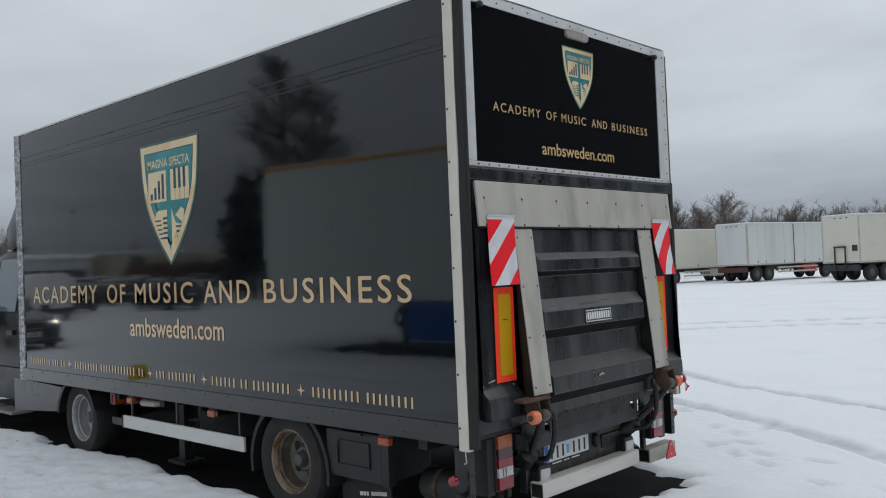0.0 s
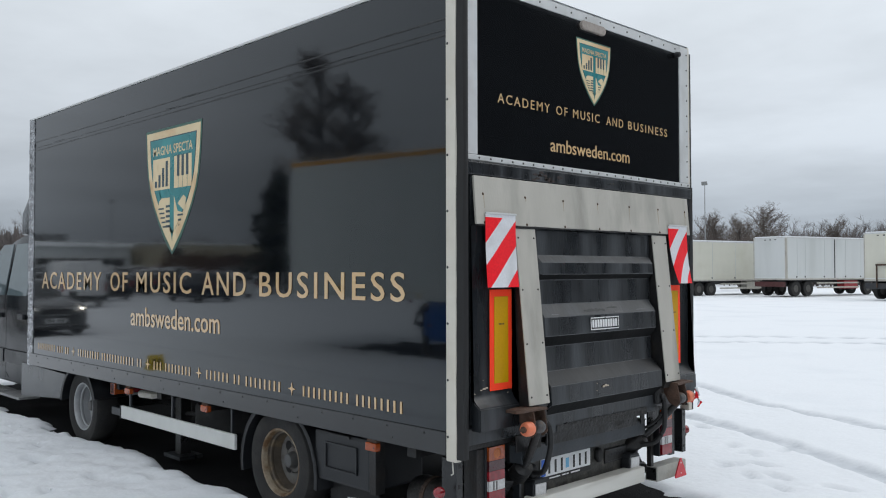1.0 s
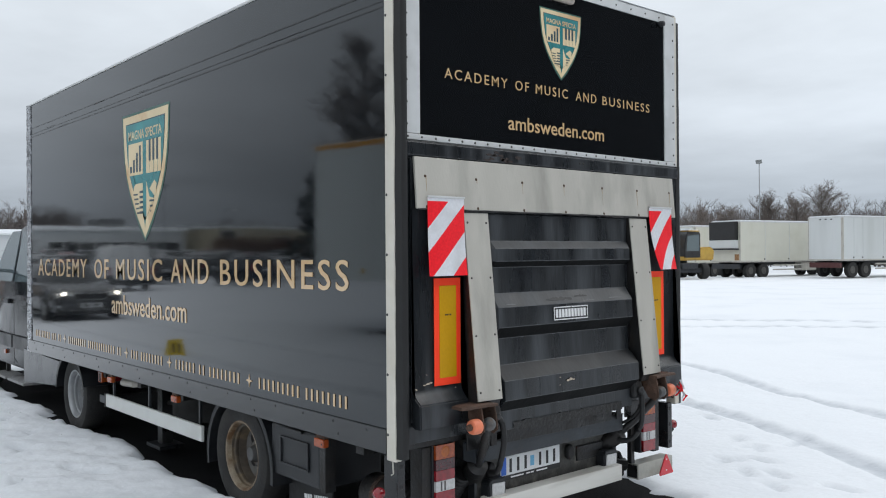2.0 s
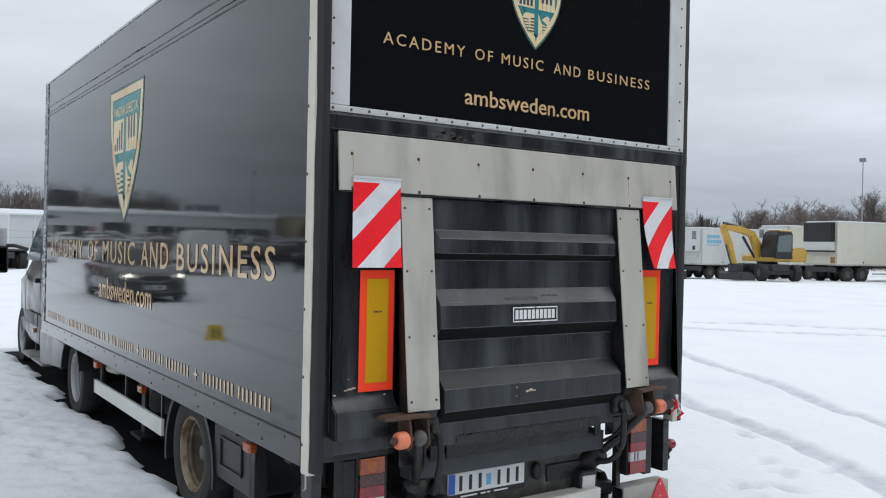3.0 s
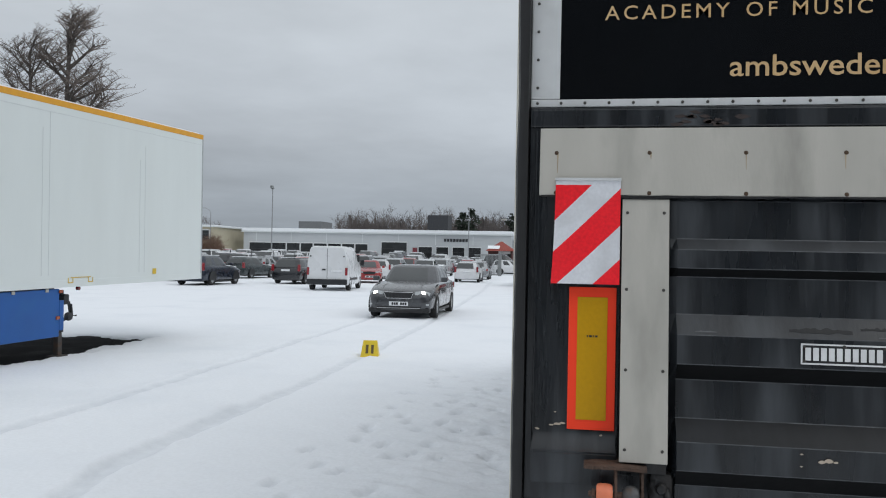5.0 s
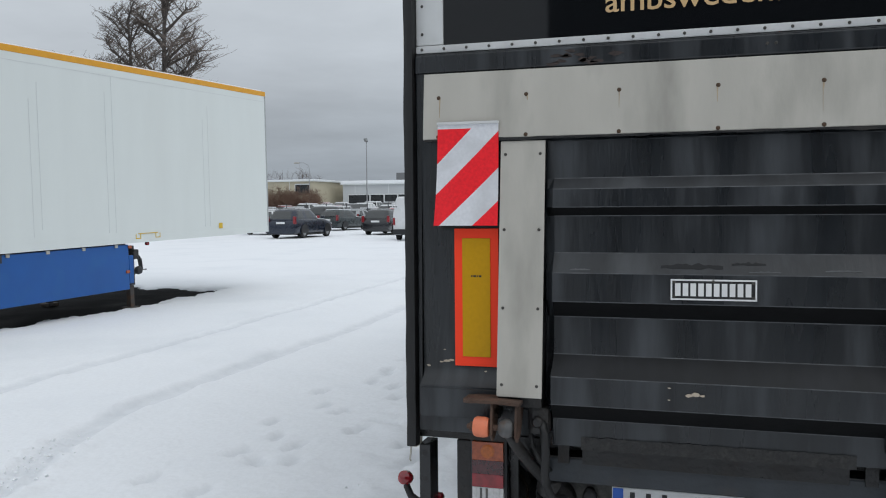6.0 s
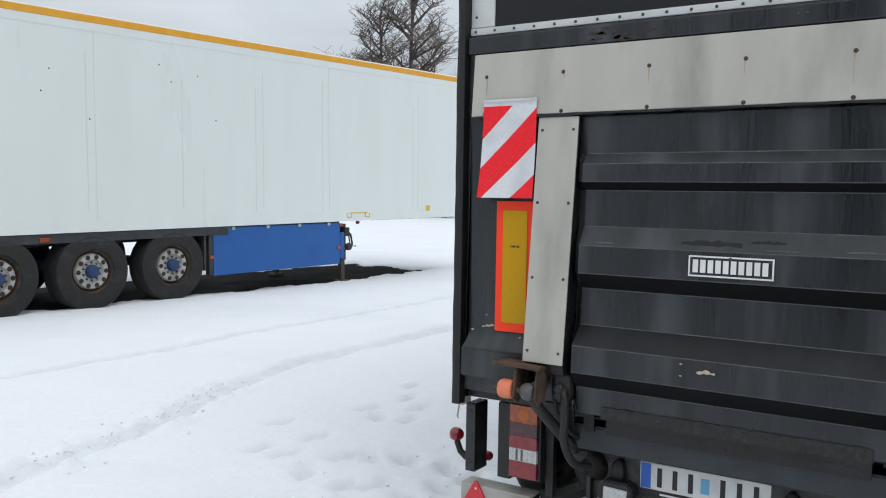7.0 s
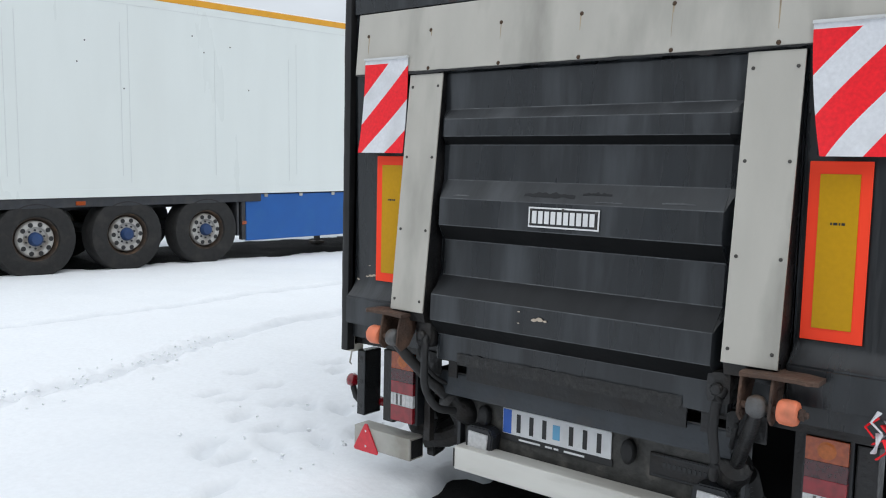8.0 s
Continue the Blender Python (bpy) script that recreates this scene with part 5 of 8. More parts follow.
def shield_outline(w, h, grow=0.0):
    """Half widths down a shield; grow shrinks the outline inwards."""
    pts = []
    for t, f in ((0.0, 0.5), (0.12, 0.492), (0.25, 0.478), (0.38, 0.455), (0.50, 0.415), (0.62, 0.350), (0.74, 0.262), (0.86, 0.160), (0.94, 0.078)):
        pts.append((f * w - grow, -grow - t * (h - 2.3 * grow)))
    return [(-x, y) for x, y in pts[::-1]] + pts + [(0.0, -h + grow * 1.3)]


def shield(parent, m, w, h):
    s = part("shield", prism(shield_outline(w, h), 0.0015, m), GREEN_EDGE, parent, "teal and gold shield emblem")
    up = m @ Matrix.Translation((0, 0, 0.0016))
    part("shield_band", prism(shield_outline(w, h, 0.022 * w), 0.0012, up), GOLD_PALE, s)
    up = m @ Matrix.Translation((0, 0, 0.0029))
    part("shield_edge", prism(shield_outline(w, h, 0.085 * w), 0.0008, up), NAVY, s)
    up = m @ Matrix.Translation((0, 0, 0.0038))
    part("shield_field", prism(shield_outline(w, h, 0.094 * w), 0.0008, up), TEAL, s)
    up = m @ Matrix.Translation((0, 0, 0.0047))

    def at(px, py):
        return (px * w, (0.93 * py + 0.056) * w)

    bm = bmesh.new()

    def done(name):
        nonlocal bm
        part(name, bm, [GOLD_PALE, NAVY], s)
        bm = bmesh.new()

    def quad(x0, y0, x1, y1, mi):
        add_prism(bm, [at(x0, y0), at(x1, y0), at(x1, y1), at(x0, y1)], 0.0008 if mi == 0 else 0.0013, up, mi)

    # rising columns on a gold square
    quad(-0.35, -0.63, -0.04, -0.34, 0)
    for k, hgt in enumerate((0.06, 0.115, 0.175, 0.235)):
        quad(-0.315 + k * 0.066, -0.605, -0.275 + k * 0.066, -0.605 + hgt, 1)
    done("column_sign")
    # piano keys
    for k in range(4):
        quad(0.035 + k * 0.077, -0.63, 0.105 + k * 0.077, -0.34, 0)
        done("white_key")
    for k in range(3):
        quad(0.088 + k * 0.077, -0.525, 0.129 + k * 0.077, -0.335, 1)
        done("black_key")
    # microphone
    add_prism(bm, [at(*p) for p in ((-0.04, -0.71), (-0.19, -0.71), (-0.235, -0.74), (-0.245, -0.80), (-0.205, -0.90), (-0.13, -0.98), (-0.04, -1.02 if h > 1.03 * w else -0.98))], 0.0008, up, 0)
    for k in range(5):
        quad(-0.245 + 0.02 * k, -0.815 - 0.042 * k, -0.145 + 0.01 * k, -0.80 - 0.042 * k, 1)
        quad(-0.11, -0.80 - 0.046 * k, -0.04, -0.778 - 0.046 * k, 1)
    done("microphone_sign")
    # guitar head
    add_prism(bm, [at(*p) for p in ((0.035, -0.70), (0.035, -1.02 if h > 1.03 * w else -0.98), (0.12, -0.93), (0.20, -0.86), (0.10, -0.84))], 0.0008, up, 0)
    add_prism(bm, [at(*p) for p in ((0.10, -0.77), (0.20, -0.70), (0.245, -0.73), (0.235, -0.78), (0.245, -0.81), (0.20, -0.835))], 0.0008, up, 0)
    for k in range(3):
        quad(0.10 + 0.01 * k, -0.885 - 0.045 * k, 0.19 - 0.03 * k, -0.868 - 0.045 * k, 1)
    done("guitar_sign")
    bm.free()
    part("motto", place(letters("MAGNA SPECTA", 0.70 * w, 0.078 * w, 1.0, 0.001, 0.01), up @ Matrix.Translation((-0.35 * w, -0.232 * w, 0))), GOLD_PALE, s)


shield(box_trailer, on_side(-3.285, 2.910, 0.001), 0.975, 1.062)
shield(box_trailer, on_rear(1.290, 3.212, -0.0015), 0.385, 0.423)


# ---- the tractor under the box ----
tractor = thing("tractor_van", "dark crew cab tractor van coupled to the box trailer", "truck")


def loft(sections, closed_ends=True, mi=None):
    """Rings of points, all of one length, joined one to the next."""
    bm = bmesh.new()
    rings = [[bm.verts.new(p) for p in s] for s in sections]
    n = len(rings[0])
    for i, (a, b) in enumerate(zip(rings, rings[1:])):
        for k in range(n):
            f = bm.faces.new((a[k], a[(k + 1) % n], b[(k + 1) % n], b[k]))
            if mi:
                f.material_index = mi(i, k)
    if closed_ends:
        bm.faces.new(rings[0][::-1])
        bm.faces.new(rings[-1])
    bmesh.ops.recalc_face_normals(bm, faces=bm.faces[:])
    return bm


def cab_section(x, zlow, belt, ztop, yo, yr):
    """A cross-section of a van body: yo outer half width, yr roof half width, about the middle of the box."""
    c = BW / 2
    pts = [(-yo + 0.03, zlow), (-yo, zlow + 0.12), (-yo, belt), (-yr - 0.04, max(belt, ztop - 0.16)), (-yr, max(belt, ztop - 0.05)), (-yr + 0.12, ztop)]
    pts = pts + [(-p[0], p[1]) for p in pts[::-1]]
    return [(x, c + p[0], p[1]) for p in pts]


secs = [cab_section(-10.25, 0.45, 0.80, 0.92, 0.80, 0.66), cab_section(-10.1, 0.38, 0.98, 1.08, 0.93, 0.75), cab_section(-9.75, 0.36, 1.12, 1.22, 1.0, 0.80), cab_section(-9.25, 0.36, 1.22, 1.36, 1.02, 0.85),
        cab_section(-8.75, 0.36, 1.38, 1.86, 1.03, 0.86), cab_section(-8.35, 0.36, 1.40, 2.13, 1.04, 0.86), cab_section(-7.9, 0.36, 1.42, 2.20, 1.04, 0.88), cab_section(-7.2, 0.36, 1.42, 2.22, 1.04, 0.88), cab_section(-6.95, 0.36, 1.42, 2.20, 1.03, 0.87)]
cab = part("cab", loft(secs), CAB_PAINT, tractor, "dark metallic crew cab", True)
yl = BW / 2 - 1.04


def side_poly(pts, depth, material, name, parent, out=0.0, label=""):
    return part(name, prism(pts, depth, Matrix(((1, 0, 0, 0), (0, 0, -1, yl - out + 0.002), (0, 1, 0, 0), (0, 0, 0, 1)))), material, parent, label)


def lean(bm_ob, z0):
    """Windows lean inwards above the belt line."""
    for v in bm_ob.data.vertices:
        if v.co.z > z0:
            v.co.y += (v.co.z - z0) * 0.175
    return bm_ob


lean(side_poly([(-9.02, 1.42), (-8.08, 1.42), (-8.08, 2.05), (-8.45, 2.05), (-8.62, 1.93)], 0.012, GLASS_DARK, "side_window", cab, 0.004), 1.40)
lean(side_poly([(-7.98, 1.42), (-7.30, 1.42), (-7.30, 2.05), (-7.98, 2.05)], 0.012, GLASS_DARK, "side_window", cab, 0.004), 1.40)
for x in (-8.03, -7.22, -9.10):
    side_poly([(x - 0.006, 0.40), (x + 0.006, 0.40), (x + 0.006, 1.42), (x - 0.006, 1.42)], 0.004, INK, "door_gap", cab, 0.0)
side_poly([(-9.0, 0.60), (-8.06, 0.60), (-8.06, 0.755), (-9.0, 0.755)], 0.02, PLASTIC, "rub_strip", cab, 0.006, "black plastic rub strip")
side_poly([(-8.0, 0.60), (-7.1, 0.60), (-7.1, 0.755), (-8.0, 0.755)], 0.02, PLASTIC, "rub_strip", cab, 0.006, "black plastic rub strip")
for x in (-8.28, -7.45):
    part("door_handle", box(x - 0.10, x + 0.10, yl - 0.035, yl + 0.0, 1.14, 1.20, 0.012), PLASTIC, cab, "black door handle")
side_poly([(-8.42, 0.50), (-8.34, 0.50), (-8.34, 0.55), (-8.42, 0.55)], 0.02, AMBER, "side_marker", cab, 0.004)
mirror = part("mirror_arm", tube([(-8.95, yl, 1.55), (-9.0, yl - 0.16, 1.60), (-9.0, yl - 0.26, 1.60)], 0.025, 8), PLASTIC, tractor, "black mirror arm")
part("mirror", box(-9.06, -8.94, yl - 0.50, yl - 0.24, 1.24, 1.60, 0.03), PLASTIC, mirror, "black plastic wing mirror", True)
part("mirror_glass", box(-8.9385, -8.934, yl - 0.475, yl - 0.265, 1.27, 1.57, 0.002), mat("mirror_glass", (0.16, 0.18, 0.18), 0.02, metal=1.0, vary=0.01, rough_vary=0.01), mirror)
part("step", box(-8.72, -8.05, yl - 0.10, yl + 0.14, 0.215, 0.245, 0.006), STEP_GRID, tractor, "steel tread step")
part("step", box(-7.95, -7.25, yl - 0.10, yl + 0.14, 0.215, 0.245, 0.006), STEP_GRID, tractor, "steel tread step")
for x in (-8.6, -7.4):
    part("step_hanger", box(x - 0.02, x + 0.02, yl + 0.05, yl + 0.10, 0.24, 0.42, 0.003), SOOT_STEEL, tractor)
# air deflector on the cab roof
dsec = []
for x, zt, hw in ((-8.35, 2.20, 0.62), (-8.15, 2.38, 0.80), (-7.85, 2.62, 0.92), (-7.5, 2.82, 0.98), (-7.2, 2.92, 1.0), (-6.95, 2.96, 1.0)):
    c = BW / 2
    pts = [(-hw, 2.17), (-hw, 2.17 + (zt - 2.17) * 0.55), (-hw + 0.07, zt - 0.07), (-hw + 0.25, zt)]
    pts = pts + [(-p[0], p[1]) for p in pts[::-1]]
    dsec.append([(x, c + p[0], p[1]) for p in pts])
deflector = part("air_deflector", loft(dsec), CAB_PAINT, tractor, "dark roof air deflector", True)
bm = bmesh.new()
for k in range(30):
    for s in (-1,):
        t = k / 29
        x = -8.2 + 1.2 * t
        add_lathe(bm, [(0.001, -0.02), (0.07 + 0.03 * random.random(), -0.012), (0.08, 0.01), (0.04, 0.028), (0.001, 0.034)], 10, pose(x, BW / 2 - 0.58 - 0.30 * t + random.uniform(-0.05, 0.1), 2.36 + 0.56 * min(1, t * 1.2)))
tagged(part("cab_snow", bm, SNOW_CAP, None, smooth=True), "snow caught on the cab deflector", "snow", kind="stuff")
part("windscreen", box(-8.95, -8.93, 0.45, 2.05, 1.45, 1.46), GLASS_DARK, cab)
for y, f in ((yl + 0.13, -1), (BW - yl - 0.13, 1)):
    wheel(tractor, -9.55, y, 0.372, 0.20, RIM_SILVER, 0.085, HUB_GREY, f)
for y, f in ((0.19, -1), (BW - 0.19, 1)):
    wheel(tractor, -5.32, y, 0.365, 0.21, RIM_SILVER, 0.135, HUB_GREY, f, holes=6)
fender(tractor, -5.32, 0.03, 0.34, 0.45, 0.33, 20, 172, PLASTIC)
skirt_pts = [(-6.93, 0.315), (-5.78, 0.40), (-5.74, 0.52), (-5.64, 0.66), (-6.93, 0.69)]
part("side_skirt", prism(skirt_pts, 0.02, Matrix(((1, 0, 0, 0), (0, 0, -1, 0.055), (0, 1, 0, 0), (0, 0, 0, 1))), 0.003), mat("dusty_skirt", (0.028, 0.031, 0.035), 0.2, vary=0.2, stain=(0.085, 0.09, 0.095), stain_amount=0.6, stain_scale=2.5), tractor, "dusty dark side skirt")
for y in (0.78, 1.68):
    part("chassis_rail", box(-9.2, -4.4, y, y + 0.08, 0.34, 0.49, 0.006), SOOT_STEEL, tractor)
part("axle", tube([(-5.32, 0.2, 0.365), (-5.32, 2.3, 0.365)], 0.06, 8), SOOT_STEEL, tractor)
lampb = part("rear_lamp", box(-4.70, -4.62, 0.10, 0.55, 0.55, 0.66, 0.008), RED_LENS, tractor, "red and amber tractor tail lamp")
part("lens", box(-4.705, -4.615, 0.10, 0.20, 0.551, 0.659, 0.006), AMBER, lampb)
part("rear_guard", box(-4.72, -4.35, 0.12, 0.16, 0.36, 0.43, 0.004), DARK_STEEL, tractor)

# ---- white refrigerated trailer ----
COOL_WHITE = mat("white_fridge_panel", (0.71, 0.75, 0.735), 0.35, vary=0.02, scale=3, stretch=(1, 1, 0.2), stain=(0.66, 0.69, 0.67), stain_amount=0.3, stain_scale=1.0)
ORANGE_RAIL = mat("orange_roof_rail", (0.72, 0.34, 0.02), 0.45, vary=0.06)
BLUE_PLASTIC = mat("blue_skirt_panel", (0.006, 0.088, 0.33), 0.4, vary=0.08, scale=2, stain=(0.02, 0.12, 0.33), stain_amount=0.4, stain_scale=3)
CHASSIS = mat("grey_black_chassis", (0.025, 0.027, 0.032), 0.6, vary=0.25, stain=(0.07, 0.065, 0.06), stain_amount=0.5, stain_scale=5)
YELLOW = mat("yellow_paint", (0.65, 0.44, 0.03), 0.5, vary=0.08)
BLUE_HUB = mat("blue_hub", (0.012, 0.04, 0.12), 0.5, vary=0.2)
RUSTY_LEG = mat("rust_smeared_leg", (0.05, 0.042, 0.038), 0.6, vary=0.3, scale=14, stain=(0.12, 0.06, 0.03), stain_amount=0.6, stain_scale=9)
reefer = thing("semi_trailer", "long white refrigerated semi trailer with orange rail and blue skirt", "trailer")
RL = 13.0
body = part("body", box(0.0, RL, -2.5, 0.0, 1.06, 3.90, 0.012), COOL_WHITE, reefer, "white insulated panel body")
part("roof_rail", box(-0.004, RL + 0.004, -0.03, 0.006, 3.815, 3.908, 0.006), ORANGE_RAIL, body, "orange roof rail")
part("roof_rail", box(-0.006, -0.0005, -2.47, -0.03, 3.815, 3.908, 0.004), ORANGE_RAIL, body, "orange roof rail")
part("corner_trim", box(-0.008, 0.03, -0.05, 0.008, 1.06, 3.814, 0.006), mat("grey_corner_trim", (0.42, 0.44, 0.45), 0.45, metal=0.2), body)
part("lower_rail", box(0.0, RL, 0.0005, 0.006, 1.06, 1.17, 0.002), COOL_WHITE, body)
SEAM = mat("panel_seam_shade", (0.64, 0.67, 0.67), 0.4, vary=0.05)
for x in (1.9, 2.05, 4.3, 4.45, 5.75, 5.9, 7.25, 8.6, 8.72, 10.1, 10.25, 11.6):
    part("panel_seam", box(x, x + 0.008, -0.001, 0.0035, 1.25 + (0.0 if int(x * 10) % 3 else 0.1), 3.70 - 0.25 * (int(x * 7) % 3), 0), SEAM, body)
part("upper_seam", box(0.05, RL, -0.001, 0.003, 3.70, 3.708), SEAM, body)
bm = bmesh.new()
for k in range(7):
    add_lathe(bm, [(0.012, 0), (0.008, 0.002)], 8, Matrix.Translation((6.5 + 4 * random.random(), 0.0005, 2.4 + random.random())) @ pose(0, 0, 0, -90, 0, 0))
part("scratch_dots", bm, CHASSIS, body)
part("yellow_label", box(1.55, 1.66, 0.0065, 0.009, 1.20, 1.30, 0.001), YELLOW, body)
tri_bm = bmesh.new()
for x in (3.35, 3.82):
    for a, b, c, d in ((x - 0.06, 1.12, x + 0.06, 1.135), (x - 0.06, 1.12, x - 0.045, 1.20), (x + 0.045, 1.12, x + 0.06, 1.20)):
        add_box(tri_bm, a, c, 0.0065, 0.009, b, d)
add_box(tri_bm, 3.35, 3.82, 0.0065, 0.009, 1.20, 1.212)
part("lifting_mark", tri_bm, YELLOW, body)
part("snow_lip", box(0.05, RL - 0.05, -2.45, -0.05, 3.902, 3.94, 0.015), SNOW_CAP, body)
for y in (-0.55, -1.95):
    part("frame_beam", box(3.6, RL - 0.1, y - 0.08, y + 0.08, 0.86, 1.055, 0.005), CHASSIS, reefer)
part("side_beam", box(6.45, RL - 0.05, -0.14, -0.01, 0.93, 1.055, 0.006), CHASSIS, reefer)
skirt = part("skirt_panel", box(4.02, 6.72, -0.09, -0.03, 0.31, 1.04, 0.01), BLUE_PLASTIC, reefer, "blue plastic side skirt")
for x in (4.30, 4.98, 5.66, 6.35):
    part("skirt_clip", box(x - 0.03, x + 0.03, -0.028, -0.012, 1.0, 1.05, 0.004), ALU, skirt)
for x, z in ((4.06, 0.60), (6.76, 0.60), (6.76, 1.0), (4.00, 1.0)):
    part("orange_marker", box(x - 0.04, x + 0.04, -0.028, -0.012, z - 0.025, z + 0.025, 0.005), AMBER, reefer)
part("skirt_post", box(6.73, 6.80, -0.12, -0.03, 0.33, 1.05, 0.006), CHASSIS, reefer)
part("skirt_panel", box(3.89, 3.99, -0.10, -0.05, 0.40, 0.86, 0.01), BLUE_PLASTIC, reefer, "small blue skirt end")
for y in (-0.30, -2.10):
    leg = part("landing_leg", box(3.66, 3.78, y - 0.06, y + 0.06, 0.34, 1.0, 0.008), CHASSIS, reefer)
    part("inner_leg", box(3.675, 3.765, y - 0.045, y + 0.045, -0.02, 0.335, 0.006), RUSTY_LEG, leg)
    part("landing_foot", box(3.61, 3.83, y - 0.11, y + 0.11, -0.078, -0.02, 0.012), RUSTY_LEG, leg)
part("leg_brace", tube([(3.72, -0.36, 0.45), (3.72, -2.04, 0.95)], 0.025, 6), CHASSIS, reefer)
part("leg_crank", tube([(3.78, -0.15, 0.8), (3.66, -0.1, 0.78), (3.66, -0.08, 0.60), (3.58, -0.07, 0.60)], 0.014, 6), CHASSIS, reefer)
part("air_hose", tube([(3.73, -0.3, 0.95), (3.53, -0.25, 0.8), (3.48, -0.25, 0.62), (3.63, -0.3, 0.52), (3.78, -0.35, 0.6)], 0.02, 8), RUBBER, reefer, "", True)
part("coupler_box", box(3.68, 3.80, -0.30, -0.12, 0.78, 0.94, 0.02), CHASSIS, reefer)
part("leg_gearbox", lathe([(0.03, 0), (0.06, 0.01), (0.07, 0.04), (0.06, 0.08), (0.03, 0.09)], 12, Matrix.Translation((3.78, -0.10, 0.60)) @ pose(0, 0, 0, -90, 0, 0)), CHASSIS, reefer, "", True)
part("lift_rod", tube([(3.80, -0.14, 0.90), (3.71, -0.12, 0.80), (3.68, -0.12, 0.66), (3.74, -0.12, 0.56), (3.82, -0.14, 0.52)], 0.013, 6), CHASSIS, reefer)
part("rub_plate", box(0.4, 2.6, -1.9, -0.6, 1.02, 1.058, 0.004), CHASSIS, reefer)
part("red_marker", lathe([(0.03, 0), (0.03, 0.05), (0.02, 0.055)], 10, Matrix.Translation((3.45, -0.12, 1.02)) @ pose(0, 0, 0, 90, 0, 0)), RED_LENS, reefer)
part("amber_marker", box(9.27, 9.40, -0.012, 0.004, 0.955, 1.01, 0.004), AMBER, reefer)


def truck_wheel(parent, x, y, z, face, scale=1.0, hub=BLUE_HUB, rim=None):
    r, w = 0.525 * scale, 0.36 * scale
    m = Matrix.Translation((x, y, z)) @ pose(0, 0, 0, 90 if face < 0 else -90, 0, 0)
    prof = [(0.29 * scale, -w * 0.42), (0.31 * scale, -w * 0.5), (r - 0.06, -w * 0.53), (r - 0.015, -w * 0.48), (r, -w * 0.40), (r, w * 0.40), (r - 0.015, w * 0.48), (r - 0.06, w * 0.53), (0.31 * scale, w * 0.5), (0.29 * scale, w * 0.42)]
    ty = part("wheel", lathe(prof, 36, m, True), TYRE, parent, "", True)
    bm = bmesh.new()
    h = w * 0.42
    add_lathe(bm, [(0.302 * scale, h + 0.008), (0.290 * scale, h + 0.004), (0.278 * scale, h - 0.03), (0.262 * scale, h - 0.075), (0.250 * scale, h - 0.08), (0.243 * scale, h - 0.06)], 36, m, 0, False, True)
    bm.faces.ensure_lookup_table()
    bmesh.ops.delete(bm, geom=[f for f in bm.faces if len(f.verts) > 4], context="FACES")
    part("rim", bm, RIM_WELL, ty, "rust-brown rim well", True)
    bm = bmesh.new()
    add_lathe(bm, [(0.246 * scale, h - 0.062), (0.240 * scale, h - 0.022), (0.226 * scale, h - 0.006), (0.165 * scale, h + 0.0), (0.145 * scale, h - 0.03), (0.001, h - 0.03)], 36, m, 0, False, True)
    part("rim_disc", bm, rim or mat_rim, ty, "", True)
    for k in range(10):
        a = 2 * math.pi * k / 10
        bm = bmesh.new()
        add_lathe(bm, [(0.033 * scale, 0), (0.031 * scale, 0.004)], 12, m @ Matrix.Translation((0.197 * scale * math.cos(a), 0.197 * scale * math.sin(a), h - 0.002)))
        part("rim_hole", bm, INK, ty)
    part("hub", lathe([(0.095 * scale, 0), (0.088 * scale, 0.05), (0.065 * scale, 0.075), (0.03 * scale, 0.08)], 16, m @ Matrix.Translation((0, 0, h - 0.022))), hub, ty, "", True)
    for k in range(10):
        a = 2 * math.pi * (k + 0.5) / 10
        bm = bmesh.new()
        add_lathe(bm, [(0.014, 0), (0.014, 0.022), (0.008, 0.028)], 6, m @ Matrix.Translation((0.122 * scale * math.cos(a), 0.122 * scale * math.sin(a), h - 0.032)))
        part("wheel_nut", bm, CHASSIS, ty)
    return ty


RIM_WELL = mat("rusted_rim_well", (0.045, 0.032, 0.024), 0.7, vary=0.4, scale=16, stain=(0.13, 0.075, 0.04), stain_amount=0.7, stain_scale=9)
mat_rim = mat("dirty_white_rim", (0.42, 0.41, 0.39), 0.5, metal=0.2, vary=0.2, scale=12, stain=(0.12, 0.09, 0.06), stain_amount=0.7, stain_scale=6)
for k in range(3):
    x = 7.42 + 1.25 * k
    truck_wheel(reefer, x, -0.20, 0.525, 1)
    truck_wheel(reefer, x, -2.30, 0.525, -1)
    part("axle", tube([(x, -0.3, 0.525), (x, -2.2, 0.525)], 0.08, 8), CHASSIS, reefer)
part("mud_guard", box(6.85, 6.89, -0.42, -0.03, 0.40, 0.95, 0.006), CHASSIS, reefer)
part("mud_guard", box(10.56, 10.62, -0.42, -0.03, 0.40, 0.95, 0.006), CHASSIS, reefer)
part("rear_bumper", box(RL - 0.2, RL - 0.08, -2.4, -0.1, 0.45, 0.58, 0.008), CHASSIS, reefer)
cooler = part("cooling_unit", box(-0.46, -0.012, -2.2, -0.3, 1.9, 3.72, 0.05), COOL_WHITE, reefer, "white cooling unit")
part("grille", box(-0.475, -0.462, -2.0, -0.5, 2.9, 3.55, 0.004), CHASSIS, cooler)
reefer.matrix_world = pose(-12.33, -7.30, 0.15, 0, 0.95, -5)


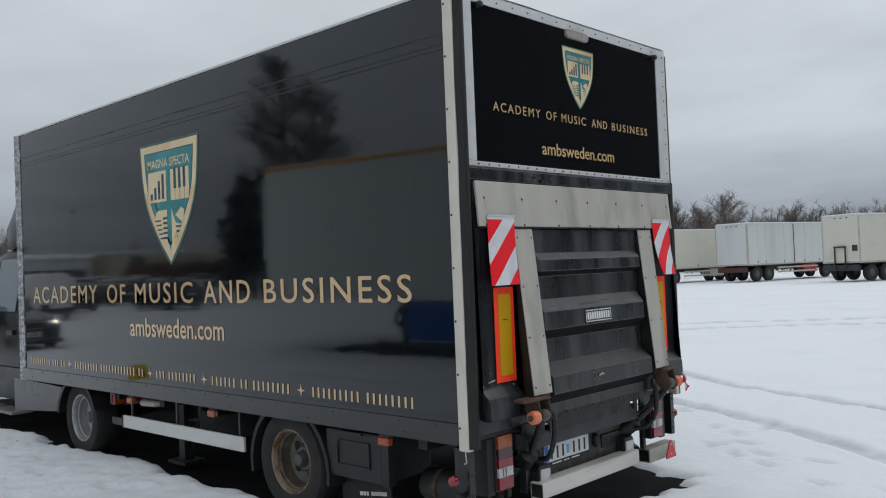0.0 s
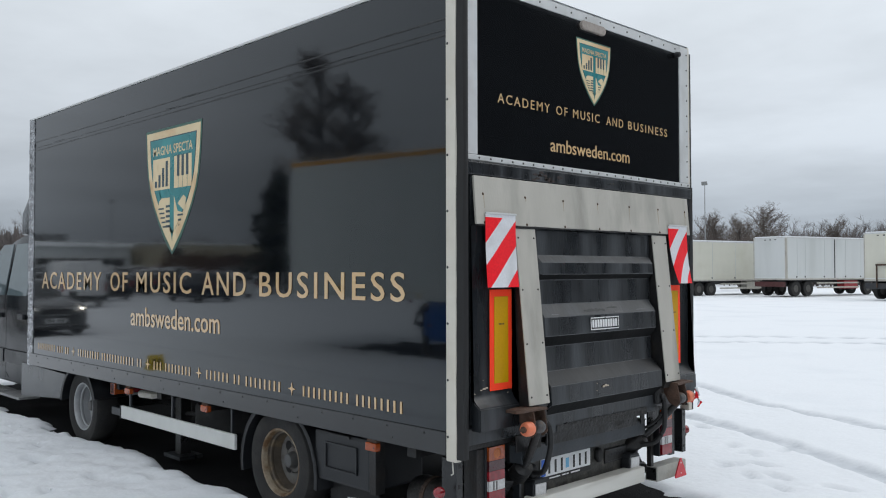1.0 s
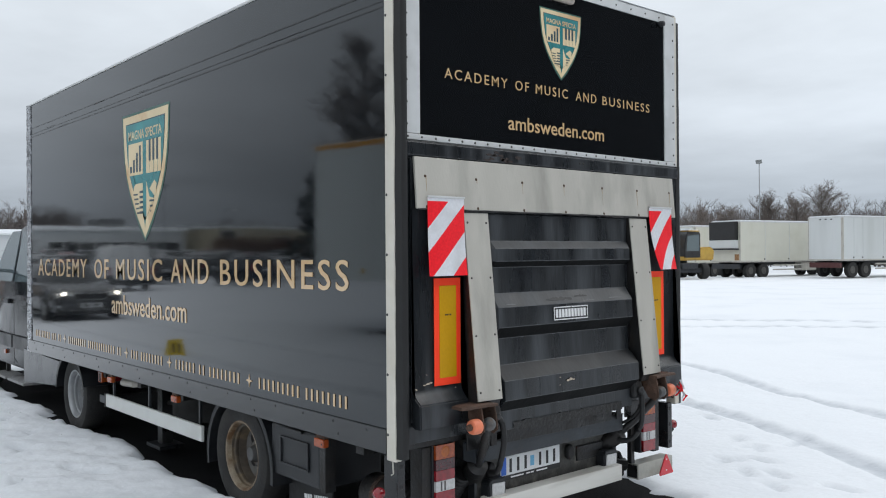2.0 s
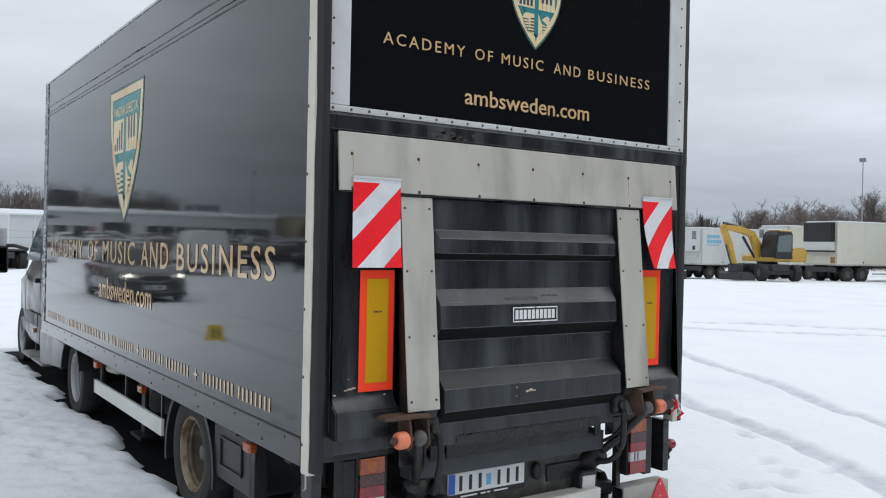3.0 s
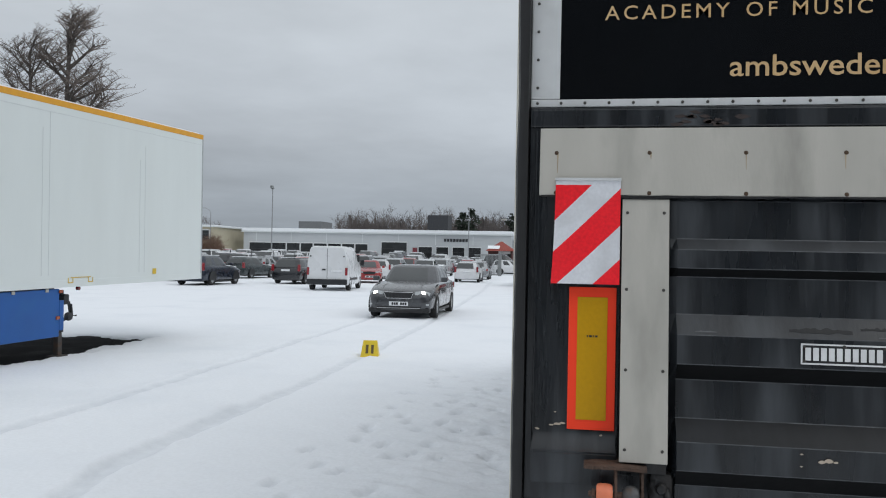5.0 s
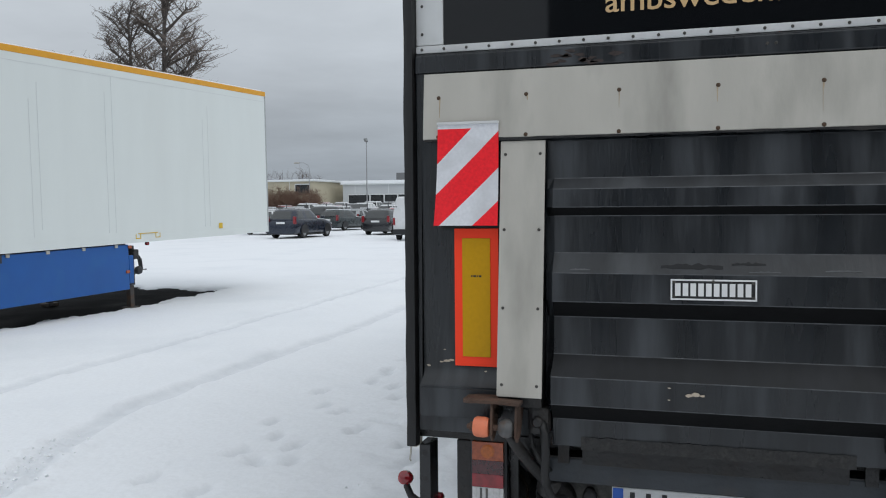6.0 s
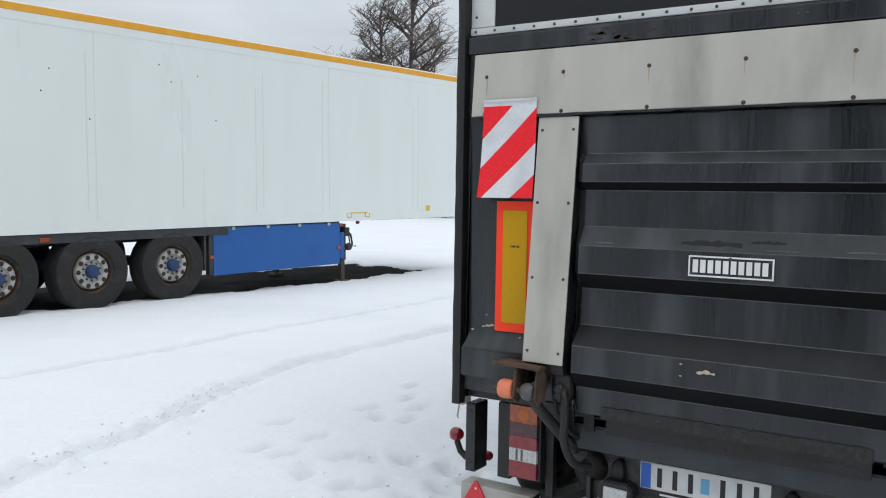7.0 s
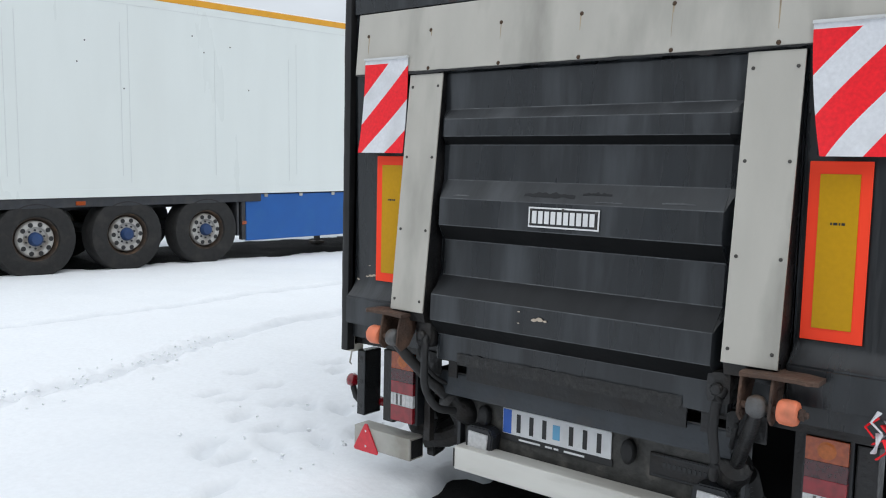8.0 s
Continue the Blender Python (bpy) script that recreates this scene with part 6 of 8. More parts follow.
# ---- cars ----
CAR_GREY = mat("grey_brown_car_paint", (0.060, 0.062, 0.067), 0.26, metal=0.5, vary=0.05, coat=0.8, stain=(0.06, 0.06, 0.062), stain_amount=0.4, stain_scale=2)
CAR_BLACK = mat("black_car_paint", (0.012, 0.013, 0.016), 0.2, metal=0.2, vary=0.05, coat=0.7, stain=(0.05, 0.05, 0.05), stain_amount=0.4, stain_scale=2)
CAR_WHITE = mat("white_car_paint", (0.62, 0.63, 0.64), 0.3, vary=0.02, coat=0.4, stain=(0.54, 0.54, 0.53), stain_amount=0.3, stain_scale=2)
CAR_SILVER = mat("silver_car_paint", (0.33, 0.34, 0.35), 0.3, metal=0.6, vary=0.05, coat=0.4)
CAR_RED = mat("red_car_paint", (0.28, 0.02, 0.02), 0.3, vary=0.05, coat=0.5)
CAR_BLUE = mat("dark_blue_car_paint", (0.016, 0.023, 0.040), 0.25, metal=0.4, vary=0.05, coat=0.5)
CAR_TEAL = mat("dark_green_grey_paint", (0.022, 0.032, 0.034), 0.25, metal=0.4, vary=0.05, coat=0.6)
CAR_GLASS = mat("car_glass", (0.012, 0.016, 0.017), 0.04, vary=0.05, spec=1.0, rough_vary=0.01)
HEADLIGHT = glow("lit_headlight", (1.0, 0.93, 0.78), 16.0)
LAMP_CLEAR = mat("headlamp_glass", (0.45, 0.47, 0.48), 0.12, vary=0.15, scale=30)
CHROME = mat("chrome", (0.6, 0.6, 0.6), 0.15, metal=1.0, vary=0.05)


def car_wheels(parent, L, W, xf, xr, r):
    for x in (xf, xr):
        for s in (-1, 1):
            m = Matrix.Translation((x, s * (W / 2 - 0.10), r)) @ pose(0, 0, 0, -90 * s, 0, 0)
            w = part("wheel", lathe([(r * 0.62, -0.09), (r * 0.95, -0.10), (r, -0.07), (r, 0.07), (r * 0.95, 0.10), (r * 0.62, 0.10)], 20, m, True), TYRE, parent, "", True)
            part("rim", lathe([(r * 0.66, 0.06), (r * 0.60, 0.09), (r * 0.5, 0.07), (r * 0.2, 0.085), (0.001, 0.085)], 16, m), RIM_SILVER, w, "", True)


def car(name, label, category, x, y, rz, paint, kind="estate", L=4.7, W=1.84, H=1.48, lit=False, snow=0.0, group="", z=0.05, detail=True):
    """A car that faces +x in its own frame."""
    ob = thing(name, label, category, x, y, z, rz, group)
    h = L / 2
    belt = 0.68 * H
    # lower body: half outline from nose to tail, (x, top, half width)
    st = [(h, 0.40 * H, 0.33), (h - 0.03, 0.46 * H, 0.40), (h - 0.16, 0.53 * H, 0.455), (h - 0.45, 0.585 * H, 0.485), (h - 0.95, 0.64 * H, 0.497), (h - 1.35, 0.675 * H, 0.5),
          (0.3, belt, 0.5), (-0.6, belt + 0.01, 0.5), (-h + 0.7, belt + 0.02, 0.495), (-h + 0.22, belt + 0.01, 0.475), (-h + 0.05, 0.60 * H, 0.455), (-h, 0.45 * H, 0.44)]
    secs = []
    for k, (sx, top, hw) in enumerate(st):
        hw *= W
        low = 0.20 if 0 < k < len(st) - 1 else 0.26
        pts = [(-hw * 0.93, low), (-hw * 0.99, low + 0.10), (-hw, 0.5 * (low + top) + 0.03), (-hw * 0.965, top - 0.05), (-hw * 0.88, top)]
        pts += [(-p[0], p[1]) for p in pts[::-1]]
        secs.append([(sx, p[0], p[1]) for p in pts])
    bm = loft(secs)
    bodyp = part("body", bm, paint, ob, "", True)
    if detail:
        for f in bodyp.data.polygons:
            f.use_smooth = True
        rounding = bodyp.modifiers.new("rounding", "SUBSURF")
        rounding.levels = rounding.render_levels = 2
    # greenhouse
    a0, a1 = h - 1.42, h - 2.15
    if kind == "estate":
        b0, b1 = -h + 0.10, -h + 0.55
    elif kind == "suv":
        b0, b1 = -h + 0.10, -h + 0.42
    elif kind == "hatch":
        b0, b1 = -h + 0.14, -h + 0.75
    else:
        b0, b1 = -h + 0.75, -h + 1.45
    wb, wr = W * 0.455, W * 0.355
    zb, zr = belt - 0.02, H - 0.035
    rings = []
    for xa, xb, hw, zz in ((a0 + 0.10, b0 - 0.05, wb * 1.0, zb - 0.16), (a0 + 0.02, b0, wb, zb - 0.01), (a0 - 0.38 * (a0 - a1), b0 + 0.38 * (b1 - b0), wb - 0.38 * (wb - wr), zb + 0.40 * (zr - zb)), (a1 + 0.05, b1 - 0.06, wr + 0.02, zr - 0.03), (a1 - 0.12, b1 + 0.10, wr - 0.10, H)):
        n = []
        for t in (0, 0.27, 0.30, 0.62, 0.65, 0.97, 1.0):
            n.append((xa + (xb - xa) * t, -hw * (0.93 if t in (0, 1.0) else 1.0), zz))
        rings.append(n + [(p[0], -p[1], p[2]) for p in n[::-1]])
    pillar = {1, 3, 5, 8, 10, 12}

    def paint_or_glass(i, k):
        return 1 if (i in (1, 2) and k not in pillar) else 0

    bm = loft(rings, True, paint_or_glass)
    top = part("greenhouse", bm, [paint, CAR_GLASS], ob, "", False)
    if detail:
        rounding = top.modifiers.new("rounding", "SUBSURF")
        rounding.levels = rounding.render_levels = 2
    if snow:
        part("roof_snow", box(b1 + 0.12, a1 - 0.14, -wr + 0.10, wr - 0.10, H - 0.003, H + snow, 0.02), SNOW_CAP, ob, "snow on the roof")
        part("bonnet_snow", place(box(-0.42, 0.42, -W * 0.36, W * 0.36, -0.02, snow * 0.6, 0.015), pose(h - 0.85, 0, 0.635 * H, 0, 6, 0)), SNOW_CAP, ob, "snow on the bonnet")
    r = 0.32 if H < 1.55 else 0.35
    xf, xr = h - 0.92, -h + 0.98
    car_wheels(ob, L, W, xf, xr, r)
    if detail:
        for xx in (xf, xr):
            for s in (-1, 1):
                bm = bmesh.new()
                pts = [((r + 0.055) * math.cos(q), (r + 0.055) * math.sin(q)) for q in np.linspace(-0.15, math.pi + 0.15, 16)]
                add_prism(bm, pts, 0.03, Matrix.Translation((xx, s * (W / 2 - 0.018) - 0.015, r)) @ pose(0, 0, 0, 90, 0, 0))
                part("wheel_arch", bm, INK, ob)
        for s in (-1, 1):
            part("mirror", box(a0 - 0.35, a0 - 0.17, s * (W / 2 + 0.07) - 0.09, s * (W / 2 + 0.07) + 0.09, belt - 0.02, belt + 0.12, 0.03), paint, ob)
    # front
    for s in (-1, 1):
        bm = prism([(-0.24, -0.03), (-0.10, -0.075), (0.15, -0.085), (0.20, 0.02), (0.05, 0.075), (-0.24, 0.055)], 0.06, bevel=0.012)
        m = Matrix.Translation((h - 0.150, s * W * 0.345, 0.47 * H)) @ pose(0, 0, 0, 0, 0, s * 20) @ Matrix(((0, 0, 1, 0), (s, 0, 0, 0), (0, s * s, 0, 0), (0, 0, 0, 1)))
        lampo = part("headlamp", place(bm, m), LAMP_CLEAR, ob)
        if lit:
            part("bulb", lathe([(0.066, 0), (0.074, 0.012), (0.04, 0.02)], 14, Matrix.Translation((h - 0.095, s * W * 0.345, 0.465 * H)) @ pose(0, 0, 0, 0, 90, 0)), HEADLIGHT, lampo, "lit headlight")
        part("tail_lamp", box(-h + 0.0, -h + 0.16, s * W * 0.43 - 0.07, s * W * 0.43 + 0.07, 0.50 * H, (0.62 if kind != "estate" else 0.76) * H, 0.02), RED_LENS, ob)
    gr = part("grille", prism([(-0.34, -0.085), (0.34, -0.085), (0.41, 0.06), (0.08, 0.095), (-0.08, 0.095), (-0.41, 0.06)], 0.02, Matrix(((0, 0, 1, h - 0.014), (1, 0, 0, 0), (0, 1, 0, 0.445 * H), (0, 0, 0, 1))), 0.004), INK, ob)
    if lit:
        for k in range(17):
            part("grille_bar", box(h + 0.004, h + 0.012, -0.32 + k * 0.04 - 0.004, -0.32 + k * 0.04 + 0.004, 0.445 * H - 0.08, 0.445 * H + 0.055), CHASSIS, gr)
        part("grille_trim", box(h - 0.02, h + 0.010, -0.40, 0.40, 0.445 * H + 0.062, 0.445 * H + 0.080, 0.006), CHROME, gr)
        part("lower_intake", box(h - 0.05, h + 0.006, -0.62, 0.62, 0.265, 0.345, 0.01), INK, ob)
        part("chrome_strip", box(h - 0.05, h + 0.012, -0.60, 0.60, 0.292, 0.304, 0.004), CHROME, ob)
        part("front_bumper", box(h - 0.30, h - 0.02, -0.84, 0.84, 0.17, 0.30, 0.05), INK, ob, "black lower bumper")
        part("grille_trim", box(h - 0.02, h + 0.010, -0.34, 0.34, 0.445 * H - 0.100, 0.445 * H - 0.086, 0.005), CHROME, gr)
        for s in (-1, 1):
            part("grille_trim", place(box(-0.012, 0.012, -0.007, 0.007, -0.09, 0.09, 0.004), pose(h + 0.002, s * 0.372, 0.445 * H - 0.012, -s * 22, 0, 0)), CHROME, gr)
            part("bonnet_crease", place(box(-0.55, 0.55, -0.006, 0.006, -0.004, 0.004, 0.003), pose(h - 0.95, s * 0.50, 0.632 * H, 0, 6, s * 4)), paint, ob)
        for s in (-1, 1):
            part("fog_lamp", box(h - 0.16, h - 0.05, s * 0.72 - 0.09, s * 0.72 + 0.09, 0.37, 0.42, 0.01), LAMP_CLEAR, ob)
    npl = part("number_plate", box(h + 0.006, h + 0.014, -0.26, 0.26, 0.36, 0.47, 0.002), PLATE_WHITE, ob)
    part("plate_bars", place(bars([0.05, 0.05, 0.05, -0.05, 0.05, 0.05, 0.05], 0.07, 0.012, 0.001), on_rear(-0.19, 0.38, h + 0.0145)), INK, npl)
    part("rear_plate", box(-h - 0.012, -h - 0.004, -0.26, 0.26, 0.52 * H - 0.03, 0.52 * H + 0.08, 0.002), PLATE_WHITE, ob)
    part("sill", box(-h + 1.4, h - 1.35, -W / 2 + 0.03, W / 2 - 0.03, 0.16, 0.24, 0.01), INK, ob)
    return ob


car("estate_car", "dark grey estate car with lit headlights on the snow", "car", -21.3, -4.83, 1.5, CAR_GREY, "sedan", 4.86, 1.86, 1.47, lit=True)
car("estate_car", "dark blue estate car with high red tail lamps", "car", -39.8, -20.1, 179, CAR_BLUE, "estate", 4.75, 1.86, 1.56, snow=0.03)
car("estate_car", "white hatchback parked beside the dark blue estate car", "car", -44.6, -24.6, 179, CAR_WHITE, "hatch", 4.2, 1.78, 1.52, snow=0.04)
car("off_road_car", "black off-road car beside a dark estate car", "car", -60.5, -27.4, 168, CAR_BLACK, "suv", 4.7, 1.9, 1.72, snow=0.05)
car("estate_car", "dark estate car with a snowy roof", "car", -53.5, -23.4, 172, CAR_TEAL, "estate", 4.6, 1.8, 1.46, snow=0.05)
car("estate_car", "silver estate car with a snowy roof", "car", -62.0, -25.6, 178, CAR_SILVER, "estate", 4.6, 1.8, 1.46, snow=0.05)
car("estate_car", "black estate car with red tail lamps", "car", -45.3, -16.9, 180, CAR_BLACK, "estate", 4.7, 1.83, 1.50, snow=0.03)
car("hatchback", "small red hatchback in the snow", "car", -50.7, -14.0, 15, CAR_RED, "hatch", 4.0, 1.7, 1.45)
car("estate_car", "white estate car with red tail lamps", "car", -58.0, -8.4, 183, CAR_WHITE, "estate", 4.6, 1.8, 1.45, snow=0.03)
car("estate_car", "white estate car behind the panel van", "car", -60.6, -15.8, 194, CAR_WHITE, "estate", 4.6, 1.8, 1.45, snow=0.04)
car("hatchback", "silver hatchback near the gate", "car", -67.0, -8.8, 183, CAR_SILVER, "hatch", 4.3, 1.8, 1.45, snow=0.03)
car("estate_car", "white estate car parked across the lane", "car", -88.0, -8.0, 95, CAR_WHITE, "suv", 4.5, 1.85, 1.6, snow=0.03)
car("minibus", "dark minibus behind a white car by the gate", "van", -94.0, -9.4, 80, CAR_BLACK, "suv", 4.9, 1.9, 1.95, snow=0.04, z=0.3)
car("estate_car", "white car beside the yellow wall", "car", -43.6, 48.2, 225, CAR_WHITE, "hatch", 4.2, 1.78, 1.5, snow=0.05, z=-0.3)


def panel_van(x, y, rz):
    ob = thing("panel_van", "white panel van with red tail lamps, rear doors closed", "van", x, y, 0.05, rz)
    secs = []
    for sx, low, belt, top, hw, hr in ((2.6, 0.35, 0.75, 0.9, 0.78, 0.68), (2.45, 0.3, 0.95, 1.08, 0.92, 0.78), (1.9, 0.28, 1.12, 1.28, 0.98, 0.82), (1.55, 0.28, 1.2, 1.45, 0.985, 0.83), (0.95, 0.28, 1.3, 2.0, 0.985, 0.80), (0.5, 0.28, 1.3, 2.14, 0.985, 0.80), (-2.3, 0.28, 1.3, 2.14, 0.985, 0.80), (-2.42, 0.32, 1.3, 2.08, 0.95, 0.76)):
        pts = [(-hw + 0.04, low), (-hw, low + 0.12), (-hw, belt), (-hr - 0.07, max(belt, top - 0.2)), (-hr, max(belt, top - 0.06)), (-hr + 0.14, top)]
        pts += [(-p[0], p[1]) for p in pts[::-1]]
        secs.append([(sx, p[0], p[1]) for p in pts])
    bd = part("body", loft(secs), CAR_WHITE, ob, "", True)
    part("bumper", box(-2.52, -2.36, -0.97, 0.97, 0.30, 0.56, 0.04), PLASTIC, ob, "black plastic bumper")
    part("door_gap", box(-2.428, -2.415, -0.008, 0.008, 0.56, 2.02), CHASSIS, bd)
    for s in (-1, 1):
        part("tail_lamp", box(-2.45, -2.36, s * 0.92 - 0.06, s * 0.92 + 0.06, 0.75, 1.12, 0.02), RED_LENS, ob)
        part("door_hinge", box(-2.46, -2.41, s * 0.80 - 0.03, s * 0.80 + 0.03, 1.62, 1.68, 0.006), PLASTIC, bd)
        part("rub_strip", box(-1.6, 0.6, s * 0.985 - 0.02, s * 0.985 + 0.02, 0.5, 0.62, 0.008), PLASTIC, bd)
        part("side_window", box(0.75, 1.5, s * 0.93 - 0.03, s * 0.93 + 0.03, 1.30, 1.75, 0.02), CAR_GLASS, bd)
        part("mirror", box(1.35, 1.5, s * 1.12 - 0.1, s * 1.12 + 0.1, 1.2, 1.5, 0.03), PLASTIC, ob)
    part("door_handle", box(-2.46, -2.42, 0.08, 0.24, 0.98, 1.04, 0.008), PLASTIC, bd)
    part("number_plate", box(-2.45, -2.425, -0.72, -0.20, 0.90, 1.01, 0.004), PLATE_WHITE, bd)
    car_wheels(ob, 5.0, 1.97, 1.65, -1.45, 0.34)
    return ob


panel_van(-37.9, -12.35, 187)

# rows of cars in the dealer's yard
yard = []
for k, (pm, kd, L, H, cat) in enumerate(((CAR_WHITE, "hatch", 4.3, 1.47, "white"), (CAR_SILVER, "estate", 4.7, 1.48, "silver"), (CAR_BLACK, "suv", 4.6, 1.66, "black"), (CAR_GREY, "sedan", 4.6, 1.45, "grey"), (CAR_RED, "hatch", 4.1, 1.47, "red"), (CAR_BLUE, "estate", 4.6, 1.47, "dark blue"), (CAR_WHITE, "suv", 4.6, 1.66, "white"))):
    yard.append(car("parked_car", cat + " car with snow on its roof in a dealer's row", "car", -66 - 0.3 * k, -13.0 - 2.75 * k, 182, pm, kd, L, 1.8, H, snow=0.07, group="cars in the dealer's yard", z=0.05 + float(terrain(np.array(-66.0), np.array(-15.0))), detail=False))
rng = random.Random(5)
for row, x in enumerate((-66, -73, -80, -88, -96, -104, -110)):
    for j in range(15):
        y = -12.0 - 2.75 * j - 1.2 * (row % 2)
        if (row >= 4 and y < -26) or (row == 0 and j < 7) or rng.random() < 0.10 or y > -10 - 0.0 * row:
            continue
        xx, yy = x + rng.uniform(-0.4, 0.4), y + rng.uniform(-0.2, 0.2)
        copy_thing(rng.choice(yard), pose(xx, yy, 0.05 + float(terrain(np.array(xx), np.array(yy))), 0, 0, rng.choice((0, 180)) + rng.uniform(-3, 3)))

# yellow numbered block on the snow
sign = thing("bay_marker", "small yellow plastic bay marker standing on the snow", "marker", -10.45, -3.33, 0.03, 8)
shell = part("shell", loft([[(-0.13, -0.15, 0), (0.13, -0.15, 0), (0.13, 0.15, 0), (-0.13, 0.15, 0)], [(-0.03, -0.115, 0.27), (0.03, -0.115, 0.27), (0.03, 0.115, 0.27), (-0.03, 0.115, 0.27)]]), mat("yellow_plastic", (0.72, 0.52, 0.02), 0.4, vary=0.05, stain=(0.5, 0.36, 0.04), stain_amount=0.3), sign)
for y in (-0.045, 0.045):
    part("dark_bar", place(box(-0.003, 0.004, y - 0.022, y + 0.022, 0.0, 0.15), pose(0.108, 0, 0.06, 0, -20.3, 0)), mat("brown_bar", (0.10, 0.07, 0.02), 0.6), shell)


# ---- distant trailers ----
WHITE_BODY = mat("greyed_white_panel", (0.60, 0.62, 0.62), 0.45, vary=0.03, scale=1.5, stretch=(1, 1, 0.15), stain=(0.48, 0.50, 0.49), stain_amount=0.5, stain_scale=0.6, per_object=0.05)
CREAM_BODY = mat("cream_panel", (0.62, 0.61, 0.53), 0.45, vary=0.03, scale=1.5, stain=(0.50, 0.48, 0.38), stain_amount=0.4, stain_scale=0.6)
DARK_RED = mat("dirty_dark_red_steel", (0.075, 0.022, 0.022), 0.6, vary=0.3)
RED_STEEL = mat("red_painted_steel", (0.30, 0.02, 0.025), 0.5, vary=0.15)


FAR_RIM = mat("dirty_dark_rim", (0.075, 0.07, 0.065), 0.6, vary=0.3, scale=9)


def far_wheel(parent, x, y, z, r=0.5, w=0.3):
    m = Matrix.Translation((x, y, z)) @ pose(0, 0, 0, 90, 0, 0)
    ty = part("wheel", lathe([(r * 0.5, -w / 2), (r * 0.95, -w / 2), (r, -w * 0.4), (r, w * 0.4), (r * 0.95, w / 2), (r * 0.5, w / 2)], 20, m, True), TYRE, parent, "", True)
    part("rim", lathe([(r * 0.54, -w * 0.44), (r * 0.5, -w * 0.3), (r * 0.2, -w * 0.35), (r * 0.2, w * 0.35), (r * 0.5, w * 0.3), (r * 0.54, w * 0.44)], 16, m), FAR_RIM, ty, "", True)


def box_lorry_trailer(x, y, rz, L, label, body_mat, cooling="", red=False, z=0.0, h=2.72, doors=(0.2, 0.4, 0.63, 0.8)):
    """x, y: the corner at the near end of the long flank; the body runs along its own x, the flank faces -y."""
    ob = thing("trailer", label, "trailer", x, y, z, rz, "trailers in the far row")
    W = 2.5
    bd = part("body", box(0, L, 0, W, 1.10, 1.10 + h, 0.02), body_mat, ob)
    part("top_rail", box(-0.01, L + 0.01, -0.012, W + 0.012, 1.06 + h, 1.14 + h, 0.01), ALU_TRIM, bd)
    part("bottom_rail", box(-0.01, L + 0.01, -0.012, W + 0.012, 1.06, 1.16, 0.01), ALU, bd)
    for xx, yy in ((-0.012, -0.012), (L - 0.06, -0.012), (-0.012, W - 0.06)):
        part("corner_post", box(xx, xx + 0.072, yy, yy + 0.072, 1.165, 1.055 + h, 0.008), ALU, bd)
    for q in doors:
        part("panel_joint", box(q * L - 0.012, q * L + 0.012, -0.012, -0.001, 1.165, 1.055 + h), SEAM, bd)
        part("door_catch", box(q * L - 0.12, q * L - 0.02, -0.02, -0.001, 1.22, 1.32, 0.006), CHASSIS, bd)
    part("roof_snow", box(0.05, L - 0.05, 0.05, W - 0.05, 1.135 + h, 1.20 + h, 0.02), SNOW_CAP, bd)
    if cooling == "dark":
        cu = part("cooling_unit", box(-0.35, -0.005, 0.12, W - 0.12, 2.55, 3.78, 0.05), INK, ob, "black cooling unit")
        part("unit_cover", box(-0.36, -0.005, 0.12, W - 0.12, 2.0, 2.545, 0.03), WHITE_BODY, cu)
        part("unit_lip", box(-0.40, -0.005, 0.10, W - 0.10, 1.90, 1.995, 0.02), CHASSIS, cu)
        part("rust_patch", box(-0.02, -0.004, 0.1, 0.45, 1.2, 1.6), mat("rusty_brown_patch", (0.30, 0.16, 0.07), 0.7, vary=0.4), cu)
    elif cooling == "white":
        cu = part("cooling_unit", box(-0.40, -0.005, 0.15, W - 0.15, 2.05, 3.72, 0.05), WHITE_BODY, ob, "white cooling unit with side grilles")
        for k in range(9):
            for yy in (0.22, W - 0.62):
                part("grille_slat", box(-0.412, -0.40, yy, yy + 0.40, 3.0 + k * 0.07, 3.04 + k * 0.07), CHASSIS, cu)
        part("unit_foot", box(-0.10, -0.005, 0.3, W - 0.3, 1.55, 2.04, 0.03), WHITE_BODY, cu)
        part("small_grille", box(-0.412, -0.40, 0.3, 0.55, 2.2, 2.5), CHASSIS, cu)
    else:
        for k in range(3):
            part("roof_lamp", box(-0.03, -0.004, 0.7 + k * 0.4, 0.82 + k * 0.4, 3.66, 3.72, 0.006), CHASSIS, bd)
        part("end_seam", box(-0.012, -0.002, 0.03, W - 0.03, 1.20, 1.24), SEAM, bd)
    for yy in (0.6, 1.8):
        part("frame_beam", box(0.1, L - 0.1, yy, yy + 0.12, 0.85, 1.055), CHASSIS, ob)
    part("turntable", box(0.3, 2.4, 0.5, 2.0, 0.62, 0.85, 0.02), CHASSIS, ob)
    part("end_beam", box(-0.05, 0.12, 0.1, W - 0.1, 0.62, 0.95, 0.02), DARK_RED if red else CHASSIS, ob)
    for xx in (1.1, 2.35, L - 3.2, L - 1.9):
        for yy in (0.22, W - 0.22):
            far_wheel(ob, xx, yy, 0.5)
        part("mud_guard", box(xx - 0.58, xx + 0.58, 0.06, 0.40, 1.0, 1.04, 0.01), CHASSIS, ob)
    part("side_guard", box(3.2, L - 4.3, 0.04, 0.07, 0.80, 0.90, 0.005), ALU, ob)
    part("side_guard", box(3.2, L - 4.3, 0.04, 0.07, 0.50, 0.60, 0.005), ALU, ob)
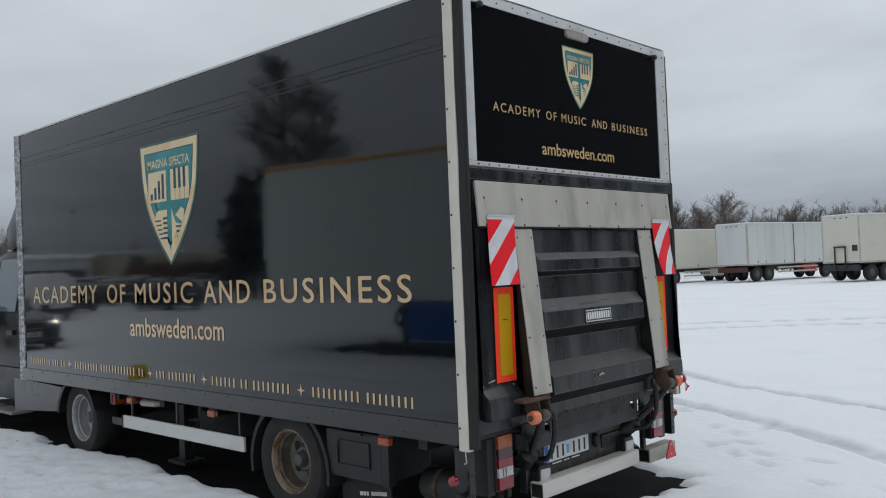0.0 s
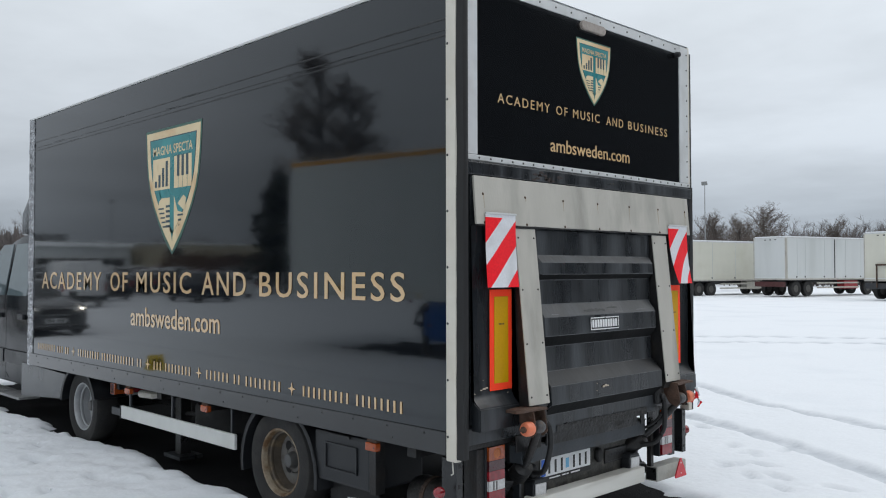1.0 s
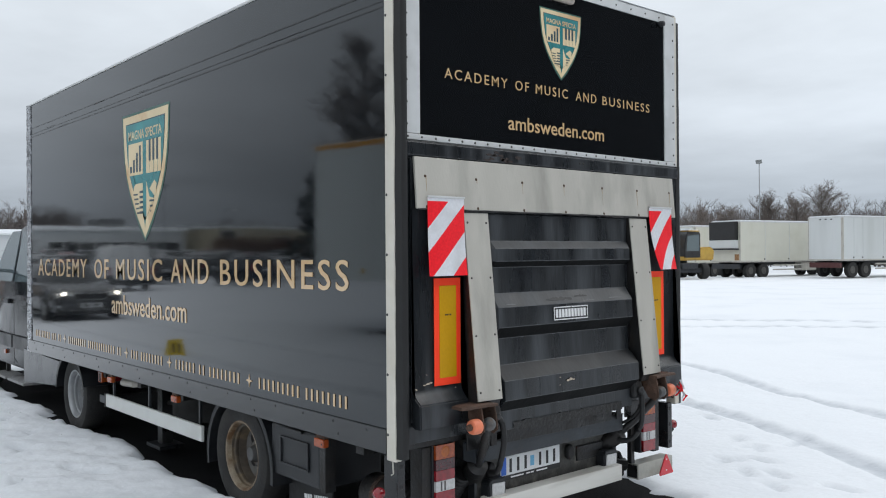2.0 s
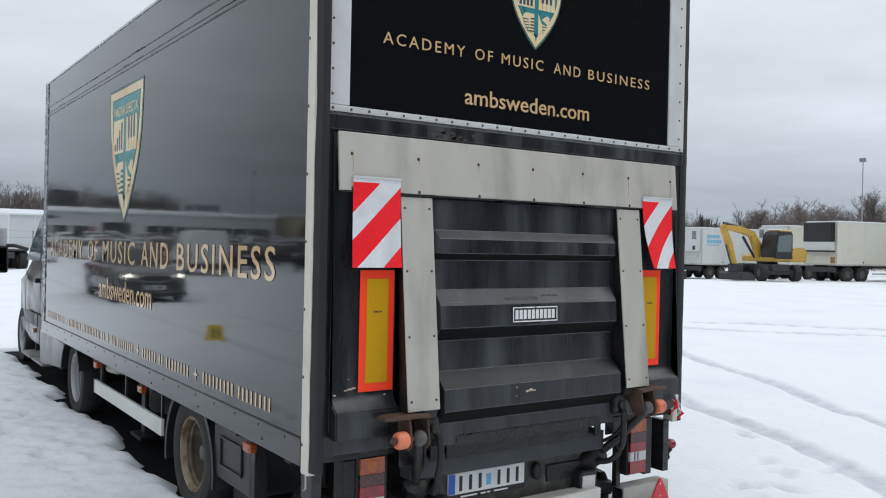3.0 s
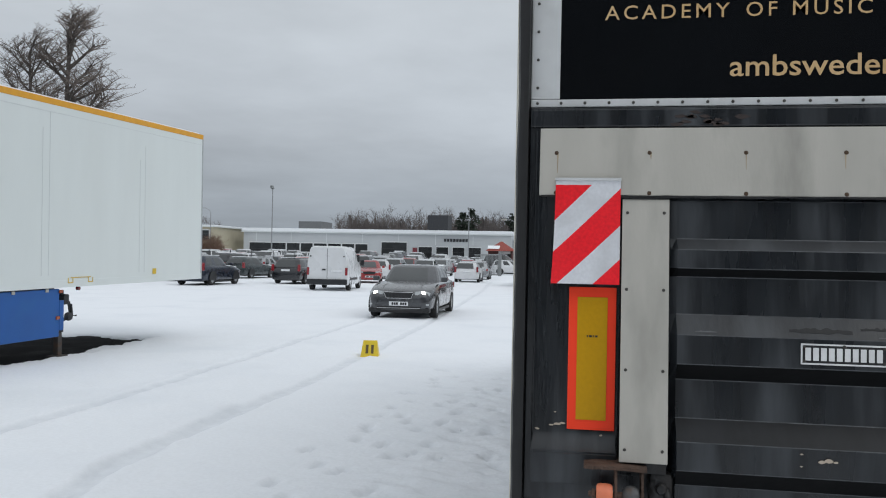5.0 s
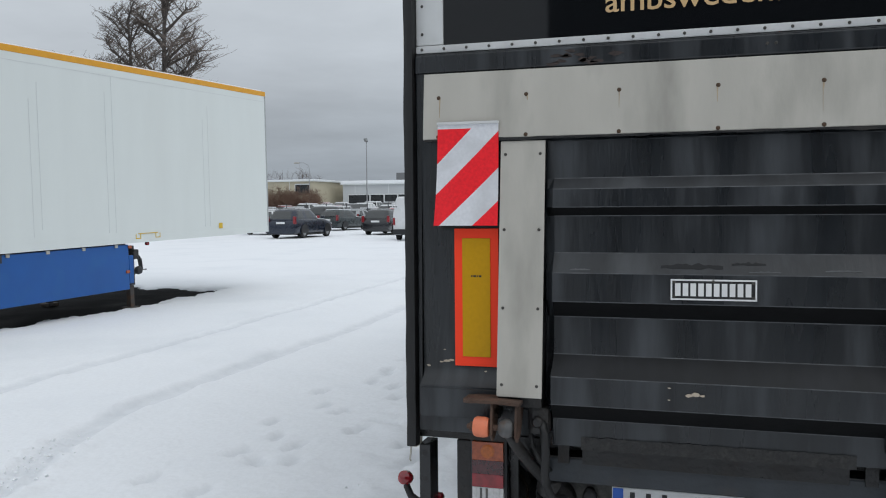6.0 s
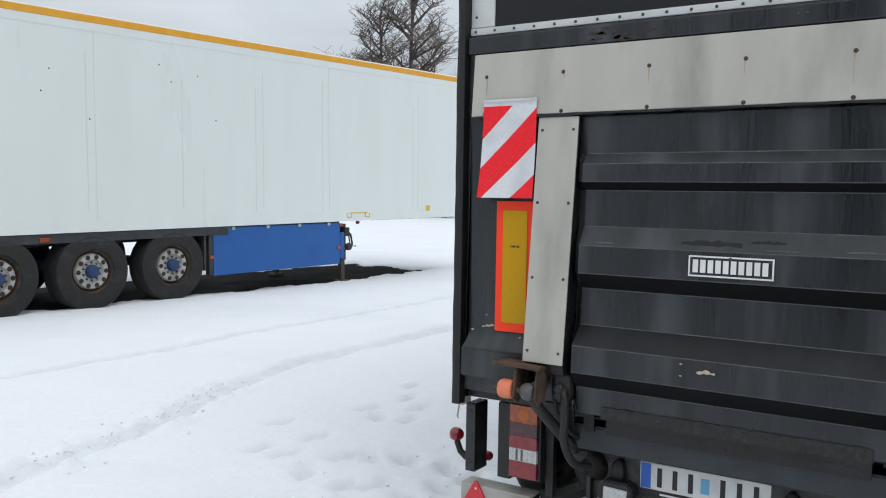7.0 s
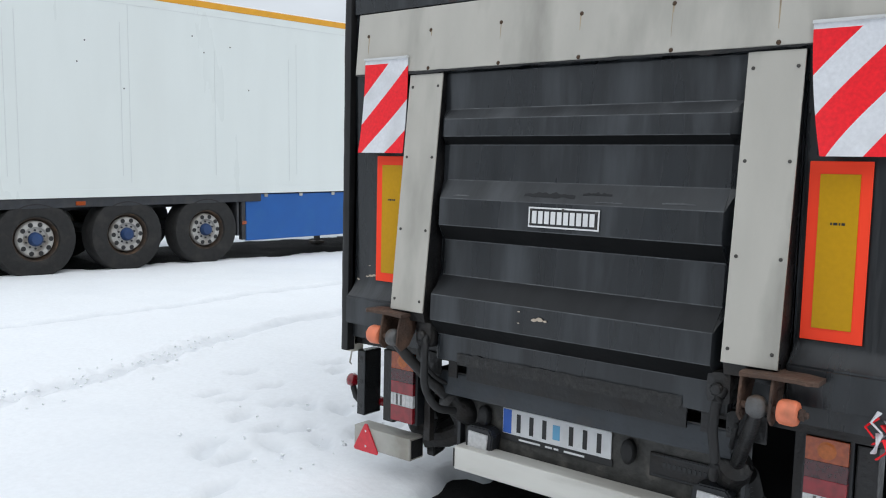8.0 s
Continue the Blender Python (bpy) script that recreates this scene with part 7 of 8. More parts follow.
    part("tool_box", box(L - 5.9, L - 4.4, 0.06, 0.6, 0.45, 1.0, 0.02), RED_STEEL if red else ALU, ob, "red tool box" if red else "grey tool box")
    return ob


def ray_place(az, d, ex=3.45, ey=-2.67):
    return ex + d * math.cos(radians(az)), ey + d * math.sin(radians(az))


b_x, b_y = ray_place(113.95, 58.5)
tr_b = box_lorry_trailer(b_x, b_y, 76, 12.0, "white box trailer with a red underframe in the far row", WHITE_BODY, "", True, doors=(0.095, 0.165, 0.33, 0.52, 0.66, 0.82))
part("open_joint", box(4.98, 5.06, -0.016, -0.001, 1.165, 3.775), INK, tr_b, "dark open joint between the side doors")
part("door_edge", box(0.06, 0.16, -0.014, -0.001, 1.165, 3.775), ALU, tr_b)
d_x, d_y = ray_place(119.83, 59.5)
box_lorry_trailer(d_x, d_y, 78, 12.0, "white trailer with a black cooling unit in the far row", CREAM_BODY, "dark", z=-0.1, h=2.68)
c_x, c_y = ray_place(106.97, 54.0, 3.28, -3.66)
tr_c = box_lorry_trailer(c_x, c_y, 70, 12.0, "cream white box trailer with a rusty lift frame", CREAM_BODY, "", False)
for yy in (0.9, 1.6):
    part("lift_frame", box(-0.14, -0.06, yy - 0.03, yy + 0.03, 0.7, 2.05, 0.01), RUSTY, tr_c, "rusty lift frame")
part("lift_frame", box(-0.14, -0.06, 0.85, 1.65, 1.95, 2.05, 0.01), RUSTY, tr_c)
part("vent", box(-0.014, -0.004, 0.15, 0.5, 1.75, 2.1), CHASSIS, tr_c)
e_x, e_y = ray_place(122.55, 66.0)
box_lorry_trailer(e_x, e_y, 84, 9.0, "cream trailer behind the excavator", CREAM_BODY, "white", z=-0.25)
f_x, f_y = ray_place(128.57, 66.5, 3.496, -1.104)
tr_f = box_lorry_trailer(f_x, f_y, 88, 12.5, "white refrigerated trailer with faded blue writing", WHITE_BODY, "white", z=-0.42)
for row, (z, n) in enumerate(((3.10, 7), (2.72, 8))):
    part("blue_writing_bars", place(bars([0.16] * n, 0.26, 0.05, 0.004), Matrix(((1, 0, 0, 0.55), (0, 0, -1, -0.002), (0, 1, 0, z), (0, 0, 0, 1)))), SKY_BLUE, tr_f)
part("blue_writing_bars", place(bars([1.4], 0.06, 0, 0.004), Matrix(((1, 0, 0, 0.55), (0, 0, -1, -0.002), (0, 1, 0, 2.55), (0, 0, 0, 1)))), SKY_BLUE, tr_f)

# yellow side wall of a tarpaulin trailer, with clutter in front
y0x, y0y = ray_place(133.9, 68.0, 3.496, -1.104)
TARP = mat("ochre_tarpaulin", (0.36, 0.22, 0.045), 0.55, vary=0.08, scale=2, stain=(0.25, 0.15, 0.05), stain_amount=0.4, stain_scale=1.2)
yt = thing("tarpaulin_trailer", "ochre yellow tarpaulin trailer with faded red writing", "trailer", y0x, y0y, -0.4, 40, "trailers in the far row")
bdy = part("body", box(-3.0, 4.9, 0, 2.5, 0.55, 2.55, 0.03), TARP, yt)
part("top_rail", box(-3.0, 4.9, -0.03, 2.53, 2.551, 2.66, 0.01), CHASSIS, bdy)
part("roof_snow", box(-2.95, 4.85, 0.05, 2.45, 2.66, 2.74, 0.02), SNOW_CAP, bdy)
part("faded_writing", place(bars([0.2] * 7, 0.32, 0.06, 0.004), Matrix(((1, 0, 0, 1.9), (0, 0, -1, -0.004), (0, 1, 0, 1.6), (0, 0, 0, 1)))), mat("faded_red_print", (0.36, 0.10, 0.05), 0.6), bdy)
for xx in (-1.8, -0.6, 3.2):
    far_wheel(yt, xx, 0.2, 0.45, 0.45)
    far_wheel(yt, xx, 2.3, 0.45, 0.45)
part("frame_beam", box(-2.9, 4.8, 0.5, 2.0, 0.4, 0.545), CHASSIS, yt)
cl = thing("stacked_crates", "dark crates stacked beside the trailer, snow on top", "crates", y0x + 4.3, y0y + 0.2, -0.4, 40)
for a, b, c in ((0, 0, 0.0), (0.9, 0.1, 0.0), (0.5, 0.0, 0.62)):
    cr = part("crate", box(a, a + 0.85, b - 1.3, b - 0.5, c, c + 0.6, 0.03), CHASSIS, cl)
    part("crate_snow", box(a + 0.03, a + 0.82, b - 1.27, b - 0.53, c + 0.601, c + 0.67, 0.02), SNOW_CAP, cr)

# ---- wheeled excavator ----
EXC = mat("machine_yellow", (0.50, 0.31, 0.05), 0.5, vary=0.12, scale=5, stain=(0.30, 0.17, 0.04), stain_amount=0.5, stain_scale=2.5)
ex_x, ex_y = ray_place(123.7, 56.0)
EXA = -115
exc = thing("excavator", "yellow wheeled excavator with its bucket resting on the snow", "excavator", ex_x, ex_y, 0.0, 268)
under = part("undercarriage", box(-1.6, 1.6, -0.55, 0.55, 0.62, 1.0, 0.05), CHASSIS, exc)
under.matrix_local = pose(0, 0, 0, 0, 0, EXA)
for xx in (-1.3, 1.3):
    part("axle", box(xx - 0.18, xx + 0.18, -0.9, 0.9, 0.40, 0.66, 0.04), CHASSIS, under)
    for yy in (-1.05, 1.05):
        far_wheel(under, xx, yy, 0.5, 0.5, 0.42)
part("dozer_blade", prism([(0, 0), (0.16, 0.0), (0.22, 0.35), (0.16, 0.75), (0.02, 0.75), (0.08, 0.35)], 2.6, Matrix(((1, 0, 0, 2.05), (0, 0, -1, 1.3), (0, 1, 0, 0.22), (0, 0, 0, 1))), 0.01), CHASSIS, under, "dark steel dozer blade")
part("blade_arm", box(1.5, 2.1, -0.4, 0.4, 0.45, 0.65, 0.02), CHASSIS, under)
sup = part("upper_body", prism([(-2.2, 1.15), (0.9, 1.15), (0.9, 1.45), (-0.2, 1.75), (-1.2, 2.0), (-2.0, 2.0), (-2.3, 1.75)], 2.4, Matrix(((1, 0, 0, 0), (0, 0, -1, 1.2), (0, 1, 0, 0), (0, 0, 0, 1))), 0.06), EXC, exc, "yellow machine body")
part("vent_panel", box(-1.9, -0.8, -1.212, -1.2, 1.35, 1.65, 0.01), INK, sup)
part("turntable", lathe([(0.6, 0), (0.6, 0.16)], 24, Matrix.Translation((0, 0, 1.0))), CHASSIS, exc)
cabx = part("operator_cab", prism([(-0.75, 1.3), (0.85, 1.3), (0.95, 1.9), (0.75, 2.75), (0.55, 2.95), (-0.65, 2.95), (-0.75, 2.8)], 1.0, Matrix(((1, 0, 0, 0), (0, 0, -1, 1.22), (0, 1, 0, 0), (0, 0, 0, 1))), 0.03), INK, exc, "black framed operator cab")
for yy in (0.212, 1.224):
    part("cab_glass", prism([(-0.60, 1.75), (0.72, 1.75), (0.62, 2.68), (-0.60, 2.78)], 0.008, Matrix(((1, 0, 0, 0), (0, 0, -1, yy), (0, 1, 0, 0), (0, 0, 0, 1)))), GLASS_DARK, cabx)
part("beacon_rail", box(-0.7, 0.4, 0.25, 1.2, 2.96, 3.03, 0.01), EXC, cabx)
part("cab_snow", box(-0.6, 0.5, 0.3, 1.15, 3.03, 3.08, 0.02), SNOW_CAP, cabx)


def arm(name, a, b, w0, w1, y0, y1, bend=0.0):
    """A box-section arm from a to b in the x, z plane."""
    (ax, az), (bx, bz) = a, b
    dx, dz = bx - ax, bz - az
    n = math.hypot(dx, dz)
    px, pz = -dz / n, dx / n
    mx, mz = (ax + bx) / 2 + px * bend, (az + bz) / 2 + pz * bend
    pts = [(ax - px * w0, az - pz * w0), (mx - px * (w0 + w1) * 0.7, mz - pz * (w0 + w1) * 0.7), (bx - px * w1, bz - pz * w1), (bx + px * w1, bz + pz * w1), (mx + px * (w0 + w1) * 0.7, mz + pz * (w0 + w1) * 0.7), (ax + px * w0, az + pz * w0)]
    return part(name, prism(pts, y1 - y0, Matrix(((1, 0, 0, 0), (0, 0, -1, y1), (0, 1, 0, 0), (0, 0, 0, 1))), 0.02), EXC, exc)


arm("boom", (0.7, 1.4), (1.5, 2.75), 0.22, 0.20, -0.18, 0.12, 0.1)
arm("boom", (1.35, 2.75), (4.05, 3.15), 0.17, 0.11, -0.18, 0.12, 0.08)
arm("stick", (4.15, 3.25), (3.0, 0.95), 0.17, 0.11, -0.16, 0.10, -0.06)
part("bucket_link", tube([(3.80, -0.03, 2.1), (3.40, -0.03, 1.15), (3.10, -0.03, 0.75)], 0.05, 6), CHASSIS, exc)
part("hydraulic_ram", tube([(2.0, -0.03, 3.1), (4.05, -0.03, 3.36)], 0.07, 8), CHASSIS, exc)
part("hydraulic_ram", tube([(0.9, -0.25, 1.4), (2.0, -0.25, 2.6)], 0.08, 8), CHASSIS, exc)
part("tilt_rotator", box(2.6, 3.2, -0.35, 0.3, 0.5, 1.0, 0.06), CHASSIS, exc, "dark tilting bucket mount")
part("bucket", prism([(2.1, 0.04), (3.45, 0.06), (3.45, 0.42), (3.1, 0.55), (2.5, 0.5), (2.15, 0.28)], 1.6, Matrix(((1, 0, 0, 0), (0, 0, -1, 0.8), (0, 1, 0, 0), (0, 0, 0, 1))), 0.03), CHASSIS, exc, "dark steel bucket")

# ---- tipper trailer and crane truck ----
PANEL_BEIGE = mat("beige_tipper_panel", (0.52, 0.46, 0.38), 0.5, vary=0.08, scale=3, stain=(0.38, 0.30, 0.24), stain_amount=0.5, stain_scale=1.3)
TIP_RED = mat("red_tipper_paint", (0.34, 0.035, 0.035), 0.45, vary=0.1, stain=(0.22, 0.05, 0.045), stain_amount=0.5)
tip = thing("tipper_trailer", "red tipper trailer with beige rear panels on the snow", "trailer", -41.2, 0.72, 0.0, 4)
tip.scale = (1.0, 0.9, 1.0)
tub = part("tub", loft([[(0, -1.15, 1.25), (0, 1.15, 1.25), (0, 1.27, 2.75), (0, -1.27, 2.75)], [(-7, -1.15, 1.25), (-7, 1.15, 1.25), (-7, 1.27, 2.75), (-7, -1.27, 2.75)]]), TIP_RED, tip, "red tipping body")
for y0, y1 in ((-1.14, -0.32), (-0.24, 0.30), (0.38, 1.14)):
    part("rear_panel", box(0.0, 0.03, y0, y1, 1.38, 2.66, 0.01), PANEL_BEIGE, tub, "beige rear panel")
part("lower_panel", prism([(-1.2, 1.25), (-1.0, 0.98), (1.0, 0.98), (1.2, 1.25)], 0.06, Matrix(((0, 0, 1, -0.02), (1, 0, 0, 0), (0, 1, 0, 0), (0, 0, 0, 1))), 0.01), PANEL_BEIGE, tub)
for k in range(8):
    for s in (-1, 1):
        part("side_rib", box(-0.6 - k * 0.85, -0.48 - k * 0.85, s * 1.24 - 0.05, s * 1.24 + 0.05, 1.3, 2.7, 0.01), TIP_RED, tub)
part("snow_load", box(-6.9, -0.1, -1.2, 1.2, 2.70, 2.78, 0.03), SNOW_CAP, tub)
part("rear_plate_board", box(0.03, 0.06, -0.62, 0.62, 0.75, 1.25, 0.01), ALU, tip, "pale rear board")
lb = part("lamp_bar", box(0.0, 0.10, -1.25, 1.25, 0.60, 0.80, 0.01), PANEL_BEIGE, tip, "rear lamp bar")
for s in (-1, 1):
    part("lamp", box(0.10, 0.13, s * 0.93 - 0.27, s * 0.93 + 0.27, 0.63, 0.77, 0.01), AMBER, lb)
    part("lamp", box(0.13, 0.14, s * 0.85 - 0.12, s * 0.85 + 0.12, 0.64, 0.76, 0.01), RED_LENS, lb)
part("bumper", box(0.02, 0.10, -1.25, 1.25, 0.45, 0.56, 0.01), ALU, tip)
part("mud_flap", box(-0.02, 0.02, -1.25, 1.25, 0.12, 0.44, 0.01), RUBBER, tip, "black rubber mud flap")
for xx in (-0.9, -2.2, -5.8):
    for s in (-1, 1):
        far_wheel(tip, xx, s * 1.05, 0.5, 0.5, 0.4)
part("frame_beam", box(-7.2, -0.05, -0.5, 0.5, 0.8, 1.24, 0.02), CHASSIS, tip)

crane = thing("crane_truck", "dark flatbed crane truck with orange rear lamps", "truck", -49.0, -2.95, -0.12, 0)
part("bed", box(-5.0, 0, -1.2, 1.2, 1.25, 1.75, 0.02), CHASSIS, crane, "dark steel bed")
part("tailgate", box(0.0, 0.06, -1.2, 1.2, 1.2, 1.72, 0.02), mat("brown_tailgate", (0.045, 0.040, 0.036), 0.6, vary=0.2), crane)
part("load_box", prism([(0, 0), (1.1, 0), (1.1, 0.2), (0.0, 0.62)], 2.0, Matrix(((0, 0, -1, -0.3), (1, 0, 0, -1.15), (0, 1, 0, 1.76), (0, 0, 0, 1))), 0.02), CHASSIS, crane)
part("crane_arm", tube([(-4.5, 0.3, 1.8), (-4.2, 0.3, 2.4), (-3.0, 0.5, 2.55), (-2.0, 0.9, 2.0)], 0.16, 6), INK, crane, "folded black loader crane")
part("crane_arm", tube([(-4.4, -0.3, 2.4), (-3.2, 0.1, 2.7), (-2.4, 0.5, 2.3)], 0.13, 6), INK, crane, "folded black loader crane")
part("grab", lathe([(0.05, 0), (0.4, 0.1), (0.45, 0.4), (0.2, 0.62)], 10, Matrix.Translation((-1.8, 0.55, 1.78))), INK, crane)
part("cab", box(-7.6, -5.4, -1.2, 1.2, 0.7, 2.1, 0.1), mat("dark_cab_paint", (0.05, 0.05, 0.055), 0.35), crane, "dark cab")
for s in (-1, 1):
    part("lamp", box(0.02, 0.08, s * 0.85 - 0.28, s * 0.85 + 0.28, 0.78, 1.05, 0.01), AMBER, crane)
    part("lamp", box(0.08, 0.10, s * 0.85 - 0.26, s * 0.85 - 0.02, 0.82, 1.01, 0.01), RED_LENS, crane)
    for xx in (-0.8, -2.1, -6.3):
        far_wheel(crane, xx, s * 1.0, 0.5, 0.5, 0.42)
part("bumper", box(0.0, 0.10, -1.15, 1.15, 0.42, 0.54, 0.01), ALU, crane)
part("underframe", box(-6.5, -0.02, -0.7, 0.7, 0.6, 1.24, 0.02), INK, crane)

lorry = thing("lorry_cab", "white lorry with a red roof sign and dark side tanks", "truck", -47.0, 4.0, 0.0, 10)
part("cab", box(-2.2, 0.1, -1.2, 1.2, 0.9, 3.0, 0.12), CAR_WHITE, lorry)
part("roof_sign", box(-1.4, -0.9, -0.6, 0.6, 3.0, 3.2, 0.03), mat("red_sign", (0.5, 0.03, 0.02), 0.4), lorry)
far_wheel(lorry, 0.4, -0.6, 1.45, 0.52, 0.40)
part("tank", lathe([(0.3, 0), (0.36, 0.06), (0.36, 1.5), (0.3, 1.56)], 16, Matrix.Translation((0.5, 0.55, 0.6))), RIM_SILVER, lorry, "", True)
part("frame_beam", box(0.0, 3.2, -0.45, 0.45, 0.6, 0.9, 0.02), CHASSIS, lorry)
part("mud_guard", box(0.7, 2.9, -1.2, 1.2, 0.95, 1.05, 0.03), CHASSIS, lorry)
for xx in (-1.2, 1.2, 2.5):
    for s in (-1, 1):
        far_wheel(lorry, xx, s * 1.0, 0.5, 0.5, 0.4)


# ---- the dealer's halls ----
HALL = mat("pale_grey_cladding", (0.47, 0.49, 0.50), 0.5, vary=0.03, scale=0.6, stain=(0.38, 0.40, 0.41), stain_amount=0.4, stain_scale=0.15)
HALL_WHITE = mat("white_mullion", (0.62, 0.63, 0.63), 0.5, vary=0.03)
WINDOW = mat("dark_shop_window", (0.018, 0.02, 0.021), 0.12, vary=0.4, scale=0.7, spec=0.6, per_object=0.4)
GZ = 1.05


def hall(name, label, x, y0, y1, top, deep, bays, parapet, wall=HALL):
    ob = thing(name, label, "building", x, 0, 0, 0)
    part("wall", box(-deep, 0, y0, y1, GZ - 1.2, top, 0.0), wall, ob)
    part("roof", box(-deep, 0.35, y0 - 0.3, y1 + 0.3, top + 0.002, top + 0.16), SEAM, ob)
    part("roof_snow", box(-deep + 0.1, 0.30, y0 - 0.25, y1 + 0.25, top + 0.161, top + parapet, 0.05), SNOW_CAP, ob, "white snow on the flat roof")
    for a, b, z0, z1 in bays:
        w = part("window", box(0.004, 0.05, a, b, z0, z1), WINDOW, ob)
        part("frame", box(0.051, 0.09, a - 0.08, a, z0, z1), HALL_WHITE, w)
        part("frame", box(0.051, 0.09, b, b + 0.08, z0, z1), HALL_WHITE, w)
        part("frame", box(0.051, 0.09, a, b, z1 - 0.08, z1 + 0.06), HALL_WHITE, w)
        part("rail", box(0.051, 0.08, a, b, z0 + (z1 - z0) * 0.62, z0 + (z1 - z0) * 0.62 + 0.05), CHASSIS, w)
    for k in range(int((y1 - y0) / 5.5)):
        part("cladding_joint", box(0.002, 0.02, y0 + 5.5 * k + 2, y0 + 5.5 * k + 2.06, GZ + 2.6, top), SEAM, ob)
    return ob


HX = -118.0


def y_at(az):
    return -0.12 + (HX - 3.48) * math.tan(radians(az))


edges = [-157.45, -158.92, -159.88, -160.79, -161.65, -162.58, -163.52, -164.41, -165.31]
bays = [(y_at(a) + 0.1, y_at(b) - 0.1, 1.0, 3.65) for a, b in zip(edges, edges[1:])]
bays += [(y_at(-166.2), y_at(-167.9), 1.2, 4.0)]
bays += [(y_at(a), y_at(b), 1.2, 3.4) for a, b in ((-168.7, -169.6), (-169.9, -170.7), (-171.0, -171.8), (-172.1, -172.9))]
big_hall = hall("dealer_hall", "long pale grey dealer hall with dark shop windows and snowy roof", HX, y_at(-157.1), y_at(-174.9), 5.15, 30, bays, 0.62)
part("door_sign", box(0.06, 0.10, y_at(-168.3), y_at(-168.6), 1.2, 3.2), mat("dark_red_board", (0.16, 0.02, 0.03), 0.5), big_hall)
part("sign_bars", place(bars([0.35] * 8, 0.42, 0.1, 0.05), on_rear(y_at(-170.4), 4.15, 0.03)), CHASSIS, big_hall)
part("roof_box", box(-16, -12, -0.12 + (HX - 17.5) * math.tan(radians(-169.4)), -0.12 + (HX - 17.5) * math.tan(radians(-170.75)), 5.8, 8.6), CHASSIS, big_hall, "dark roof plant box")
part("roof_house", box(-26, -20, -0.12 + (HX - 26.5) * math.tan(radians(-161.0)), -0.12 + (HX - 26.5) * math.tan(radians(-162.5)), 5.8, 7.7), mat("grey_roof_sheet", (0.14, 0.145, 0.15), 0.6, vary=0.1), big_hall, "grey roof house")
bays2 = [(y_at(a), y_at(b), 1.4, 3.2) for a, b in ((-175.6, -176.6), (-177.0, -178.0), (-178.6, -179.6))]
hall("side_hall", "lower pale hall with a snowy roof", HX - 3, y_at(-174.8), 34.0, 4.55, 28, bays2, 0.75)
BEIGE = mat("beige_brick_wall", (0.42, 0.38, 0.28), 0.7, vary=0.06, scale=1, stain=(0.33, 0.30, 0.23), stain_amount=0.4, stain_scale=0.3)
hall("beige_hall", "beige flat roofed hall behind bare shrubs", -112.0, -76.0, -53.5, 5.6, 25, [(-56.5, -54.2, 3.6, 5.2), (-66, -63.5, 1.6, 4.4)], 0.3, BEIGE)

# red roofed kiosk
kx, ky = -98.0, -10.2
kiosk = thing("kiosk", "small red kiosk with a pitched red roof dusted with snow", "kiosk", kx, ky, GZ * 0.4, 0)
KRED = mat("kiosk_red", (0.26, 0.045, 0.03), 0.6, vary=0.1, stain=(0.34, 0.12, 0.08), stain_amount=0.4)
part("wall", box(-1.5, 1.4, -1.45, 1.45, 0, 2.3, 0.02), mat("kiosk_dark_wall", (0.085, 0.03, 0.026), 0.6, vary=0.15), kiosk)
part("roof", loft([[(-1.8, -1.75, 2.3), (1.75, -1.75, 2.3), (1.75, 1.75, 2.3), (-1.8, 1.75, 2.3)], [(-0.1, -0.1, 3.45), (0.1, -0.1, 3.45), (0.1, 0.1, 3.45), (-0.1, 0.1, 3.45)]]), KRED, kiosk, "pitched red roof")
part("roof_snow", place(box(-0.35, 0.35, -1.3, 0.1, 0, 0.05, 0.02), pose(1.2, -0.2, 2.72, 0, 33, 0)), SNOW_CAP, kiosk)
part("window", box(1.401, 1.43, -1.25, 1.25, 0.7, 1.95), WINDOW, kiosk)
part("white_board", box(1.401, 1.43, -0.2, 1.2, 2.0, 2.28), HALL_WHITE, kiosk)

# gate and wire fence
FENCE = mat("galvanised_fence", (0.22, 0.23, 0.23), 0.5, metal=0.4, vary=0.1)
gate = thing("sliding_gate", "grey steel sliding gate standing open", "gate", -74.0, 0, 0.2, 0)
part("gate_frame", box(-0.06, 0.06, -10.2, -8.0, 0.05, 0.16), FENCE, gate)
part("gate_frame", box(-0.06, 0.06, -10.2, -8.0, 1.86, 1.96), FENCE, gate)
for k in range(19):
    part("gate_bar", box(-0.02, 0.02, -10.15 + 0.115 * k, -10.11 + 0.115 * k, 0.16, 1.86), FENCE, gate)
part("gate_post", box(-0.15, 0.15, -8.0, -7.7, 0, 2.1, 0.02), FENCE, gate)
part("gate_board", box(0.061, 0.08, -10.1, -9.5, 0.9, 1.5), HALL_WHITE, gate)
fence = thing("wire_fence", "tall wire fence with thin dark posts", "fence", -64.0, 0, 0.05, 0)
for k in range(26):
    y = -22.0 - 1.9 * k
    part("post", box(-0.03, 0.03, y - 0.03, y + 0.03, 0, 2.0), CHASSIS, fence)
for z in (0.3, 0.8, 1.3, 1.9):
    part("wire", box(-0.006, 0.006, -69.5, -22.0, z, z + 0.014), CHASSIS, fence)
fence2 = thing("wire_fence", "wire fence beside the gate lane", "fence", -74.0, 0, 0.1, 0)
for k in range(14):
    y = -4.6 + 1.9 * k
    part("post", box(-0.03, 0.03, y - 0.03, y + 0.03, 0, 2.1), CHASSIS, fence2)
for z in (0.3, 0.9, 1.5, 2.05):
    part("wire", box(-0.006, 0.006, -4.6, 20.1, z, z + 0.014), CHASSIS, fence2)


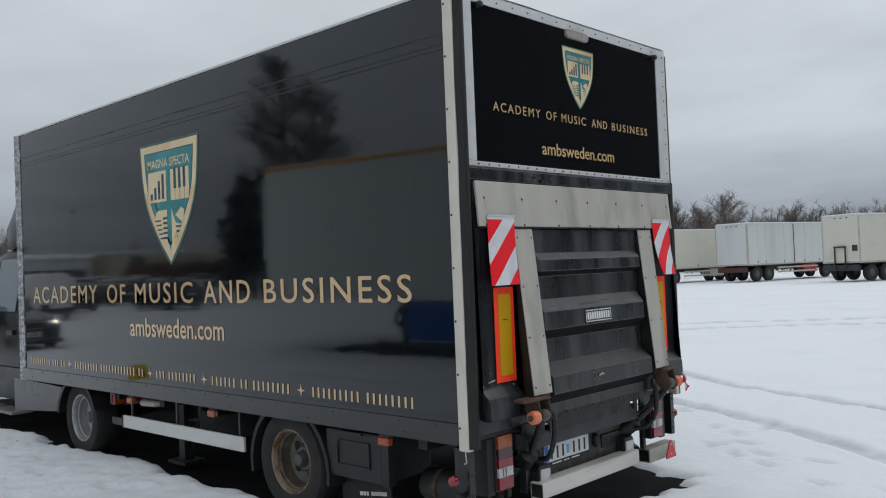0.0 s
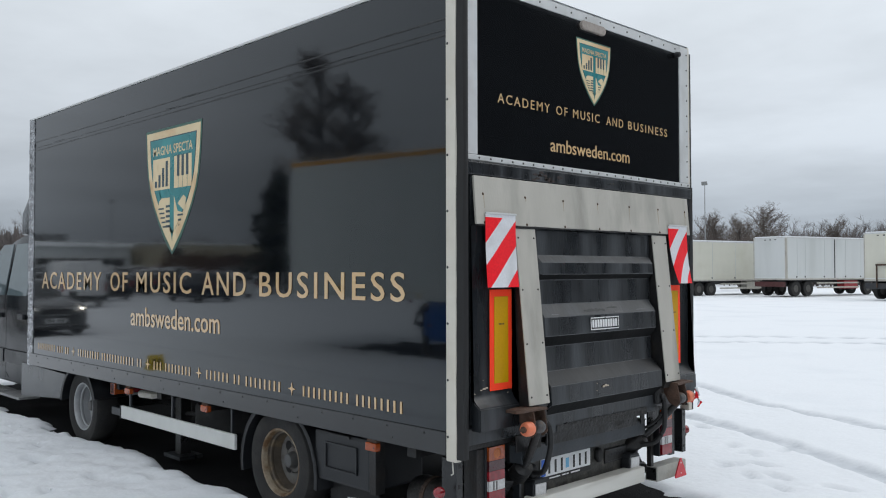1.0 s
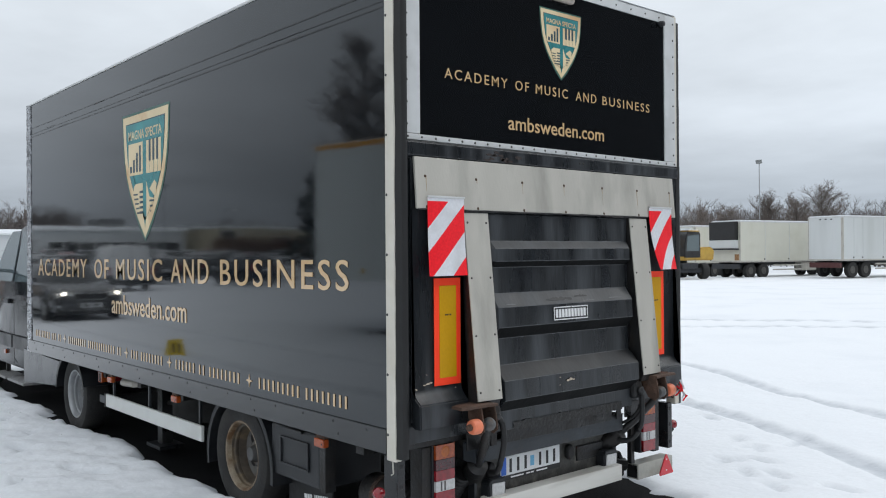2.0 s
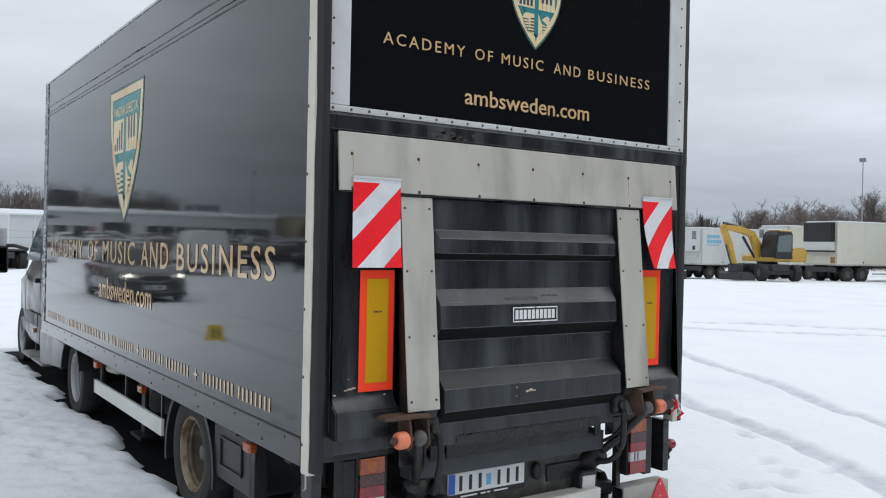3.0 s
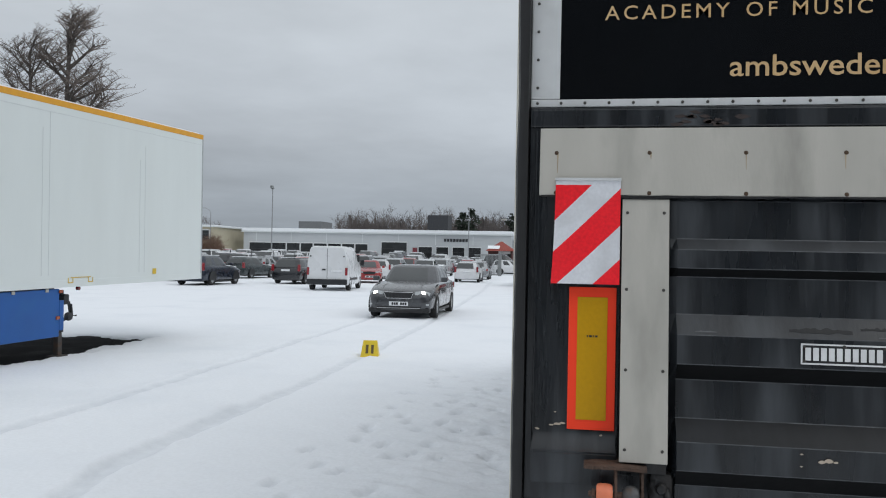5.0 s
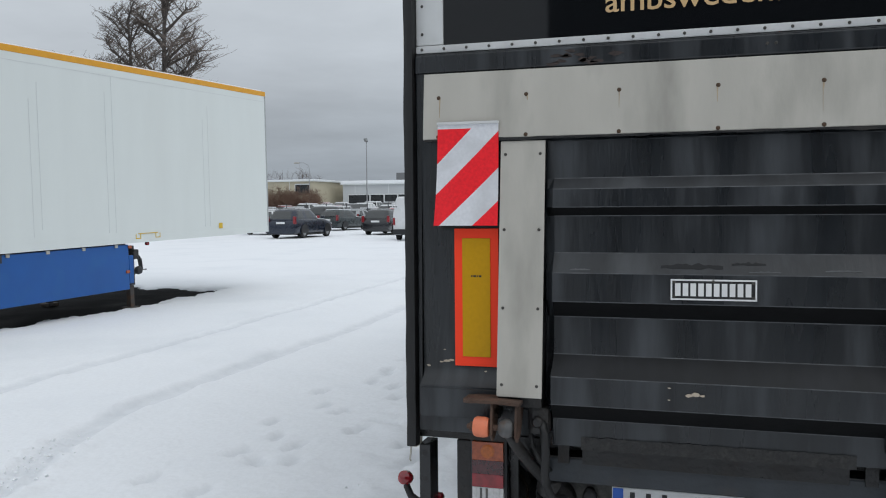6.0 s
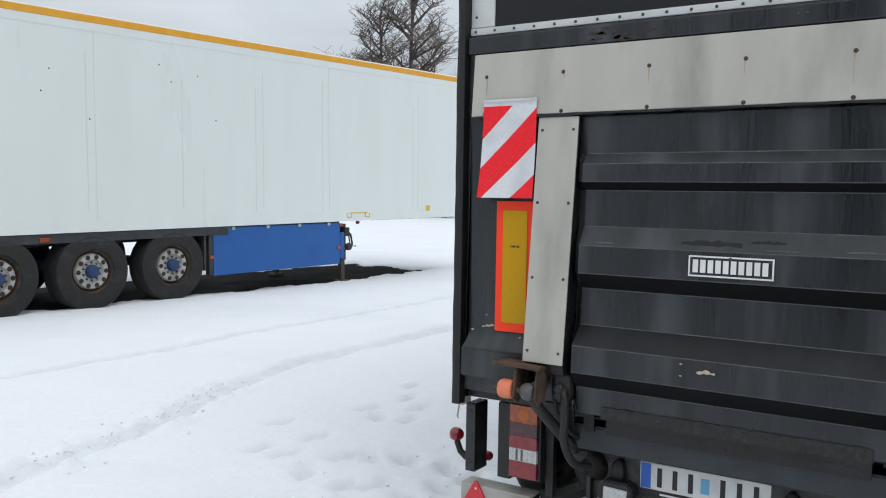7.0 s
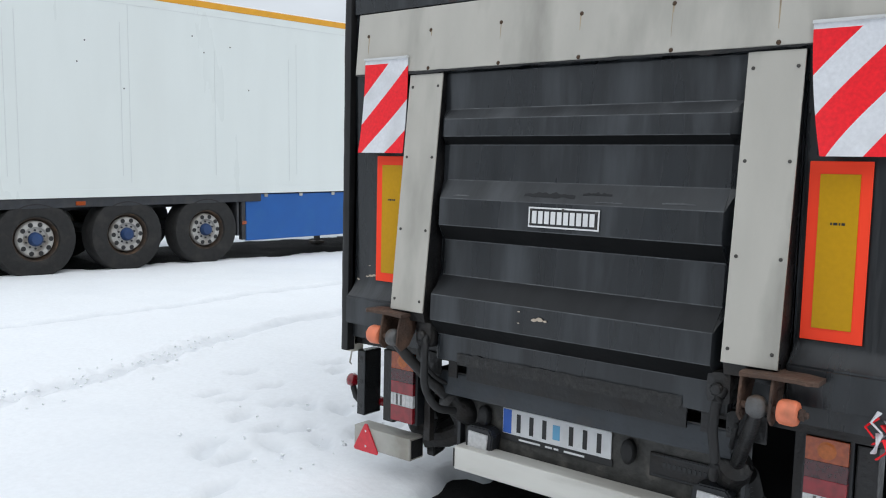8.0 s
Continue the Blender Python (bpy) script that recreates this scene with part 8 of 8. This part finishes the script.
POLE = mat("pale_galvanised_pole", (0.30, 0.31, 0.32), 0.5, metal=0.3, vary=0.1)


def street_lamp(x, y, h, style="flood", turn=0, z=0.0):
    ob = thing("street_lamp", "tall grey steel lamp post" + (" with a flood lamp" if style == "flood" else " with a curved arm"), "lamp post", x, y, z, turn)
    if style == "flood":
        part("pole", lathe([(0.075, 0), (0.055, h * 0.5), (0.04, h)], 10), POLE, ob)
        part("lamp_head", place(box(-0.28, 0.28, -0.10, 0.10, 0, 0.36, 0.03), pose(0, 0, h, 20, 0, 0)), FENCE, ob)
    else:
        part("pole", tube([(0, 0, 0), (0, 0, h * 0.9), (0, 0.15, h * 0.96), (0, 0.7, h), (0, 1.4, h)], [0.06, 0.04, 0.035, 0.035, 0.035], 8), POLE, ob)
        part("lamp_head", box(-0.14, 0.14, 1.3, 2.0, h - 0.08, h + 0.08, 0.04), ALU, ob)
    return ob


street_lamp(-77.2, -31.1, 8.3)
street_lamp(-92.0, -44.6, 7.2, "curve", 180)
street_lamp(-105.0, -15.2, 8.0)
p_x, p_y = ray_place(118.65, 86)
street_lamp(p_x, p_y, 10.0)
for az, h in ((-175.2, 7.0), (-176.6, 7.0), (-177.6, 7.0)):
    x, y = 3.48 + 112 * math.cos(radians(az)), -0.1 + 112 * math.sin(radians(az))
    street_lamp(x, y, h, "curve", 160)
FLAG = mat("white_banner", (0.62, 0.64, 0.68), 0.7, vary=0.08)
for az in (178.9, 177.2, 175.4):
    x, y = 3.5 + 124 * math.cos(radians(az)), -1.1 + 124 * math.sin(radians(az))
    fp = thing("flag_pole", "white flag pole with a limp pale flag", "flag", x, y, 0, 0)
    part("pole", lathe([(0.07, 0), (0.04, 8.0)], 8), HALL_WHITE, fp)
    part("flag", loft([[(0.0, 0.03, z), (0.05, 0.2 + 0.1 * math.sin(z), z), (0.0, 0.62 - 0.25 * (7.9 - z) / 2.6, z), (-0.05, 0.2 + 0.1 * math.sin(z), z)] for z in np.linspace(5.2, 7.9, 7)]), FLAG, fp)


# ---- trees ----
BARK = mat("dark_bark", (0.085, 0.074, 0.066), 0.9, vary=0.3, scale=9)
# twigs lightened: aerial haze is put into the colour
TWIG = mat("grey_brown_twigs", (0.15, 0.125, 0.11), 0.9, vary=0.3, scale=5, per_object=0.25)
NEEDLE = mat("pine_needles", (0.032, 0.044, 0.030), 0.85, vary=0.4, scale=3)


def grow_tree(seed, height, spread, levels, trunk_r, droop=0.0, sides=4, min_r=0.012, first=0.25, forks=(5, 5, 4, 4), upright=0.55, wobble=0.10, flat_from=9, reach=1.0, taper=0.35):
    """Branches as tapered bars: points, faces of one whole tree."""
    rng = random.Random(seed)
    verts, faces = [], []

    def bar(p, q, r0, r1, n):
        d = (q - p).normalized()
        s = d.cross(Vector((0.3, 0.2, 1)) if abs(d.z) < 0.95 else Vector((1, 0, 0))).normalized()
        u = s.cross(d)
        base = len(verts)
        for c, r in ((p, r0), (q, r1)):
            for k in range(n):
                a = 2 * math.pi * k / n
                verts.append(c + r * (s * math.cos(a) + u * math.sin(a)))
        for k in range(n):
            faces.append((base + k, base + (k + 1) % n, base + n + (k + 1) % n, base + n + k))

    def branch(p, d, length, r, level):
        steps = 4 if level == 0 else 3
        pts = [p]
        for k in range(steps):
            wob = Vector((rng.uniform(-1, 1), rng.uniform(-1, 1), rng.uniform(-0.6, 0.8))) * (wobble if level == 0 else 0.28)
            d = (d + wob + Vector((0, 0, (0.10 if level < 2 else -droop)))).normalized()
            pts.append(pts[-1] + d * length / steps)
        if level >= flat_from:
            s = d.cross(Vector((rng.uniform(-1, 1), rng.uniform(-1, 1), 0.4))).normalized()
            base = len(verts)
            for k in range(steps + 1):
                w = max(min_r, r * (1 - 0.6 * k / steps))
                verts.extend((pts[k] - s * w, pts[k] + s * w))
            for k in range(steps):
                faces.append((base + 2 * k, base + 2 * k + 1, base + 2 * k + 3, base + 2 * k + 2))
        for k in range(steps if level < flat_from else 0):
            ra, rb = max(min_r, r * (1 - 0.62 * k / steps)), max(min_r * 0.8, r * (1 - 0.62 * (k + 1) / steps))
            bar(pts[k], pts[k + 1], ra, rb, sides if level < 2 else 3)
        if level >= levels:
            return
        count = forks[min(level, len(forks) - 1)]
        for k in range(count):
            t = (first if level == 0 else 0.25) + (1 - (first if level == 0 else 0.25)) * (k + rng.random() * 0.8) / count
            t = min(t, 0.99)
            i = min(int(t * steps), steps - 1)
            q = pts[i].lerp(pts[i + 1], t * steps - i)
            a = rng.uniform(0, 2 * math.pi) + k * 2.4
            out = Vector((math.cos(a), math.sin(a), 0))
            nd = (d * upright + out * (0.75 * spread) + Vector((0, 0, 0.32))).normalized()
            branch(q, nd, length * rng.uniform(0.42, 0.62) * (reach * (1 - taper * t) if level == 0 else 1), max(min_r, r * 0.42), level + 1)

    branch(Vector((0, 0, 0)), Vector((0, 0, 1)), height * 0.72, trunk_r, 0)
    top = max(v.z for v in verts)
    return [v * (height / top) for v in verts], faces


def mesh_of(name, verts, faces, material):
    m = bpy.data.meshes.new(name)
    m.from_pydata([tuple(v) for v in verts], [], faces)
    m.materials.append(material)
    return m


def split_tree(name, label, x, y, z, args, rz=0, group=""):
    """A bare tree: the heavy limbs as trunk, the rest as crown."""
    verts, faces = grow_tree(**args)
    ob = thing(name, label, "tree", x, y, z, rz, group)
    n = args.get("sides", 4)
    quads = [f for f in faces]
    big = [f for f in quads if (verts[f[0]] - verts[f[1]]).length > args["trunk_r"] * 0.34]
    big_set = set(big)
    for nm, fs, m in (("trunk", big, BARK), ("crown", [f for f in quads if f not in big_set], TWIG)):
        o = new(nm, mesh_of(nm, verts, fs, m))
        bmx = bmesh.new()
        bmx.from_mesh(o.data)
        bmesh.ops.delete(bmx, geom=[v for v in bmx.verts if not v.link_faces], context="VERTS")
        bmx.to_mesh(o.data)
        bmx.free()
        o.parent = ob
    return ob


t_x, t_y = 3.4 + 62 * math.cos(radians(-145.3)), 1.1 + 62 * math.sin(radians(-145.3))
split_tree("bare_tree", "tall bare tree with fine twigs behind the white trailer", t_x, t_y, 0, dict(seed=5, height=18.5, spread=0.95, levels=4, trunk_r=0.24, droop=0.06, first=0.34, forks=(26, 9, 6, 4), upright=0.30, min_r=0.007, wobble=0.03, flat_from=3, reach=0.62, taper=0.7))
t_x, t_y = 3.4 + 62 * math.cos(radians(-143.4)), 1.1 + 62 * math.sin(radians(-143.4))
split_tree("bare_tree", "smaller bare tree beside a taller one", t_x, t_y, 0, dict(seed=8, height=16.4, spread=0.95, levels=4, trunk_r=0.19, droop=0.06, first=0.34, forks=(22, 9, 6, 4), upright=0.30, min_r=0.007, wobble=0.05, flat_from=3, reach=0.66, taper=0.7))
for az, d, h, sp, seed, lab in ((114.9, 98, 9.6, 1.15, 21, "wide bare tree with a round crown behind the trailers"), (118.3, 92, 8.4, 0.8, 22, "bare tree beside a lamp post"), (116.6, 95, 8.3, 0.9, 23, "bare tree behind the trailers"), (111.2, 105, 8.4, 0.6, 24, "slender bare birch by the woods"), (122.3, 100, 8.2, 0.6, 25, "bare tree behind the trailers"), (120.6, 104, 7.6, 0.9, 26, "bare tree behind the trailers"), (124.5, 106, 7.2, 0.8, 27, "bare tree behind the trailers")):
    x, y = ray_place(az, d)
    split_tree("bare_tree", lab, x, y, -0.2, dict(seed=seed, height=h, spread=sp, levels=4, trunk_r=0.12, droop=0.02, first=0.16, forks=(24, 9, 6, 4), upright=0.5, min_r=0.006, flat_from=3, reach=0.95, taper=0.5), 0, "trees behind the trailers")


# pines: trunk with layered needle clumps
def pine(seed, x, y, h, w, z=0.0):
    rng = random.Random(seed)
    ob = thing("pine_tree", "dark green pine with a ragged crown", "tree", x, y, z)
    part("trunk", lathe([(0.22, 0), (0.16, h * 0.5), (0.05, h * 0.97)], 7), BARK, ob)
    verts, faces = [], []
    for k in range(520):
        t = rng.random() ** 0.8
        zz = h * (0.22 + 0.78 * t)
        lim = w * (0.35 + 0.65 * (1 - t)) * (0.75 + 0.35 * math.sin(zz * 2.3 + seed))
        a, r = rng.uniform(0, 6.283), lim * math.sqrt(rng.random())
        c = Vector((r * math.cos(a), r * math.sin(a), zz + rng.uniform(-0.3, 0.3) - 0.12 * r))
        s = rng.uniform(0.16, 0.42)
        for j in range(3):
            d1 = Vector((rng.uniform(-1, 1), rng.uniform(-1, 1), rng.uniform(-0.45, 0.45))).normalized() * s
            d2 = Vector((rng.uniform(-1, 1), rng.uniform(-1, 1), rng.uniform(-0.45, 0.45))).normalized() * s * 0.6
            b = len(verts)
            verts += [c - d1, c + d2, c + d1, c - d2]
            faces.append((b, b + 1, b + 2, b + 3))
    o = new("crown", mesh_of("crown", verts, faces, NEEDLE))
    o.parent = ob
    return ob


for k, (az, d, h, w) in enumerate(((-172.2, 150, 9.6, 3.2), (-171.6, 152, 9.0, 3.0), (-175.6, 148, 10.0, 3.2), (-176.4, 150, 9.4, 3.0), (-178.1, 150, 9.6, 3.4), (-178.9, 152, 9.0, 3.2), (-175.0, 154, 9.0, 3.0), (132.7, 118, 8.4, 1.9), (131.9, 120, 8.0, 1.8), (131.1, 119, 7.6, 2.2), (130.3, 122, 7.0, 2.2), (133.6, 121, 7.2, 2.4))):
    pine(40 + k, 3.48 + d * math.cos(radians(az)), -0.1 + d * math.sin(radians(az)), h, w, 0.8 if az < 0 else -0.4)

# woods round the yard: a few kinds of bare tree laid close, one sheet of stuff for each stretch
# pale grey brown, with the haze of distance painted in
FAR_TWIG = mat("far_grey_brown_twigs", (0.145, 0.128, 0.122), 1.0, vary=0.3, scale=0.3, stain=(0.10, 0.08, 0.07), stain_amount=0.6, stain_scale=0.05)


def fuzzy_tree(seed):
    """A bare far tree of height 1: a few stems and a crown of very fine twigs."""
    rng = random.Random(seed)
    vs, fs = [], []

    def sliver(a, b, w0, w1, turn):
        n = len(vs)
        s = Vector((math.cos(turn), math.sin(turn), 0))
        vs.extend((a - s * w0, a + s * w0, b + s * w1, b - s * w1))
        fs.append((n, n + 1, n + 2, n + 3))

    stems = rng.choice((1, 2, 3))
    for k in range(stems):
        lean = Vector((rng.uniform(-0.14, 0.14), rng.uniform(-0.14, 0.14), 0))
        foot, top = Vector((lean.x * 0.4, lean.y * 0.4, -0.05)), Vector((lean.x * 1.3, lean.y * 1.3, rng.uniform(0.8, 0.97)))
        for turn in (0.4, 2.0):
            sliver(foot, foot.lerp(top, 0.5), 0.013, 0.008, turn)
            sliver(foot.lerp(top, 0.5), top, 0.008, 0.001, turn)
        for j in range(16):
            t = rng.uniform(0.22, 0.95)
            p = foot.lerp(top, t)
            a = rng.uniform(0, 6.283)
            reach = (0.30 if stems == 1 else 0.20) * (1.1 - 0.75 * t)
            q = p + Vector((math.cos(a) * reach, math.sin(a) * reach, reach * rng.uniform(0.5, 1.3)))
            sliver(p, q, 0.0042, 0.0016, a + 1.57)
            for i in range(14):
                c = p.lerp(q, rng.uniform(0.3, 1.0))
                d = Vector((rng.gauss(0, 1) + 0.5 * math.cos(a), rng.gauss(0, 1) + 0.5 * math.sin(a), rng.uniform(0.3, 1.6))).normalized() * rng.uniform(0.05, 0.13)
                sliver(c, c + d, 0.0016, 0.0007, rng.uniform(0, 6.28))
    return vs, fs


kinds = [fuzzy_tree(70 + k) for k in range(10)]
kinds = [(np.array([tuple(v) for v in vs]), np.array(fs)) for vs, fs in kinds]


def woods(name, label, az0, az1, d0, d1, count, h0, h1, z, seed, eye=(3.4, -0.5), twig=None):
    rng = random.Random(seed)
    vs, fs, base = [], [], 0
    for k in range(count):
        az = radians(az0 + (az1 - az0) * (k + rng.random()) / count)
        d = rng.uniform(d0, d1)
        kv, kf = kinds[rng.randrange(10)]
        h = rng.uniform(h0, h1)
        a = rng.uniform(0, 6.283)
        rot = np.array([[math.cos(a), -math.sin(a), 0], [math.sin(a), math.cos(a), 0], [0, 0, 1]])
        wide = rng.uniform(0.8, 1.25)
        v = (kv * np.array([h * wide, h * wide, h])) @ rot.T + np.array([eye[0] + d * math.cos(az), eye[1] + d * math.sin(az), z])
        vs.append(v)
        fs.append(kf + base)
        base += len(v)
    me = bpy.data.meshes.new(name)
    me.from_pydata(np.concatenate(vs).tolist(), [], np.concatenate(fs).tolist())
    me.materials.append(twig or FAR_TWIG)
    return tagged(new(name, me), label, "woods", kind="stuff")


woods("far_woods", "bare brown woods beyond the trailers", 100, 126, 118, 150, 280, 7.0, 9.6, -0.3, 1)
woods("far_woods", "bare dark woods behind the far row", 124, 150, 108, 150, 300, 5.0, 7.8, -0.4, 2)
woods("far_woods", "bare dark woods behind the halls", 148, 184, 150, 190, 380, 8.0, 11.0, 0.5, 3)
woods("far_woods", "bare grey woods behind the dealer hall", 184, 196.5, 160, 210, 200, 8.0, 11.5, 0.8, 4)
woods("far_woods", "low bare grey woods behind the halls", 196.5, 204, 200, 240, 110, 6.0, 8.0, 0.8, 8)
woods("far_woods", "bare dark woods behind the white trailer", 204, 262, 130, 180, 300, 5.5, 8.0, 0.5, 5)
woods("far_woods", "bare woods behind the camera's side of the yard", 262, 330, 160, 210, 70, 8.0, 11.0, 0.2, 7)
woods("shrubs", "brown leafless shrubs in front of the beige hall", 204.0, 217, 84, 96, 560, 2.0, 3.7, 0.4, 6, twig=mat("red_brown_shrub_twigs", (0.17, 0.105, 0.075), 1.0, vary=0.3, scale=0.4))
for k, az in enumerate((-146.7, -146.2, -145.7, -145.1, -144.5)):
    pine(90 + k, 3.3 + (62 + 3 * (k % 2)) * math.cos(radians(az)), 3.7 + (62 + 3 * (k % 2)) * math.sin(radians(az)), 7.4 + 0.9 * (k * 5 % 3), 2.4)
# closed dark underwood behind the trunks
# greyed and lightened so that the colour carries the haze
UNDER = mat("dim_underwood", (0.112, 0.099, 0.095), 1.0, vary=0.5, scale=0.35, stretch=(1, 1, 0.3), stain=(0.13, 0.11, 0.10), stain_amount=0.7, stain_scale=0.12)


def underwood(az0, az1, d, h, z, seed):
    rng = random.Random(seed)
    bm = bmesh.new()
    n = int(abs(az1 - az0) * 22)
    low, high, back = [], [], []
    for k in range(n + 1):
        az = radians(az0 + (az1 - az0) * k / n)
        dd = d + 2 * noise.noise((k * 0.2, seed, 9))
        x, y = 3.4 + dd * math.cos(az), -0.5 + dd * math.sin(az)
        hh = h * (0.88 + 0.34 * noise.noise((k * 0.028, seed, 0)) + 0.20 * noise.noise((k * 0.11, seed, 3)) + rng.uniform(-0.10, 0.10))
        low.append(bm.verts.new((x, y, z - 0.5)))
        high.append(bm.verts.new((x, y, z + hh)))
        back.append(bm.verts.new((x + 9 * math.cos(az), y + 9 * math.sin(az), z + hh * 0.8)))
    for k in range(n):
        bm.faces.new((low[k], low[k + 1], high[k + 1], high[k]))
        bm.faces.new((high[k], high[k + 1], back[k + 1], back[k]))
    return tagged(part("underwood", bm, UNDER), "dense brown underwood at the foot of the far trees", "woods", kind="stuff")


underwood(100, 126, 136, 6.8, -0.3, 1)
underwood(126, 150, 130, 6.6, -0.4, 2)
underwood(150, 196, 185, 9.8, 0.5, 3)
underwood(196, 205, 225, 5.5, 0.5, 6)
underwood(205, 262, 172, 5.0, 0.5, 4)
underwood(262, 460, 200, 5.5, 0.2, 5)

# unseen plain dark hall added behind the walk to darken the trailer's rear reflections
back_hall = thing("back_hall", "tall unseen dark hall added to darken the trailer's rear reflections", "building", 27.0, 0, 0, 0)
part("wall", box(0, 12, -4, 90, -0.5, 16.5), mat("dark_hall_wall", (0.035, 0.036, 0.038), 0.8, vary=0.3, scale=0.8, stretch=(1, 1, 0.2)), back_hall)
part("roof_snow", box(-0.4, 12.2, -4.3, 90.3, 16.5, 17.0, 0.1), SNOW_CAP, back_hall)


# clods of broken snow along the trodden strip
def clods(name, label, count, place_at, seed, s0, s1):
    rng = random.Random(seed)
    vs, fs = [], []
    unit = [(1, 0, 0), (-1, 0, 0), (0, 1, 0), (0, -1, 0), (0, 0, 1), (0, 0, -1)]
    tri = [(0, 2, 4), (2, 1, 4), (1, 3, 4), (3, 0, 4), (2, 0, 5), (1, 2, 5), (3, 1, 5), (0, 3, 5)]
    for k in range(count):
        x, y = place_at(rng)
        s = rng.uniform(s0, s1) ** 1.0
        b = len(vs)
        rot = Euler((rng.uniform(0, 6), rng.uniform(0, 6), rng.uniform(0, 6))).to_matrix()
        for u in unit:
            p = rot @ (Vector(u) * s * rng.uniform(0.7, 1.25))
            vs.append((x + p.x, y + p.y, 0.055 + s * 0.25 + p.z * 0.75))
        fs += [tuple(b + q for q in f) for f in tri]
    me = bpy.data.meshes.new(name)
    me.from_pydata(vs, [], fs)
    me.materials.append(SNOW_CAP)
    return tagged(new(name, me), label, "snow", kind="stuff")


def by_truck(rng):
    return rng.uniform(-11, 0.2), -0.12 - abs(rng.gauss(0, 0.42))


clods("snow_clods", "small clods of trodden snow beside the truck", 350, by_truck, 31, 0.004, 0.018)


def in_broken_track(rng):
    t = rng.random()
    return 1.2 - 2.9 * t + rng.gauss(0, 0.05), -2.24 - 0.88 * t + rng.gauss(0, 0.13)


clods("snow_clods", "clods of broken snow along the tyre track", 170, in_broken_track, 32, 0.004, 0.017)


# nothing lies deeper than thing, part, sub-part
def depth(ob):
    return 1 + depth(ob.parent) if ob.parent else 1


for ob in list(bpy.data.objects):
    while depth(ob) > 3:
        ob.matrix_local = ob.parent.matrix_local @ ob.matrix_local
        ob.parent = ob.parent.parent
